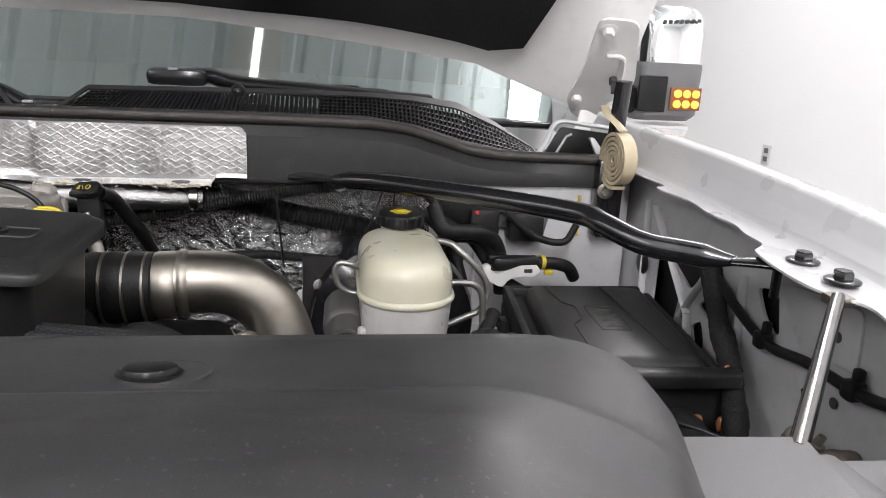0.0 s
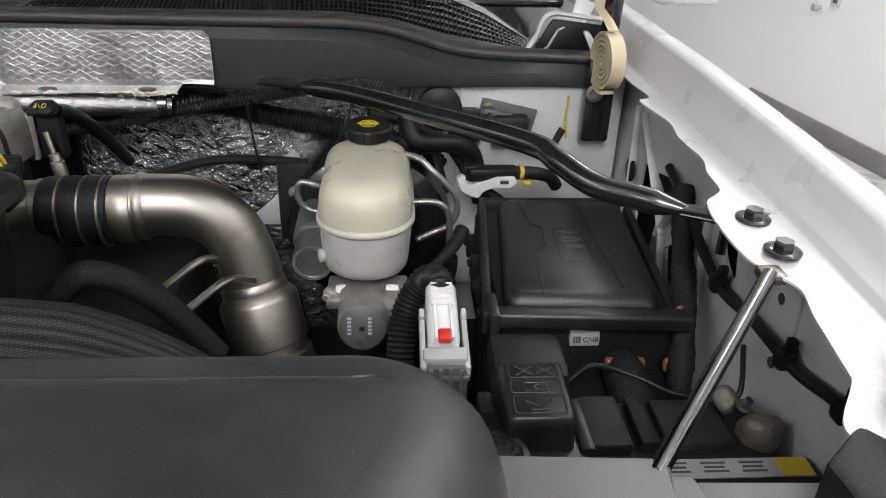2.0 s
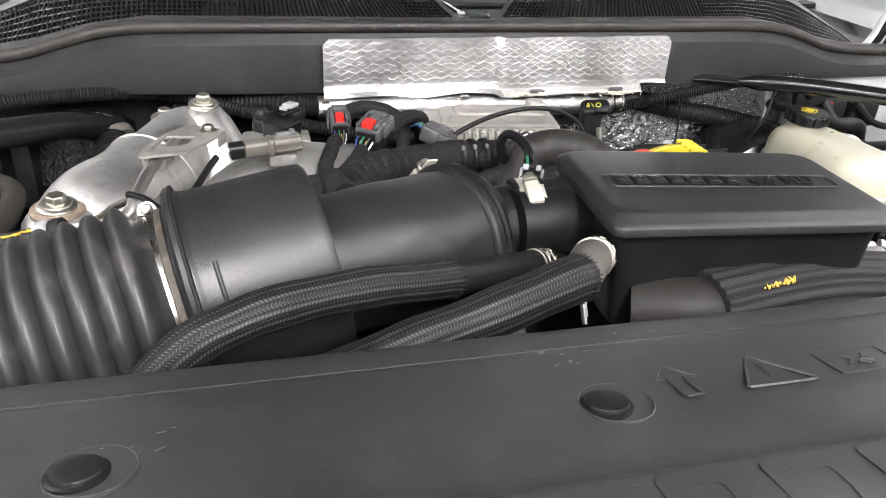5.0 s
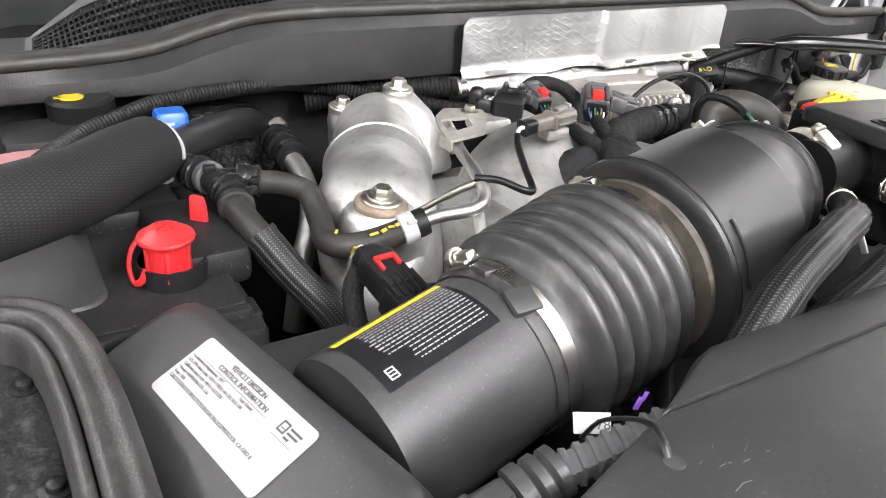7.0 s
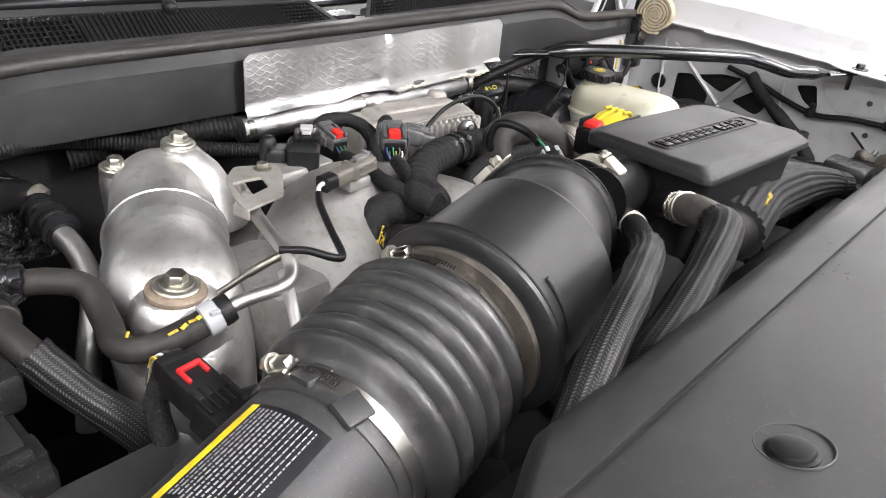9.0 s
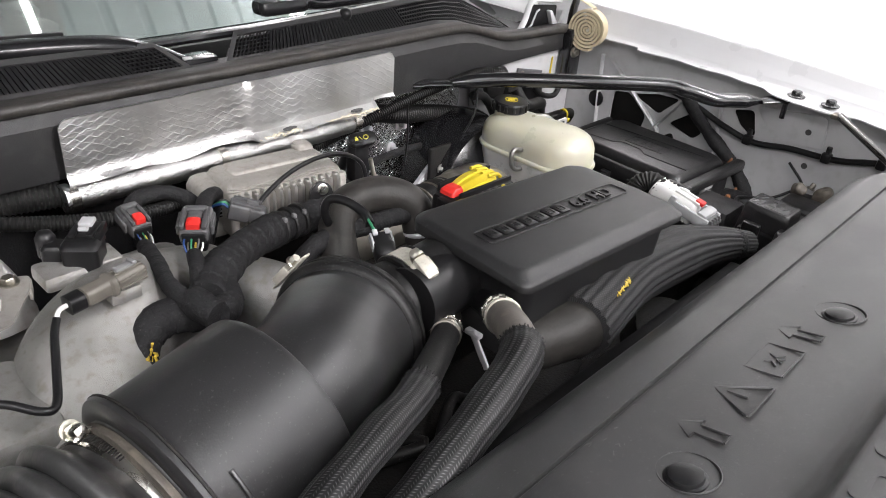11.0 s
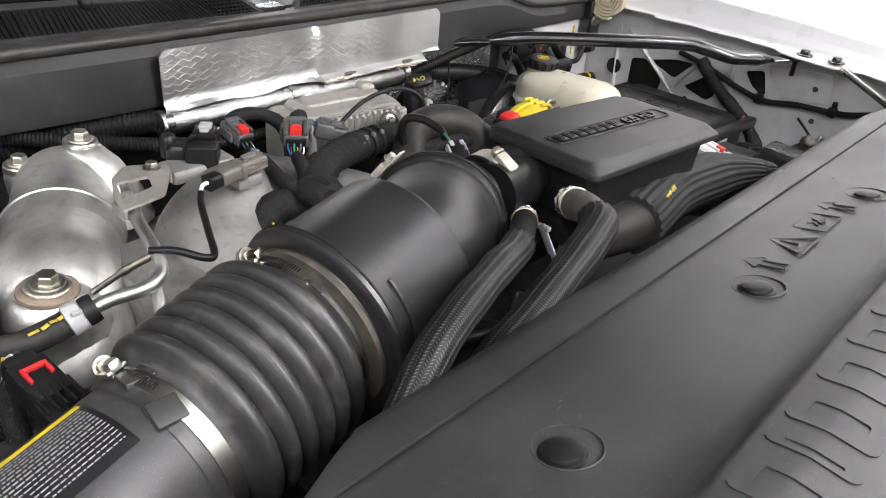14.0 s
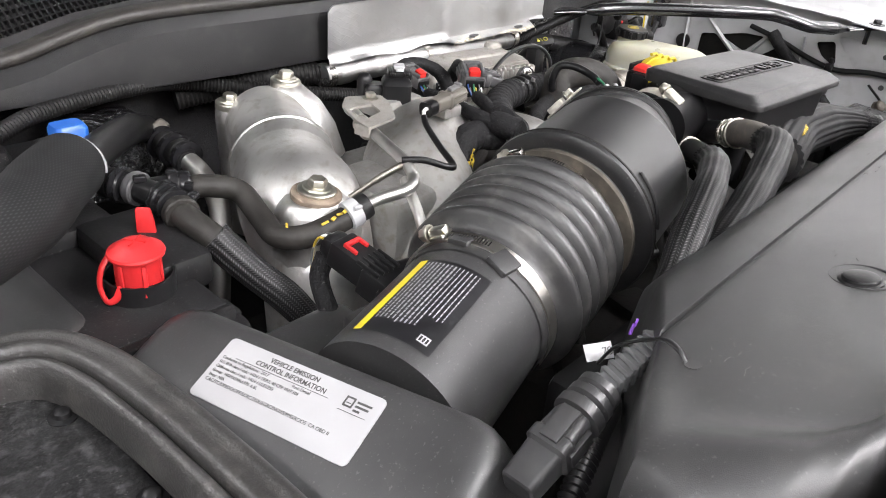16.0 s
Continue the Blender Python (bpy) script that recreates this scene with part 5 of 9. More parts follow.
lathe(bm, [(0.009, -0.05), (0.013, -0.045), (0.013, -0.03), (0.011, -0.028), (0.014, -0.01), (0.014, 0.008), (0.008, 0.012)], (0.714, 0.42, 0.945), (0, 0, 1), 20)
single("pipe_fitting", bm, CASTDARK, "dark threaded pipe fitting", "fitting")
single("rubber_hose", tube([(0.735, 0.44, 0.985), (0.715, 0.40, 0.975), (0.69, 0.37, 0.965), (0.665, 0.345, 0.958)], lambda s: 0.011 - 0.05 * s, 14), CLOTH, "short black taped lead beside the reservoir", "hose", "hoses")

# ---- fuse box and battery ----
DUSTLID = material("dusty_black_plastic", (0.0095, 0.0095, 0.010), 0.36, bump=0.2, fine=900, var=0.3, big=14, dirt=(0.04, 0.039, 0.039), dirt_amount=0.3, specks=0.3)
t = thing("fuse_box", "large black fuse box with lid beside the fender", "fuse box", (0.86, 0.34, 0.85))
bm = bmesh.new()
ll = [(0.772, 0.214), (0.940, 0.204), (0.948, 0.225), (0.968, 0.47), (0.955, 0.483), (0.80, 0.492), (0.788, 0.478), (0.764, 0.235)]


def lidring(g, z):
    c = V((0.862, 0.345, 0))
    return [(c.x + (x - c.x) * g, c.y + (y - c.y) * g, z) for x, y in ll]


ll = round_poly(ll, 0.018, 4)
loft(bm, [lidring(1.0, 0.982), lidring(1.0, 0.995), lidring(0.985, 1.005), lidring(0.955, 1.0115), lidring(0.925, 1.0145), lidring(0.89, 1.0165)])
lid = part("lid", bm, DUSTLID, t, "ribbed black lid")
bm = bmesh.new()
for pts in ([(0.815, 0.47, 1.017), (0.822, 0.40, 1.017), (0.836, 0.385, 1.017), (0.832, 0.34, 1.017), (0.815, 0.32, 1.017), (0.81, 0.225, 1.017)], [(0.825, 0.47, 1.017), (0.90, 0.47, 1.017), (0.905, 0.235, 1.017)]):
    sweep(bm, pts, 0.001, 6)
part("raised_line", bm, DUSTLID, lid)
bm = bmesh.new()
for k in range(4):
    for a, b in (((0.853 + 0.003 * k, 0.375 - 0.019 * k), (0.883, 0.373 - 0.019 * k)), ((0.856, 0.369 - 0.019 * k), (0.878, 0.369 - 0.019 * k))):
        sweep(bm, [(a[0], a[1], 1.017), (b[0], b[1], 1.017)], 0.0007, 6)
for a, b in (((0.848, 0.385), (0.888, 0.384)), ((0.888, 0.384), (0.884, 0.298)), ((0.884, 0.298), (0.846, 0.3)), ((0.846, 0.3), (0.848, 0.385))):
    sweep(bm, [(a[0], a[1], 1.017), (b[0], b[1], 1.017)], 0.0006, 6)
part("moulded_emblem", bm, DUSTLID, lid, "raised moulded emblem")
bm = bmesh.new()
box(bm, (0.865, 0.35, 0.92), (0.215, 0.30, 0.15), 0.012)
part("base", bm, PLASTIC, t)
part("rear_rail", box(bmesh.new(), (0.87, 0.503, 0.993), (0.215, 0.014, 0.026), 0.004), PLASTIC, t)
part("side_rail", box(bmesh.new(), (0.756, 0.355, 0.99), (0.012, 0.31, 0.032), 0.004, Matrix.Rotation(radians(-5), 4, "Z")), PLASTIC, t)
part("side_rail", box(bmesh.new(), (0.972, 0.35, 0.985), (0.012, 0.29, 0.03), 0.004, Matrix.Rotation(radians(-5), 4, "Z")), PLASTIC, t)
bm = box(bmesh.new(), (0.858, 0.1905, 1.002), (0.228, 0.022, 0.022), 0.006, Matrix.Rotation(radians(-2.5), 4, "Z"), 4)
box(bm, (0.749, 0.205, 0.99), (0.012, 0.05, 0.05), 0.004)
part("front_bar", bm, DUSTLID, t, "rounded black front rail")
for y in (0.24, 0.30, 0.36, 0.42):
    part("side_latch", boxes(((0.745, y, 0.972), (0.012, 0.02, 0.03), 0.003), ((0.738, y, 0.978), (0.006, 0.012, 0.008), 0.002)), SATIN, t)
lb = part("label", boxes(((0.855, 0.1955, 0.9735), (0.034, 0.009, 0.017), 0.0004)), PAPER, t, "small white printed label")
words("printed_letters", "CN8", 0.0092, axis_frame((0.8522, 0.1905, 0.9735), (0, -1, 0)), INK, lb)
part("print_block", boxes(*[((0.8425 + 0.0032 * (k % 3), 0.1908, 0.9703 + 0.0032 * (k // 3)), (0.0022, 0.0008, 0.0022), 0) for k in range(9)]), INK, lb)
single("fuse_box_stand", boxes(((0.86, 0.3, 0.78), (0.2, 0.28, 0.2), 0.01), ((0.78, 0.14, 0.93), (0.08, 0.08, 0.13), 0.01), ((0.9, 0.15, 0.88), (0.16, 0.1, 0.1), 0.01)), PLASTIC, "black plastic stand below the fuse box", "stand")

t = thing("harness_connector", "white and grey lever connector with red lock", "connector", (0.69, 0.16, 0.95))
mc = plane_frame((0.690, 0.130, 1.008), (0.690, 0.219, 1.027), (0.66, 0.135, 1.009))


def turned(bm, m):
    bm.transform(m)
    return bm


bm = rloft(bmesh.new(), [(0.05, 0, -0.03, 0.092, 0.034, 0.008), (0.05, 0, 0.0, 0.092, 0.034, 0.008), (0.05, 0, 0.007, 0.086, 0.028, 0.008), (0.052, 0, 0.0095, 0.076, 0.02, 0.006)])
box(bm, (0.028, 0.0085, 0.010), (0.05, 0.004, 0.007), 0.0015)
box(bm, (0.028, -0.0085, 0.010), (0.05, 0.004, 0.007), 0.0015)
for k in range(5):
    box(bm, (0.055 + 0.008 * k, 0.0, 0.010), (0.0025, 0.024, 0.002), 0.0006)
cover = part("cover", turned(bm, mc), WHITEPL, t, "white plastic cover")
part("lock_tab", turned(boxes(((0.006, 0, 0.012), (0.016, 0.0135, 0.008), 0.002)), mc), REDLOCK, t, "small red lock tab")
bm = bmesh.new()
for s in (-1, 1):
    box(bm, (0.012, s * 0.0225, -0.008), (0.08, 0.006, 0.02), 0.002)
    box(bm, (0.045, s * 0.0225, 0.002), (0.012, 0.006, 0.012), 0.002)
box(bm, (-0.012, 0, 0.001), (0.018, 0.046, 0.012), 0.004)
box(bm, (-0.018, 0, -0.006), (0.012, 0.05, 0.010), 0.003)
part("lever", turned(bm, mc), LIGHTGREY, t, "light grey locking lever")
body = part("body", box(bmesh.new(), (0.690, 0.118, 0.975), (0.046, 0.03, 0.055), 0.004), GREY, t, "grey ribbed connector body")
for k in range(4):
    part("rib", box(bmesh.new(), (0.674 + 0.0105 * k, 0.101, 0.978), (0.005, 0.006, 0.05), 0.0015), GREY, body)
part("cross_rib", box(bmesh.new(), (0.690, 0.101, 0.992), (0.048, 0.006, 0.006), 0.0015), GREY, body)
single("harness_tube", ribbed([(0.69, 0.212, 1.02), (0.688, 0.232, 1.028), (0.672, 0.25, 1.015), (0.652, 0.24, 0.98), (0.645, 0.21, 0.93), (0.645, 0.18, 0.85)], 0.0165, 0.006, 0.001), RUBBER, "black corrugated harness tube into the connector", "hose")

t = thing("relay_box", "small black relay box lid with raised pictograms", "fuse box", (0.767, 0.035, 0.95))
mr = Matrix.Translation((0.7675, 0.036, 1.026)) @ Matrix.Rotation(radians(4), 4, "X")
bm = rloft(bmesh.new(), [(0, 0, -0.055, 0.066, 0.086, 0.005), (0, 0, -0.006, 0.062, 0.08, 0.006), (0, 0, 0.003, 0.058, 0.076, 0.006), (0, 0, 0.005, 0.054, 0.072, 0.006)], mr)
lid = part("lid", bm, DUSTLID, t)
bm = bmesh.new()
for cy, hh in ((0.024, 0.018), (0.003, 0.017), (-0.02, 0.022)):
    c = [mr @ V((px, cy + py, 0.0052)) for px, py in rrect(0.046, hh, 0.003, 3)]
    for a, b in zip(c, c[1:] + c[:1]):
        sweep(bm, [a, b], 0.0006, 5)
for a, b in (((-0.016, 0.03), (0.0, 0.018)), ((0.0, 0.03), (-0.016, 0.018)), ((0.006, 0.03), (0.018, 0.018)), ((0.018, 0.028), (0.004, 0.02)), ((-0.01, 0.008), (0.01, 0.008)), ((0.01, 0.008), (0.01, -0.003)), ((0.01, -0.003), (-0.01, -0.003)),
             ((-0.01, -0.003), (-0.01, 0.008)), ((0.002, 0.006), (-0.002, 0.002)), ((-0.002, 0.002), (0.002, -0.001)), ((-0.012, -0.016), (0.0, -0.022)), ((0.0, -0.022), (0.012, -0.014)), ((-0.008, -0.027), (0.008, -0.026))):
    sweep(bm, [mr @ V((*a, 0.0052)), mr @ V((*b, 0.0052))], 0.0008, 5)
part("pictogram", bm, DUSTLID, lid, "raised moulded pictograms")
bm = boxes(((0.7675, 0.03, 0.965), (0.085, 0.09, 0.05), 0.006), ((0.812, 0.03, 0.985), (0.014, 0.07, 0.02), 0.003), ((0.724, 0.05, 0.99), (0.014, 0.03, 0.03), 0.003))
part("base", bm, SATIN, t)
t = thing("filler_cap", "round black filler cap with short ribs", "cap", (0.728, -0.02, 0.95))
cap = part("cap", lathe(bmesh.new(), [(0.028, -0.05), (0.0285, 0.0), (0.0265, 0.005), (0.021, 0.006), (0.02, 0.0035), (0.0, 0.0035)], (0.728, -0.02, 1.0), (0, -0.1, 1), 32), DUSTLID, t)
for k in range(11):
    a = 2 * math.pi * k / 11
    part("rib", box(bmesh.new(), (0.728 + 0.0155 * math.cos(a), -0.0205 + 0.0155 * math.sin(a), 1.0048), (0.0065, 0.0025, 0.003), 0.0008, Matrix.Rotation(a + 0.6, 4, "Z")), SATIN, cap)

t = thing("battery", "black car battery with yellow and white warning label", "battery", (0.9, -0.03, 0.8))
part("case", boxes(((0.895, -0.02, 0.88), (0.21, 0.19, 0.19), 0.01)), PLASTIC, t)
part("top_cover", boxes(((0.895, 0.015, 0.974), (0.2, 0.12, 0.014), 0.004), ((0.835, 0.035, 0.985), (0.04, 0.07, 0.018), 0.004), ((0.872, 0.035, 0.985), (0.018, 0.065, 0.018), 0.003)), PLASTIC, t)
part("terminal_cover", boxes(((0.92, 0.036, 0.983), (0.065, 0.065, 0.014), 0.005)), DUSTLID, t, "grey worn terminal cover")
part("front_ridge", boxes(((0.915, -0.045, 0.985), (0.18, 0.045, 0.027), 0.004)), PLASTIC, t)
lb = part("label", boxes(((0.93, -0.036, 0.9992), (0.14, 0.022, 0.0012), 0)), PAPER, t, "white warning label")
part("label_panel", boxes(((0.985, -0.036, 0.9998), (0.028, 0.0215, 0.0012), 0)), YELLOW, lb, "yellow warning field")
bm = bmesh.new()
for k in range(3):
    for j in range(3):
        box(bm, (0.88 + 0.034 * k, -0.030 - 0.005 * j, 0.9998), (0.022 - 0.004 * (j % 2), 0.002, 0.0008), 0)
part("print_bar", bm, INK, lb)
PUTTY = material("dirty_grey_putty", (0.085, 0.075, 0.062), 0.5, var=0.35, big=60, bump=0.5, fine=300, dirt=(0.1, 0.085, 0.065), dirt_amount=0.7)


def lump(at, size, seed):
    """A pressed, uneven lump."""
    bm = bmesh.new()
    bmesh.ops.create_icosphere(bm, subdivisions=4, radius=1.0)
    rng = random.Random(seed)
    waves = [(V((rng.uniform(-4, 4), rng.uniform(-4, 4), rng.uniform(-4, 4))), rng.random() * 6, rng.uniform(0.03, 0.1)) for _ in range(10)]
    for v in bm.verts:
        k = 1 + sum(a * math.sin(w.dot(v.co) + p) for w, p, a in waves)
        v.co = V(at) + V((v.co.x * size[0], v.co.y * size[1], v.co.z * size[2])) * k
    return bm


t = thing("battery_clamp", "battery terminal clamp smeared with dirty putty", "clamp", (0.965, 0.03, 0.99))
part("putty", lump((0.980, 0.018, 0.988), (0.022, 0.018, 0.02), 1), PUTTY, t, "grey dirty putty lump")
part("putty", lump((0.962, 0.06, 0.994), (0.012, 0.014, 0.014), 2), PUTTY, t)
part("bolt", hexbolt(bmesh.new(), (0.972, 0.042, 1.0), (0.2, -0.3, 1), 0.005, 0.012, 0.008), STEEL, t)
single("thin_cable", tube([(0.815, 0.11, 0.975), (0.85, 0.132, 0.982), (0.893, 0.122, 0.975), (0.928, 0.1, 0.97), (0.955, 0.075, 0.985), (0.975, 0.06, 1.0), (0.99, 0.1, 1.03)], 0.0028, 10), SATIN, "thin black cable looping over the battery", "cable")
single("taped_harness", tube([(0.895, 0.17, 0.95), (0.892, 0.14, 0.955), (0.895, 0.11, 0.945), (0.9, 0.08, 0.92)], 0.024, 16), CLOTH, "thick black taped cable end by the battery", "harness")
single("cable_boot", boxes(((0.893, 0.157, 0.966), (0.045, 0.01, 0.012), 0.003)), ORANGE, "dull orange cable boot behind the tape", "boot")
single("dry_leaf", lump((0.965, 0.205, 1.0), (0.008, 0.004, 0.009), 5), ORANGE, "dry brown leaf scrap on the fuse box rail", "leaf")
single("dry_leaf", lump((0.948, 0.172, 0.952), (0.005, 0.004, 0.01), 6), ORANGE, "dry brown leaf scrap below the fuse box", "leaf")


# ---- charge pipe ----
t = thing("charge_pipe", "brushed stainless charge pipe elbow with couplers", "pipe", (0.4, 0.38, 0.85))
elbow = curve([(0.285, 0.372, 1.05), (0.335, 0.378, 1.053), (0.385, 0.384, 1.046), (0.425, 0.384, 1.018), (0.447, 0.376, 0.97), (0.455, 0.365, 0.93)], 10)
part("elbow", sweep(bmesh.new(), elbow, 0.039, 40), STEEL, t)
wv = V((0.22, -0.28, -0.9)).normalized()
s0 = V((0.452, 0.37, 0.945))
part("sleeve", lathe(bmesh.new(), [(0.0405, 0), (0.043, 0.006), (0.0425, 0.012), (0.051, 0.022), (0.0525, 0.027), (0.0525, 0.085), (0.049, 0.088), (0.049, 0.1), (0.053, 0.104), (0.053, 0.13)], s0, wv, 40), STEEL, t)
bm = bmesh.new()
lathe(bm, [(0.0405, -0.002), (0.043, 0.002), (0.043, 0.006), (0.0405, 0.010)], (0.320, 0.3755, 1.0515), (1, 0.1, 0.02), 40)
part("bead", bm, STEEL, t)
bm = bmesh.new()
lathe(bm, [(0.041, 0), (0.0425, 0.004), (0.0425, 0.022), (0.041, 0.026)], (0.291, 0.3725, 1.0495), (1, 0.05, 0.02), 40)
part("clamp", bm, STEEL, t, "wide satin steel clamp")
bm = lathe(bmesh.new(), [(0.040, 0), (0.043, 0.004), (0.0445, 0.012), (0.0425, 0.026), (0.045, 0.036), (0.0425, 0.05), (0.045, 0.06), (0.0432, 0.074), (0.043, 0.082), (0.040, 0.084)], (0.208, 0.369, 1.047), (1, 0.03, 0.02), 40)
part("coupler", bm, RUBBER, t, "black rubber coupler")
for x in (0.2315, 0.2575, 0.2805):
    part("band", lathe(bmesh.new(), [(0.042, 0), (0.0446, 0.001), (0.0446, 0.0035), (0.042, 0.0045)], (x, 0.3695, 1.0475), (1, 0.03, 0.02), 40), STEEL, t, "thin steel band")
part("inlet", lathe(bmesh.new(), [(0.039, 0), (0.039, 0.15), (0.041, 0.152), (0.041, 0.16)], (0.05, 0.365, 1.044), (1, 0.03, 0.02), 32), STEEL, t)

# ---- air box on the engine, with its name plate ----
t = thing("engine_cover", "matt black plastic intake cover with name plate", "engine cover", (0.15, 0.08, 1.08))
rim = [(-0.002, -0.003), (0.299, -0.008), (0.304, 0.145), (0.290, 0.160), (0.024, 0.168), (0.006, 0.158)]


def cz(x):
    return 1.206 - 0.045 * x


def inset(g, f):
    """The outline drawn in by g metres at the sides and back and by f at the front."""
    return [(0.15 + (x - 0.15) * (1 - g / 0.15), 0.078 + (y - 0.078) * (1 - (f if y < 0.05 else g) / 0.082)) for x, y in rim]


bm = bmesh.new()
steps = ((0.0, 0.0, -0.017), (0.0, 0.0, -0.0105), (0.0008, 0.001, -0.0088), (0.003, 0.006, -0.0062), (0.005, 0.011, -0.0032), (0.0068, 0.0135, -0.0014), (0.009, 0.016, -0.0003), (0.012, 0.019, 0.0))
loft(bm, [[(x, y, cz(x) + dz * (1.0 if k == 0 or y < 0.08 else 0.5)) for x, y in round_poly(inset(g, f), 0.014)] for k, (g, f, dz) in enumerate(steps)])
LIDMAT = material("matt_black_lid_plastic", (0.0125, 0.0125, 0.013), 0.40, bump=0.12, fine=1500, var=0.2, rvar=0.16, dirt=(0.032, 0.031, 0.03), dirt_amount=0.22, specks=0.25)
LIDMAT.node_tree.nodes["Principled BSDF"].inputs["Specular IOR Level"].default_value = 0.4
lid = part("lid", bm, LIDMAT, t, angle=45)
bm = bmesh.new()
loft(bm, [[(0.15 + (x - 0.15) * g, 0.078 + (y - 0.078) * g2, cz(x) + dz) for x, y in round_poly(rim, 0.02)] for g, g2, dz in ((0.86, 0.78, -0.12), (0.88, 0.80, -0.09), (0.90, 0.84, -0.04), (0.915, 0.86, -0.012))])
part("body", bm, SATIN, t)
pm = plane_frame((0.15, 0.076, cz(0.15) + 0.0006), (0.27, 0.072, cz(0.27) + 0.0006), (0.15, 0.11, cz(0.15) + 0.0006))
bm = bmesh.new()
ring = [pm @ V((x, y, 0)) for x, y in rrect(0.246, 0.028, 0.006, 4)]
for a, b in zip(ring, ring[1:] + ring[:1]):
    sweep(bm, [a, b], 0.0011, 6)
plate = part("plate_rim", bm, LIDMAT, lid)
bm = bmesh.new()
px = -0.117
for k, w in enumerate((0.0185, 0.0185, 0.0185, 0.0185, 0.0215, 0.0185, 0.0185)):
    o = rrect(w - 0.003, 0.0185, 0.003 if k not in (3, 5, 6) else 0.001, 3)
    prism(bm, [(px + w / 2 + x, y) for x, y in o], 0.0018, pm, 0.0004)
    c = [pm @ V((px + w / 2 + x * 0.45, y * 0.42, 0.0018)) for x, y in o]
    for a, b in zip(c, c[1:] + c[:1]):
        sweep(bm, [a, b], 0.0007, 5)
    px += w
part("raised_block", bm, SATIN, lid, "raised blocks where the moulded name stands")
words("raised_lettering", "6.6 HD", 0.025, pm @ Matrix.Translation((0.027, -0.0005, 0.0008)), SATIN, lid, 0.0012, bold=0.0005)
bm = lathe(bmesh.new(), [(0.035, -0.05), (0.035, 0.06)], (-0.005, 0.10, 1.155), (1, 0.05, 0), 36)
part("side_duct", bm, SATIN, t, "short black side duct")

# ---- intake duct: air box outlet, bellows, resonator, elbow ----
AX = V((0.222, 0.052, 0.03)).normalized()
P2, P1 = V((-0.505, 0.013, 1.116)), V((-0.360, 0.047, 1.134))
t = thing("intake_duct", "black rubber bellows and round resonator intake duct", "duct", (-0.3, 0.05, 1.05))


def rib_profile():
    L = (P1 - P2).length
    out = [(0.0655, -0.012), (0.067, -0.002), (0.0665, 0.014), (0.071, 0.018)]
    n = 6
    for k in range(n):
        h0 = 0.02 + (L - 0.04) * k / n
        w = (L - 0.04) / n
        for q in range(7):
            a = q / 7
            out.append((0.073 + 0.0095 * math.sin(math.pi * a) ** 0.8 + 0.004 * k / n, h0 + w * a))
    out += [(0.075, L - 0.019), (0.071, L - 0.015), (0.0705, L + 0.01)]
    return out


DUSTSEAL = material("dusty_brown_seal", (0.05, 0.043, 0.034), 0.7, bump=0.4, fine=300, var=0.35, dirt=(0.14, 0.12, 0.09), dirt_amount=0.6)
BELL = material("ribbed_black_rubber", (0.022, 0.022, 0.022), 0.38, bump=0.1, fine=300, rvar=0.2, dirt=(0.12, 0.115, 0.105), dirt_amount=0.45)
part("bellows", lathe(bmesh.new(), rib_profile(), P2, P1 - P2, 72, cap=False), BELL, t, "ribbed black rubber bellows", angle=70)


def worm_clamp(c, way, r, screw_dir, parent, w=0.0125, mt=None, length=0.018):
    bm = lathe(bmesh.new(), [(r, -w / 2), (r + 0.0012, -w / 2), (r + 0.0012, w / 2), (r, w / 2)], c, way, 64)
    band = part("clamp_band", bm, mt or BRIGHT, parent, "bright steel worm clamp band")
    d = V(screw_dir).normalized()
    d = (d - V(way).normalized() * d.dot(V(way).normalized())).normalized()
    tan = V(way).normalized().cross(d)
    p = V(c) + d * (r + 0.006)
    bm = bmesh.new()
    m = Matrix((tan, V(way).normalized(), d)).transposed().to_4x4()
    box(bm, p, (length, w * 0.8, 0.009), 0.003, m)
    box(bm, p - d * 0.003, (length * 0.8, w * 1.25, 0.003), 0.001, m)
    part("screw_housing", bm, mt or BRIGHT, band)
    bm = bmesh.new()
    lathe(bm, [(0.0062, 0), (0.0062, 0.007), (0.005, 0.009)], p - tan * (length / 2), -tan, 6)
    lathe(bm, [(0.0075, 0.0), (0.0075, 0.003)], p - tan * (length / 2), -tan, 16)
    part("screw", bm, ZINC, band)
    bm = bmesh.new()
    for k in range(16):
        a = 0.12 + k * 0.035
        q = V(c) + (d * math.cos(a) + tan * math.sin(a)) * (r + 0.0014)
        box(bm, q, (0.0011, w * 0.5, 0.0006), 0, Matrix((-d * math.sin(a) + tan * math.cos(a), V(way).normalized(), d * math.cos(a) + tan * math.sin(a))).transposed().to_4x4())
    part("band_slot", bm, CASTDARK, band)
    return band


worm_clamp(P2 + AX * 0.004, AX, 0.0675, (0, 0.5, 0.88), t)
worm_clamp(P1 - AX * 0.003, AX, 0.0715, (0, 0.48, 0.88), t)
F, FE = V((-0.353, 0.0385, 1.139)), V((-0.238, 0.0535, 1.1605))
BX = (FE - F).normalized()
DL = (FE - F).length
bm = lathe(bmesh.new(), [(0.066, 0.0), (0.0745, 0.001), (0.0765, 0.004), (0.081, 0.0045), (0.0875, 0.0055), (0.0905, 0.008), (0.0912, 0.0115), (0.0895, 0.0135), (0.0865, 0.0145), (0.086, 0.017), (0.085, 0.02), (0.0825, DL - 0.006), (0.0815, DL - 0.002), (0.0795, DL), (0.055, DL + 0.001)], F, BX, 88)
res = part("resonator", bm, DUCT, t, "smooth satin black resonator drum")
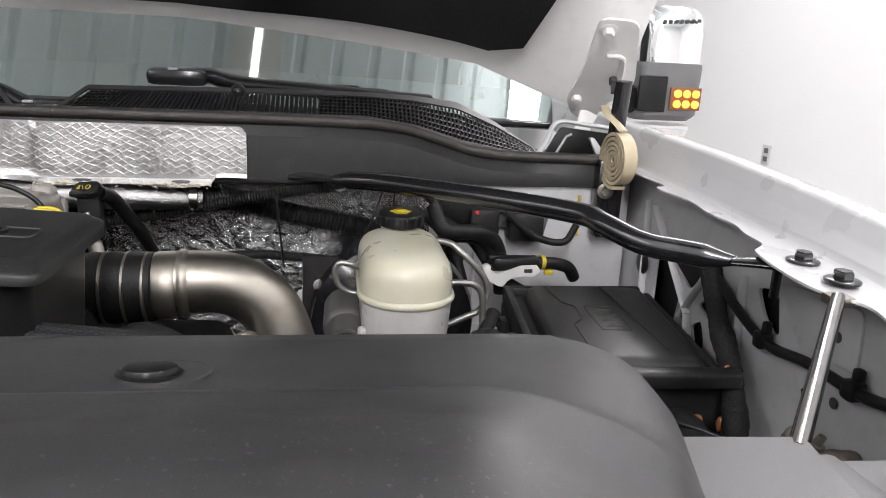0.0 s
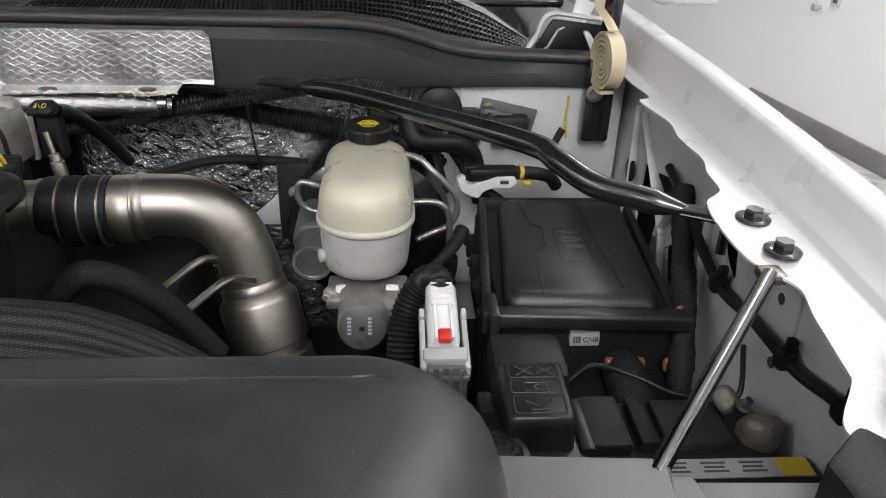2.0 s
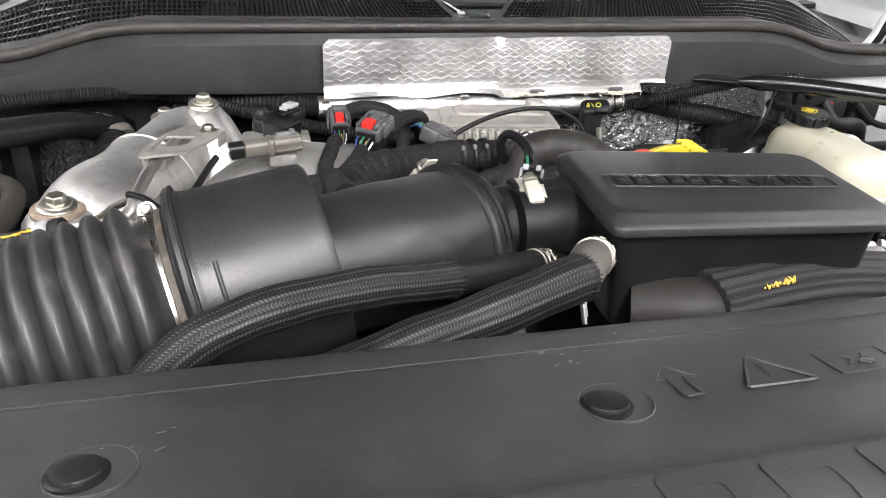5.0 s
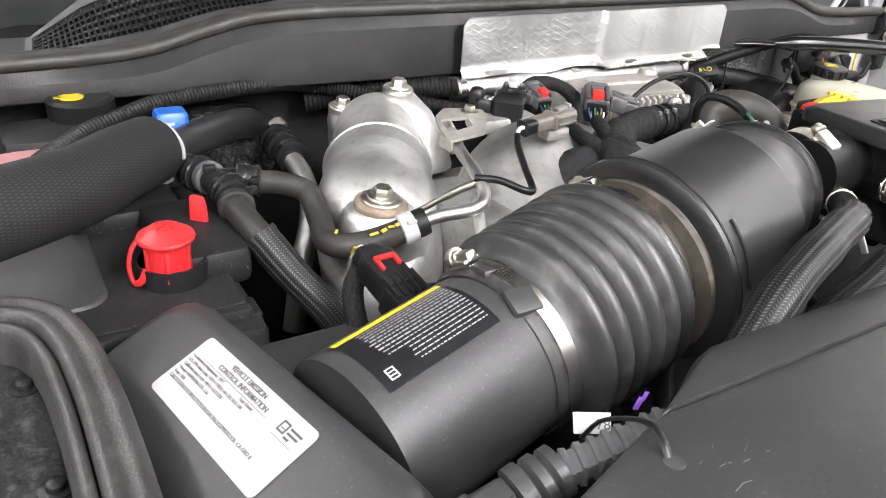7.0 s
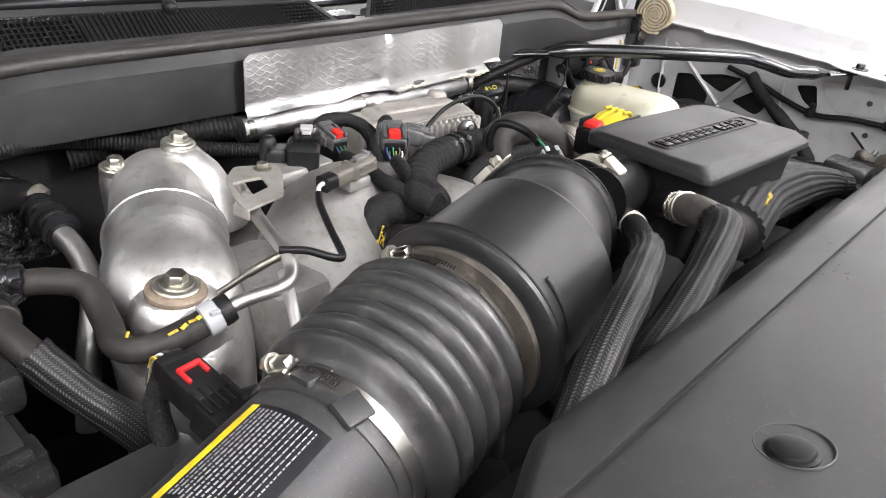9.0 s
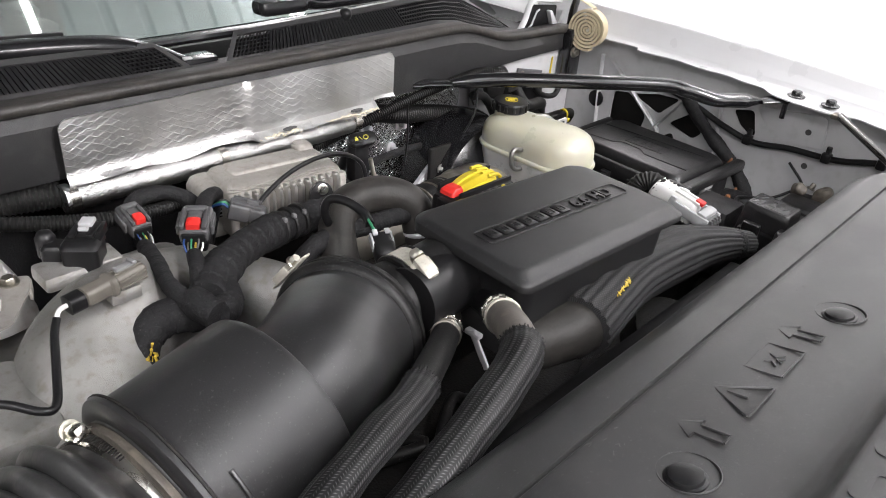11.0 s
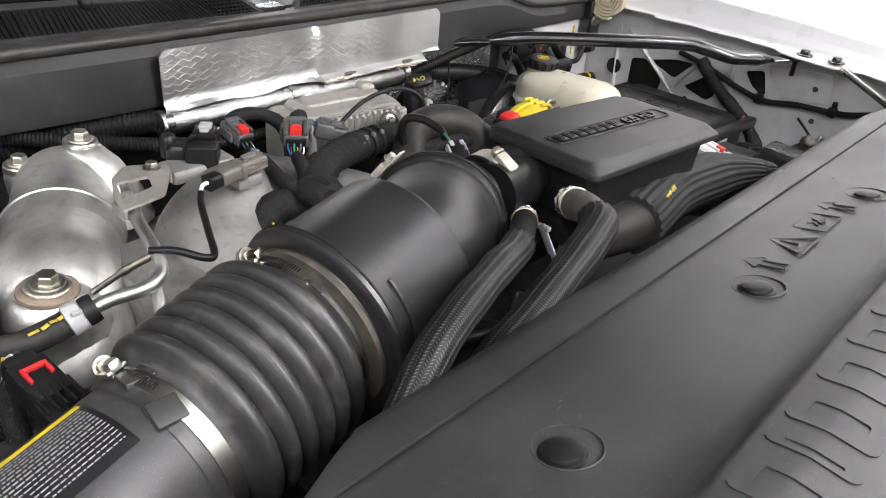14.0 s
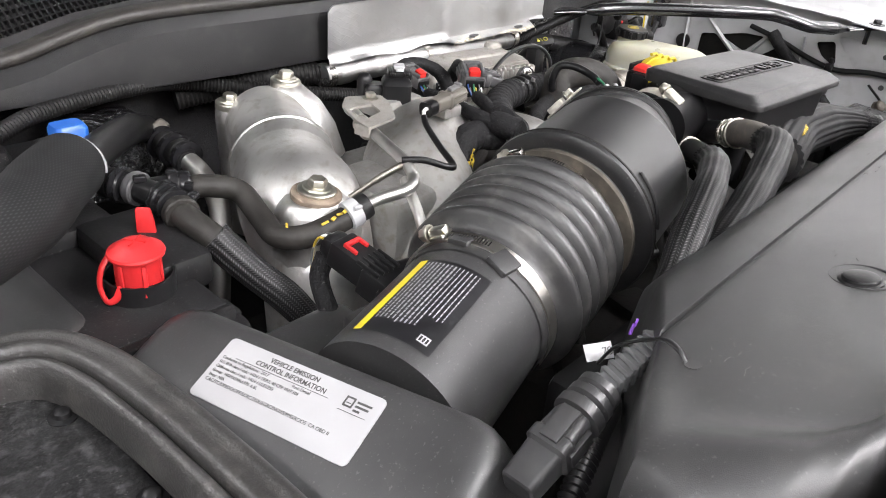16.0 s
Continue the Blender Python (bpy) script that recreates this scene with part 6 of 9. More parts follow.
part("seam_ring", lathe(bmesh.new(), [(0.0905, 0.0), (0.0918, 0.0006), (0.0918, 0.0022), (0.0905, 0.003)], F + BX * 0.0115, BX, 88), CASTDARK, res, "rough dark glue seam")
part("gasket_ring", lathe(bmesh.new(), [(0.0725, -0.004), (0.0765, -0.003), (0.077, 0.0), (0.0765, 0.002)], F, BX, 72), DUSTSEAL, res, "dusty brown gasket edge")
bm = bmesh.new()
q = F + BX * 0.032
up = V((0, -0.80, 0.60))
up = (up - BX * up.dot(BX)).normalized()
tn = BX.cross(up)
line = [q + (up * math.cos(a) + tn * math.sin(a)) * 0.0855 for a in [0.1 * k - 0.12 for k in range(8)]]
sweep(bm, line, 0.0018, 8)
part("locating_ridge", bm, DUCT, res)
tubeline = curve([F + BX * 0.09 + V((0, 0.004, -0.006)), FE + V((0.0, 0.004, -0.012)), V((-0.195, 0.071, 1.148)), V((-0.155, 0.096, 1.137)), V((-0.125, 0.118, 1.128)), V((-0.095, 0.138, 1.121))], 12)
part("elbow", sweep(bmesh.new(), tubeline, lambda s: 0.062 + 0.010 * min(1, max(0, s - 0.05) / 0.1), 64), DUCT, t, "smooth satin black elbow", angle=60)
C3 = V((-0.105, 0.130, 1.124))
A3 = V((1.0, 0.45, -0.05)).normalized()
part("collar", lathe(bmesh.new(), [(0.066, -0.012), (0.0765, -0.010), (0.0795, -0.007), (0.0802, -0.003), (0.079, -0.0005), (0.0775, 0.0), (0.0775, 0.003), (0.0795, 0.0035), (0.0795, 0.008), (0.077, 0.010), (0.072, 0.012), (0.068, 0.02), (0.060, 0.03), (0.052, 0.038)], C3, A3, 72), RUBBER, t, "stepped rubber collar")
A4 = V((1.0, -0.08, 0.16)).normalized()
C4 = V((-0.030, 0.117, 1.145))
part("outlet_sleeve", sweep(bmesh.new(), curve([C3 + A3 * 0.028, V((-0.06, 0.128, 1.136)), C4, C4 + A4 * 0.03, C4 + A4 * 0.07], 8), lambda s: 0.052 - 0.009 * min(1, s / 0.03), 48), RUBBER, t, "black rubber outlet sleeve")
for off in (-0.0125, 0.0125):
    part("sleeve_lip", lathe(bmesh.new(), [(0.040, -0.003), (0.0475, -0.002), (0.0485, 0.0), (0.0475, 0.002), (0.040, 0.003)], C4 + A4 * off, A4, 48), RUBBER, t)
PALEBAND = material("pale_zinc_clamp", (0.47, 0.45, 0.39), 0.45, metal=0.35, var=0.15, big=60, bump=0.1, dirt=(0.2, 0.18, 0.14), dirt_amount=0.4)
worm_clamp(C4, A4, 0.0465, (0, -0.47, 0.88), t, 0.019, PALEBAND, 0.026)
radial = V((-0.2, 0.78, 0.6)).normalized()
tangent = A3.cross(radial).normalized()
cs = Matrix((tangent, radial.cross(tangent), radial)).transposed().to_4x4()
cs.translation = C3 + radial * 0.082 - A3 * 0.002
bm = boxes(((-0.004, 0, 0.001), (0.056, 0.0125, 0.0022), 0.0008), ((-0.014, 0, 0.005), (0.024, 0.014, 0.008), 0.002))
bm.transform(cs)
part("clamp_strap", bm, PALEBAND, t, "pale clamp strap end with screw housing")
bm = bmesh.new()
hexbolt(bm, cs @ V((0.004, 0, 0.006)), tangent, 0.0055, 0.009, 0.007)
part("clamp_screw", bm, ZINC, t, "pale clamp screw")

# ---- control module with cooling ribs ----
t = thing("control_module", "finned cast aluminium engine control module", "control module", (0.05, 0.48, 1.05))
me_ = Matrix.Translation((0.048, 0.477, 0)) @ Matrix.Rotation(radians(-6), 4, "Z")
rr = Matrix.Rotation(radians(-6), 4, "Z")
bm = rloft(bmesh.new(), [(0.004, 0.004, 1.07, 0.178, 0.092, 0.012), (0.004, 0.004, 1.116, 0.178, 0.092, 0.012), (0.004, 0.007, 1.128, 0.172, 0.085, 0.014), (0.004, 0.012, 1.134, 0.164, 0.074, 0.014), (0.004, 0.013, 1.1355, 0.158, 0.068, 0.013)], me_)
part("housing", bm, CASTBEIGE, t, angle=50)
bm = rloft(bmesh.new(), [(-0.088, 0.022, 1.06, 0.04, 0.066, 0.012), (-0.088, 0.022, 1.118, 0.04, 0.066, 0.012), (-0.087, 0.022, 1.127, 0.034, 0.060, 0.012), (-0.086, 0.022, 1.130, 0.026, 0.052, 0.01)], me_)
lobe = part("end_lobe", bm, CASTBEIGE, t, "smooth rounded end of the casting", angle=50)
part("label", box(bmesh.new(), me_ @ V((-0.0905, -0.0115, 1.101)), (0.026, 0.0015, 0.024), 0.0004, rr), LABELBLACK, lobe, "small black printed label")
for k in range(4):
    part("print_bar", box(bmesh.new(), me_ @ V((-0.0905, -0.0126, 1.109 - 0.0055 * k)), (0.018 - 0.003 * (k % 2), 0.0005, 0.0016), 0.0, rr), PAPER, lobe)
for k in range(14):
    x = -0.072 + 0.0112 * k
    h = 0.040 - 0.006 * (k in (4, 5, 9))
    bm = box(bmesh.new(), me_ @ V((x, -0.0445, 1.127 - h / 2)), (0.0052, 0.012, h), 0.0018, rr)
    part("cooling_rib", box(bm, me_ @ V((x, -0.0405, 1.1245)), (0.0062, 0.010, 0.010), 0.0025, rr), SATINALU, t)
for k, y in enumerate((-0.0335, -0.0275, -0.0215, -0.0155)):
    line = [me_ @ V((-0.074 + 0.003 * k, y + 0.014, 1.1335 + 0.0007 * k)), me_ @ V((-0.071 + 0.003 * k, y, 1.1315 + 0.0008 * k)), me_ @ V((0.079, y, 1.1315 + 0.0008 * k))]
    part("ridge", sweep(bmesh.new(), curve(line, 6), 0.0017, 8), CASTBEIGE, t)
part("raised_pad", rloft(bmesh.new(), [(0.01, 0.024, 1.133, 0.138, 0.044, 0.010), (0.01, 0.024, 1.138, 0.134, 0.040, 0.010), (0.01, 0.024, 1.1395, 0.128, 0.035, 0.010)], me_), CASTBEIGE, t, angle=50)
part("corner_boss", rloft(bmesh.new(), [(0.07, 0.040, 1.11, 0.034, 0.034, 0.012), (0.068, 0.040, 1.142, 0.030, 0.028, 0.012), (0.066, 0.040, 1.147, 0.022, 0.02, 0.01)], me_), CASTBEIGE, t, angle=50)
for x, y in ((-0.078, -0.036), (0.086, -0.036), (0.088, 0.045)):
    part("corner_boss", lathe(bmesh.new(), [(0.008, 0), (0.008, 0.062), (0.006, 0.065)], me_ @ V((x, y, 1.06)), (0, 0, 1), 16), CASTBEIGE, t)
part("mount", boxes(((0.05, 0.48, 1.03), (0.16, 0.08, 0.1), 0.01)), CASTDARK, t)

t = thing("harness_bracket", "black triangular harness bracket with silver bolt", "bracket", (0.065, 0.395, 1.08))
bp = plane_frame((0.055, 0.392, 1.09), (0.10, 0.372, 1.09), (0.06, 0.405, 1.135))
part("plate", prism(bmesh.new(), round_poly([(-0.012, 0.0), (0.036, -0.006), (0.030, 0.012), (0.022, 0.046), (0.006, 0.052), (-0.006, 0.040)], 0.006, 4), 0.008, bp, 0.0015), SATIN, t)
part("gusset", prism(bmesh.new(), round_poly([(-0.006, 0.002), (0.028, -0.002), (0.016, 0.028)], 0.003, 3), 0.014, bp, 0.001), SATIN, t)
bm = bmesh.new()
hexbolt(bm, bp @ V((0.011, 0.040, 0.007)), bp.to_3x3().col[2], 0.0045, 0.006, 0.0075)
part("bolt", bm, BRIGHT, t, "silver hex bolt")
part("foot", boxes(((0.075, 0.39, 1.082), (0.06, 0.03, 0.02), 0.004)), SATIN, t)

# ---- foil shield and sleeve ----
t = thing("heat_shield", "folded aluminium foil heat shield on the cowl", "heat shield", (0.09, 0.595, 1.13))
bm = bmesh.new()
rings = []
for k in range(113):
    x = -0.186 + 0.564 * k / 112
    y0 = 0.590 + 0.014 * (x + 0.181) / 0.558
    ripple = 0.0005 * math.sin(47 * x) + 0.0004 * math.sin(91 * x + 1)
    step = -0.004 * (1 / (1 + math.exp(-(x - 0.085) * 400)))
    kink = 0.0018 * math.exp(-((x - 0.085) / 0.006) ** 2) + 0.002 * math.exp(-((x - 0.30) / 0.004) ** 2) + 0.0015 * math.exp(-((x - 0.18) / 0.003) ** 2)
    corner = 0.010 * max(0, 1 - min(x + 0.186, 0.378 - x) / 0.012) ** 2
    ztop, zbot = 1.2215 - corner, 1.148 if x > 0.33 else 1.140
    fold = 0.022 if 0.085 < x < 0.33 else 0.004
    ring = [(x, y0 - 0.006 + ripple + step - kink * q, ztop + (zbot - ztop) * q) for q in (0, 0.2, 0.4, 0.6, 0.8, 0.93)]
    ring += [(x, y0 - 0.010 + ripple, zbot + 0.002), (x, y0 - 0.010 - fold + 0.003 * math.sin(60 * x), zbot - 0.004 + 0.002 * math.sin(40 * x))]
    rings.append(ring)
loft(bm, rings, cap=False, closed=False)
ext = bmesh.ops.extrude_face_region(bm, geom=bm.faces[:])
bmesh.ops.translate(bm, vec=(0, 0.0015, 0.0008), verts=[v for v in ext["geom"] if isinstance(v, bmesh.types.BMVert)])
part("sheet", bm, FOIL, t, angle=60)
bm = bmesh.new()
rng = random.Random(7)
pts = []
for k in range(50):
    x = 0.088 + 0.24 * k / 49
    pts.append((x, 0.572 + 0.003 * rng.random(), 1.135 + 0.004 * rng.random()))
sweep(bm, pts, lambda s: 0.0022 + 0.0016 * math.sin(60 * s) ** 2 * math.sin(23 * s) ** 2, 8, flat=0.6)
for k in range(40):
    x = 0.088 + 0.24 * rng.random() ** 1.6
    q = V((x, 0.571 - 0.004 * rng.random(), 1.134 + 0.004 * rng.random()))
    sweep(bm, [q, q + V((rng.uniform(-0.008, 0.008), rng.uniform(-0.006, 0.003), rng.uniform(-0.003, 0.002)))], 0.0007, 5)
part("frayed_edge", bm, FRAY, t, "frayed pale fibre edge")
for x, y in ((0.148, 0.5770), (0.285, 0.5805)):
    part("slot", turned(lathe(bmesh.new(), [(0.013, -0.0004), (0.013, 0.0004)], (0, 0, 0), (0, 0, 1), 24), Matrix.Translation((x, y, 1.1407)) @ Matrix.Rotation(radians(14), 4, "X") @ Matrix.Diagonal((1.0, 0.3, 1.0, 1.0))), INK, t, "dark slot in the folded lip")
t = thing("sleeved_pipe", "pipe wrapped in crinkled aluminium foil sleeve", "pipe", (0.06, 0.61, 1.09))
sl = resample(curve([(-0.195, 0.588, 1.118), (0.0, 0.588, 1.117), (0.15, 0.592, 1.114), (0.31, 0.612, 1.109)], 10), 0.004)
part("foil_sleeve", sweep(bmesh.new(), sl, lambda s: 0.0185 + 0.0003 * math.sin(s * 420) + 0.0003 * math.sin(s * 170 + 1), 28), FOILTUBE, t)
for x in (-0.185, 0.03, 0.298):
    part("band", lathe(bmesh.new(), [(0.017, -0.007), (0.0195, -0.006), (0.0195, 0.006), (0.017, 0.007)], (x, 0.588 + 0.02 * max(0, (x - 0.12) / 0.18), 1.117 - 0.006 * max(0, (x - 0.1) / 0.2)), (1, 0.05, 0), 28), BRIGHT, t)

# ---- conduits on the firewall ----
CONDUIT = "black corrugated wiring conduit"
single("wiring_conduit", ribbed([(0.305, 0.615, 1.109), (0.37, 0.655, 1.095), (0.45, 0.66, 1.075), (0.53, 0.665, 1.06), (0.60, 0.66, 1.045), (0.66, 0.65, 1.03), (0.72, 0.66, 1.0)], 0.0165, 0.0065, 0.0012), RUBBER, CONDUIT, "conduit", "conduits")
single("wiring_conduit", ribbed([(0.02, 0.60, 1.06), (0.13, 0.61, 1.065), (0.242, 0.615, 1.083), (0.378, 0.608, 1.112), (0.483, 0.603, 1.132), (0.583, 0.58, 1.154), (0.63, 0.56, 1.15), (0.66, 0.58, 1.12)], 0.0085, 0.0045, 0.0009), RUBBER, CONDUIT, "conduit", "conduits")
single("wiring_conduit", ribbed([(-0.66, 0.575, 1.13), (-0.6, 0.60, 1.137), (-0.47, 0.625, 1.138), (-0.397, 0.64, 1.127), (-0.32, 0.6, 1.118), (-0.2, 0.56, 1.098), (-0.1, 0.56, 1.08), (0.02, 0.6, 1.06)], 0.0095, 0.0048, 0.0010), RUBBER, CONDUIT, "conduit", "conduits")
single("wiring_conduit", ribbed([(-0.66, 0.575, 1.13), (-0.72, 0.54, 1.12), (-0.80, 0.45, 1.10), (-0.88, 0.3, 1.08)], 0.0095, 0.0048, 0.0010), RUBBER, CONDUIT, "conduit", "conduits")
single("wiring_conduit", ribbed([(-0.40, 0.66, 1.10), (-0.30, 0.63, 1.116), (-0.19, 0.604, 1.118)], 0.0165, 0.0065, 0.0012), RUBBER, CONDUIT, "conduit", "conduits")
single("taped_cable", tube([(0.27, 0.60, 1.0), (0.36, 0.61, 1.02), (0.45, 0.63, 1.012), (0.53, 0.64, 1.0), (0.6, 0.62, 0.99), (0.65, 0.6, 0.98)], 0.0075, 10), CLOTH, "thin black taped cable across the firewall", "cable")
single("support_strut", tube([(0.205, 0.462, 1.146), (0.213, 0.482, 1.137), (0.222, 0.515, 1.108), (0.232, 0.55, 1.070), (0.242, 0.58, 1.03)], 0.0095, 16), SATIN, "black bent support strut", "strut")
t = thing("latch_clip", "black clip block with yellow print", "clip", (0.195, 0.46, 1.12))
lm = plane_frame((0.190, 0.455, 1.154), (0.210, 0.446, 1.157), (0.194, 0.468, 1.166)) @ Matrix.Diagonal((0.9, 0.85, 1.0, 1.0))
part("block", prism(bmesh.new(), [(x, y) for x, y in rrect(0.046, 0.024, 0.008, 5)], 0.010, lm @ Matrix.Translation((0, 0, -0.010)), 0.002), SATIN, t)
part("stem", boxes(((0.192, 0.468, 1.115), (0.03, 0.024, 0.07), 0.006), ((0.188, 0.458, 1.146), (0.034, 0.018, 0.008), 0.003)), SATIN, t)
DULLYELLOW = material("faded_yellow_print", (0.33, 0.29, 0.03), 0.6, var=0.2, big=200)
bm = boxes(((-0.0105, -0.0008, 0.0008), (0.0055, 0.0048, 0.0008), 0.0005), ((-0.0105, 0.0034, 0.0008), (0.0035, 0.0026, 0.0008), 0.0005))
part("yellow_lock_print", turned(bm, lm), DULLYELLOW, t, "yellow printed lock mark")
part("yellow_print", turned(box(bmesh.new(), (-0.0035, 0.0006, 0.0008), (0.0012, 0.008, 0.0008), 0.0002, Matrix.Rotation(radians(32), 4, "Z")), lm), DULLYELLOW, t)
part("yellow_print", turned(sweep(bmesh.new(), [(0.0055 + 0.0038 * math.cos(a * math.pi / 10), 0.0008 + 0.0038 * math.sin(a * math.pi / 10), 0.0006) for a in range(21)], 0.0009, 8), lm), DULLYELLOW, t)
for p in ([(0.583, 0.575, 1.14), (0.56, 0.56, 1.08), (0.52, 0.58, 1.0)], [(0.42, 0.60, 1.118), (0.425, 0.6, 1.06), (0.43, 0.61, 1.0)], [(0.60, 0.57, 1.15), (0.6, 0.6, 1.1), (0.605, 0.6, 1.08)]):
    single("cable_tie", tube(p, 0.002, 8), SATIN, "thin black cable tie", "cable tie", "cable ties")
for pts, r, mt in (([(0.655, 0.54, 1.12), (0.67, 0.52, 1.09), (0.73, 0.53, 1.08), (0.76, 0.55, 1.05), (0.77, 0.55, 0.98)], 0.012, RUBBER), ([(0.66, 0.56, 1.1), (0.72, 0.58, 1.06), (0.76, 0.56, 1.01), (0.80, 0.53, 0.99)], 0.008, RUBBER),
                   ([(0.60, 0.60, 1.10), (0.66, 0.62, 1.08), (0.70, 0.62, 1.03), (0.72, 0.6, 0.97)], 0.009, RUBBER), ([(0.78, 0.6, 1.1), (0.83, 0.6, 1.06), (0.88, 0.6, 1.05), (0.90, 0.6, 1.08)], 0.006, RUBBER)):
    single("rubber_hose", tube(pts, r, 12), mt, "curved black rubber hose near the firewall", "hose", "hoses")
t = thing("relay_cluster", "black relay plugs with small red light on the firewall", "relay", (0.77, 0.63, 1.05))
part("plug", boxes(((0.75, 0.63, 1.075), (0.05, 0.04, 0.05), 0.008)), PLASTIC, t)
part("plug", boxes(((0.82, 0.63, 1.07), (0.06, 0.04, 0.05), 0.008)), PLASTIC, t)
part("indicator", boxes(((0.735, 0.608, 1.095), (0.006, 0.003, 0.006), 0.001)), REDLOCK, t)
single("steering_grommet", lathe(bmesh.new(), [(0.035, 0), (0.035, 0.012), (0.028, 0.018), (0.012, 0.02)], (0.71, 0.64, 1.10), (0, -1, 0), 28), RUBBER, "round black rubber grommet in the firewall", "grommet")
t = thing("white_clip_connector", "white clip plug with black and yellow lead", "connector", (0.76, 0.54, 1.0))
clip_m = Matrix(((1, 0, 0, 0), (0, 0, 1, 0.524), (0, 1, 0, 0), (0, 0, 0, 1)))
outline = [(0.730, 1.009), (0.738, 1.014), (0.745, 1.010), (0.742, 1.003), (0.752, 0.998), (0.770, 1.004), (0.790, 1.012), (0.816, 1.013), (0.822, 1.003), (0.812, 0.995), (0.790, 0.996), (0.772, 0.990), (0.765, 0.978), (0.756, 0.980), (0.738, 0.990)]
part("clip", prism(bmesh.new(), round_poly(outline, 0.0022, 2), 0.012, clip_m, 0.0012), WHITEPL, t, "white hooked retaining clip")
part("clip_slot", boxes(((0.802, 0.5232, 1.0045), (0.013, 0.0012, 0.006), 0.001)), INK, t)
part("plug", boxes(((0.785, 0.54, 1.012), (0.075, 0.026, 0.022), 0.006), ((0.755, 0.545, 1.018), (0.03, 0.022, 0.016), 0.004)), SATIN, t)
part("lead", tube([(0.82, 0.542, 1.012), (0.85, 0.546, 1.01), (0.875, 0.556, 1.0), (0.89, 0.57, 0.98)], 0.010, 12), RUBBER, t)
part("band", lathe(bmesh.new(), [(0.0115, -0.003), (0.0115, 0.003)], (0.828, 0.543, 1.0125), (1, 0.1, -0.05), 20), YELLOW, t)
part("yellow_tab", boxes(((0.838, 0.538, 0.998), (0.014, 0.008, 0.008), 0.002)), YELLOW, t)
t.location.z += 0.022
t.location.y -= 0.008
t = thing("steering_bracket", "grey metal bracket with bolts on the firewall", "bracket", (0.80, 0.63, 1.08))
part("plate", boxes(((0.815, 0.632, 1.085), (0.09, 0.006, 0.05), 0.002), ((0.80, 0.625, 1.095), (0.05, 0.012, 0.012), 0.003), m=Matrix.Rotation(radians(12), 4, "Y")), GREY, t)
for x, z in ((0.785, 1.105), (0.845, 1.085), (0.80, 1.075)):
    part("bolt", hexbolt(bmesh.new(), (x, 0.626, z), (0, -1, 0), 0.005, 0.006, 0.008), STEEL, t)
single("rubber_hose", tube([(0.658, 0.552, 1.04), (0.672, 0.55, 1.062), (0.697, 0.548, 1.072), (0.73, 0.55, 1.066), (0.757, 0.55, 1.04), (0.765, 0.55, 1.0)], 0.0105, 14), RUBBER, "black rubber hose arching beside the reservoir", "hose", "hoses")

# inner fender wiring
single("taped_harness", tube([(1.0, 0.40, 1.10), (1.0, 0.325, 1.082), (0.998, 0.251, 1.058), (0.998, 0.183, 1.044), (0.998, 0.113, 1.054), (0.998, 0.02, 1.06), (0.998, -0.063, 1.08), (0.99, -0.2, 1.09)], 0.0062, 12), SATIN, "glossy black taped harness along the fender", "harness")
single("taped_harness", taped([(1.0, 0.345, 1.095), (0.995, 0.314, 1.066), (0.985, 0.273, 1.038), (0.977, 0.226, 1.010), (0.968, 0.19, 0.985), (0.957, 0.15, 0.94), (0.95, 0.13, 0.88)], 0.0135, 0.07), CLOTH, "thick black taped harness beside the fuse box", "harness")
for y, z in ((0.195, 1.046), (0.04, 1.059), (-0.055, 1.078)):
    single("harness_clip", boxes(((0.997, y, z), (0.018, 0.018, 0.02), 0.004), ((1.0, y, z + 0.012), (0.01, 0.010, 0.02), 0.003)), SATIN, "small black harness clip on the apron", "clip", "harness clips")


# ---- sleeved hoses in front of the engine ----
PAINTMARK = material("dull_yellow_paint_mark", (0.42, 0.30, 0.03), 0.6, var=0.3, big=200)
t = thing("coolant_hose", "large black hose in ribbed fabric sleeve", "hose", (0.17, -0.02, 1.0))
core = [(0.04, 0.02, 1.10), (0.085, 0.0, 1.106), (0.115, -0.004, 1.106)]
part("bare_end", sweep(bmesh.new(), curve(core, 6), 0.031, 28), OLD_RUBBER, t, "bare brown-black hose end")
body = curve([(0.10, -0.004, 1.106), (0.17, 0.010, 1.105), (0.235, 0.022, 1.10), (0.31, 0.026, 1.092), (0.385, 0.022, 1.085), (0.45, 0.004, 1.08), (0.51, -0.022, 1.072)], 12)
bm = bmesh.new()
segs = 96
pts = [V(p) for p in body]
rings = []
up = V((0, 0, 1))
for i, p in enumerate(pts):
    tg = (pts[min(i + 1, len(pts) - 1)] - pts[max(i - 1, 0)]).normalized()
    up = (up - tg * up.dot(tg)).normalized()
    sd = tg.cross(up)
    k_ = i / len(pts)
    pinch = 1 - 0.55 * max(0, (k_ - 0.62) / 0.38)
    rings.append([p + (sd * math.cos(2 * math.pi * q / segs) + up * math.sin(2 * math.pi * q / segs)) * (0.0368 + 0.0022 * (abs(math.sin(math.pi * q * 22 / segs)) ** 0.6 * 2 - 1)) * pinch for q in range(segs)])
loft(bm, rings)
uvl = bm.loops.layers.uv.verify()
bm.verts.index_update()
for f in bm.faces:
    qs = [loop.vert.index % segs for loop in f.loops]
    for loop, q in zip(f.loops, qs):
        loop[uvl].uv = (0.006 * (loop.vert.index // segs), 0.0024 * (q + (segs if q == 0 and max(qs) == segs - 1 else 0)))
part("sleeve", bm, SLEEVE, t, "pleated woven black sleeve", angle=80)
bm = bmesh.new()
rng = random.Random(2)
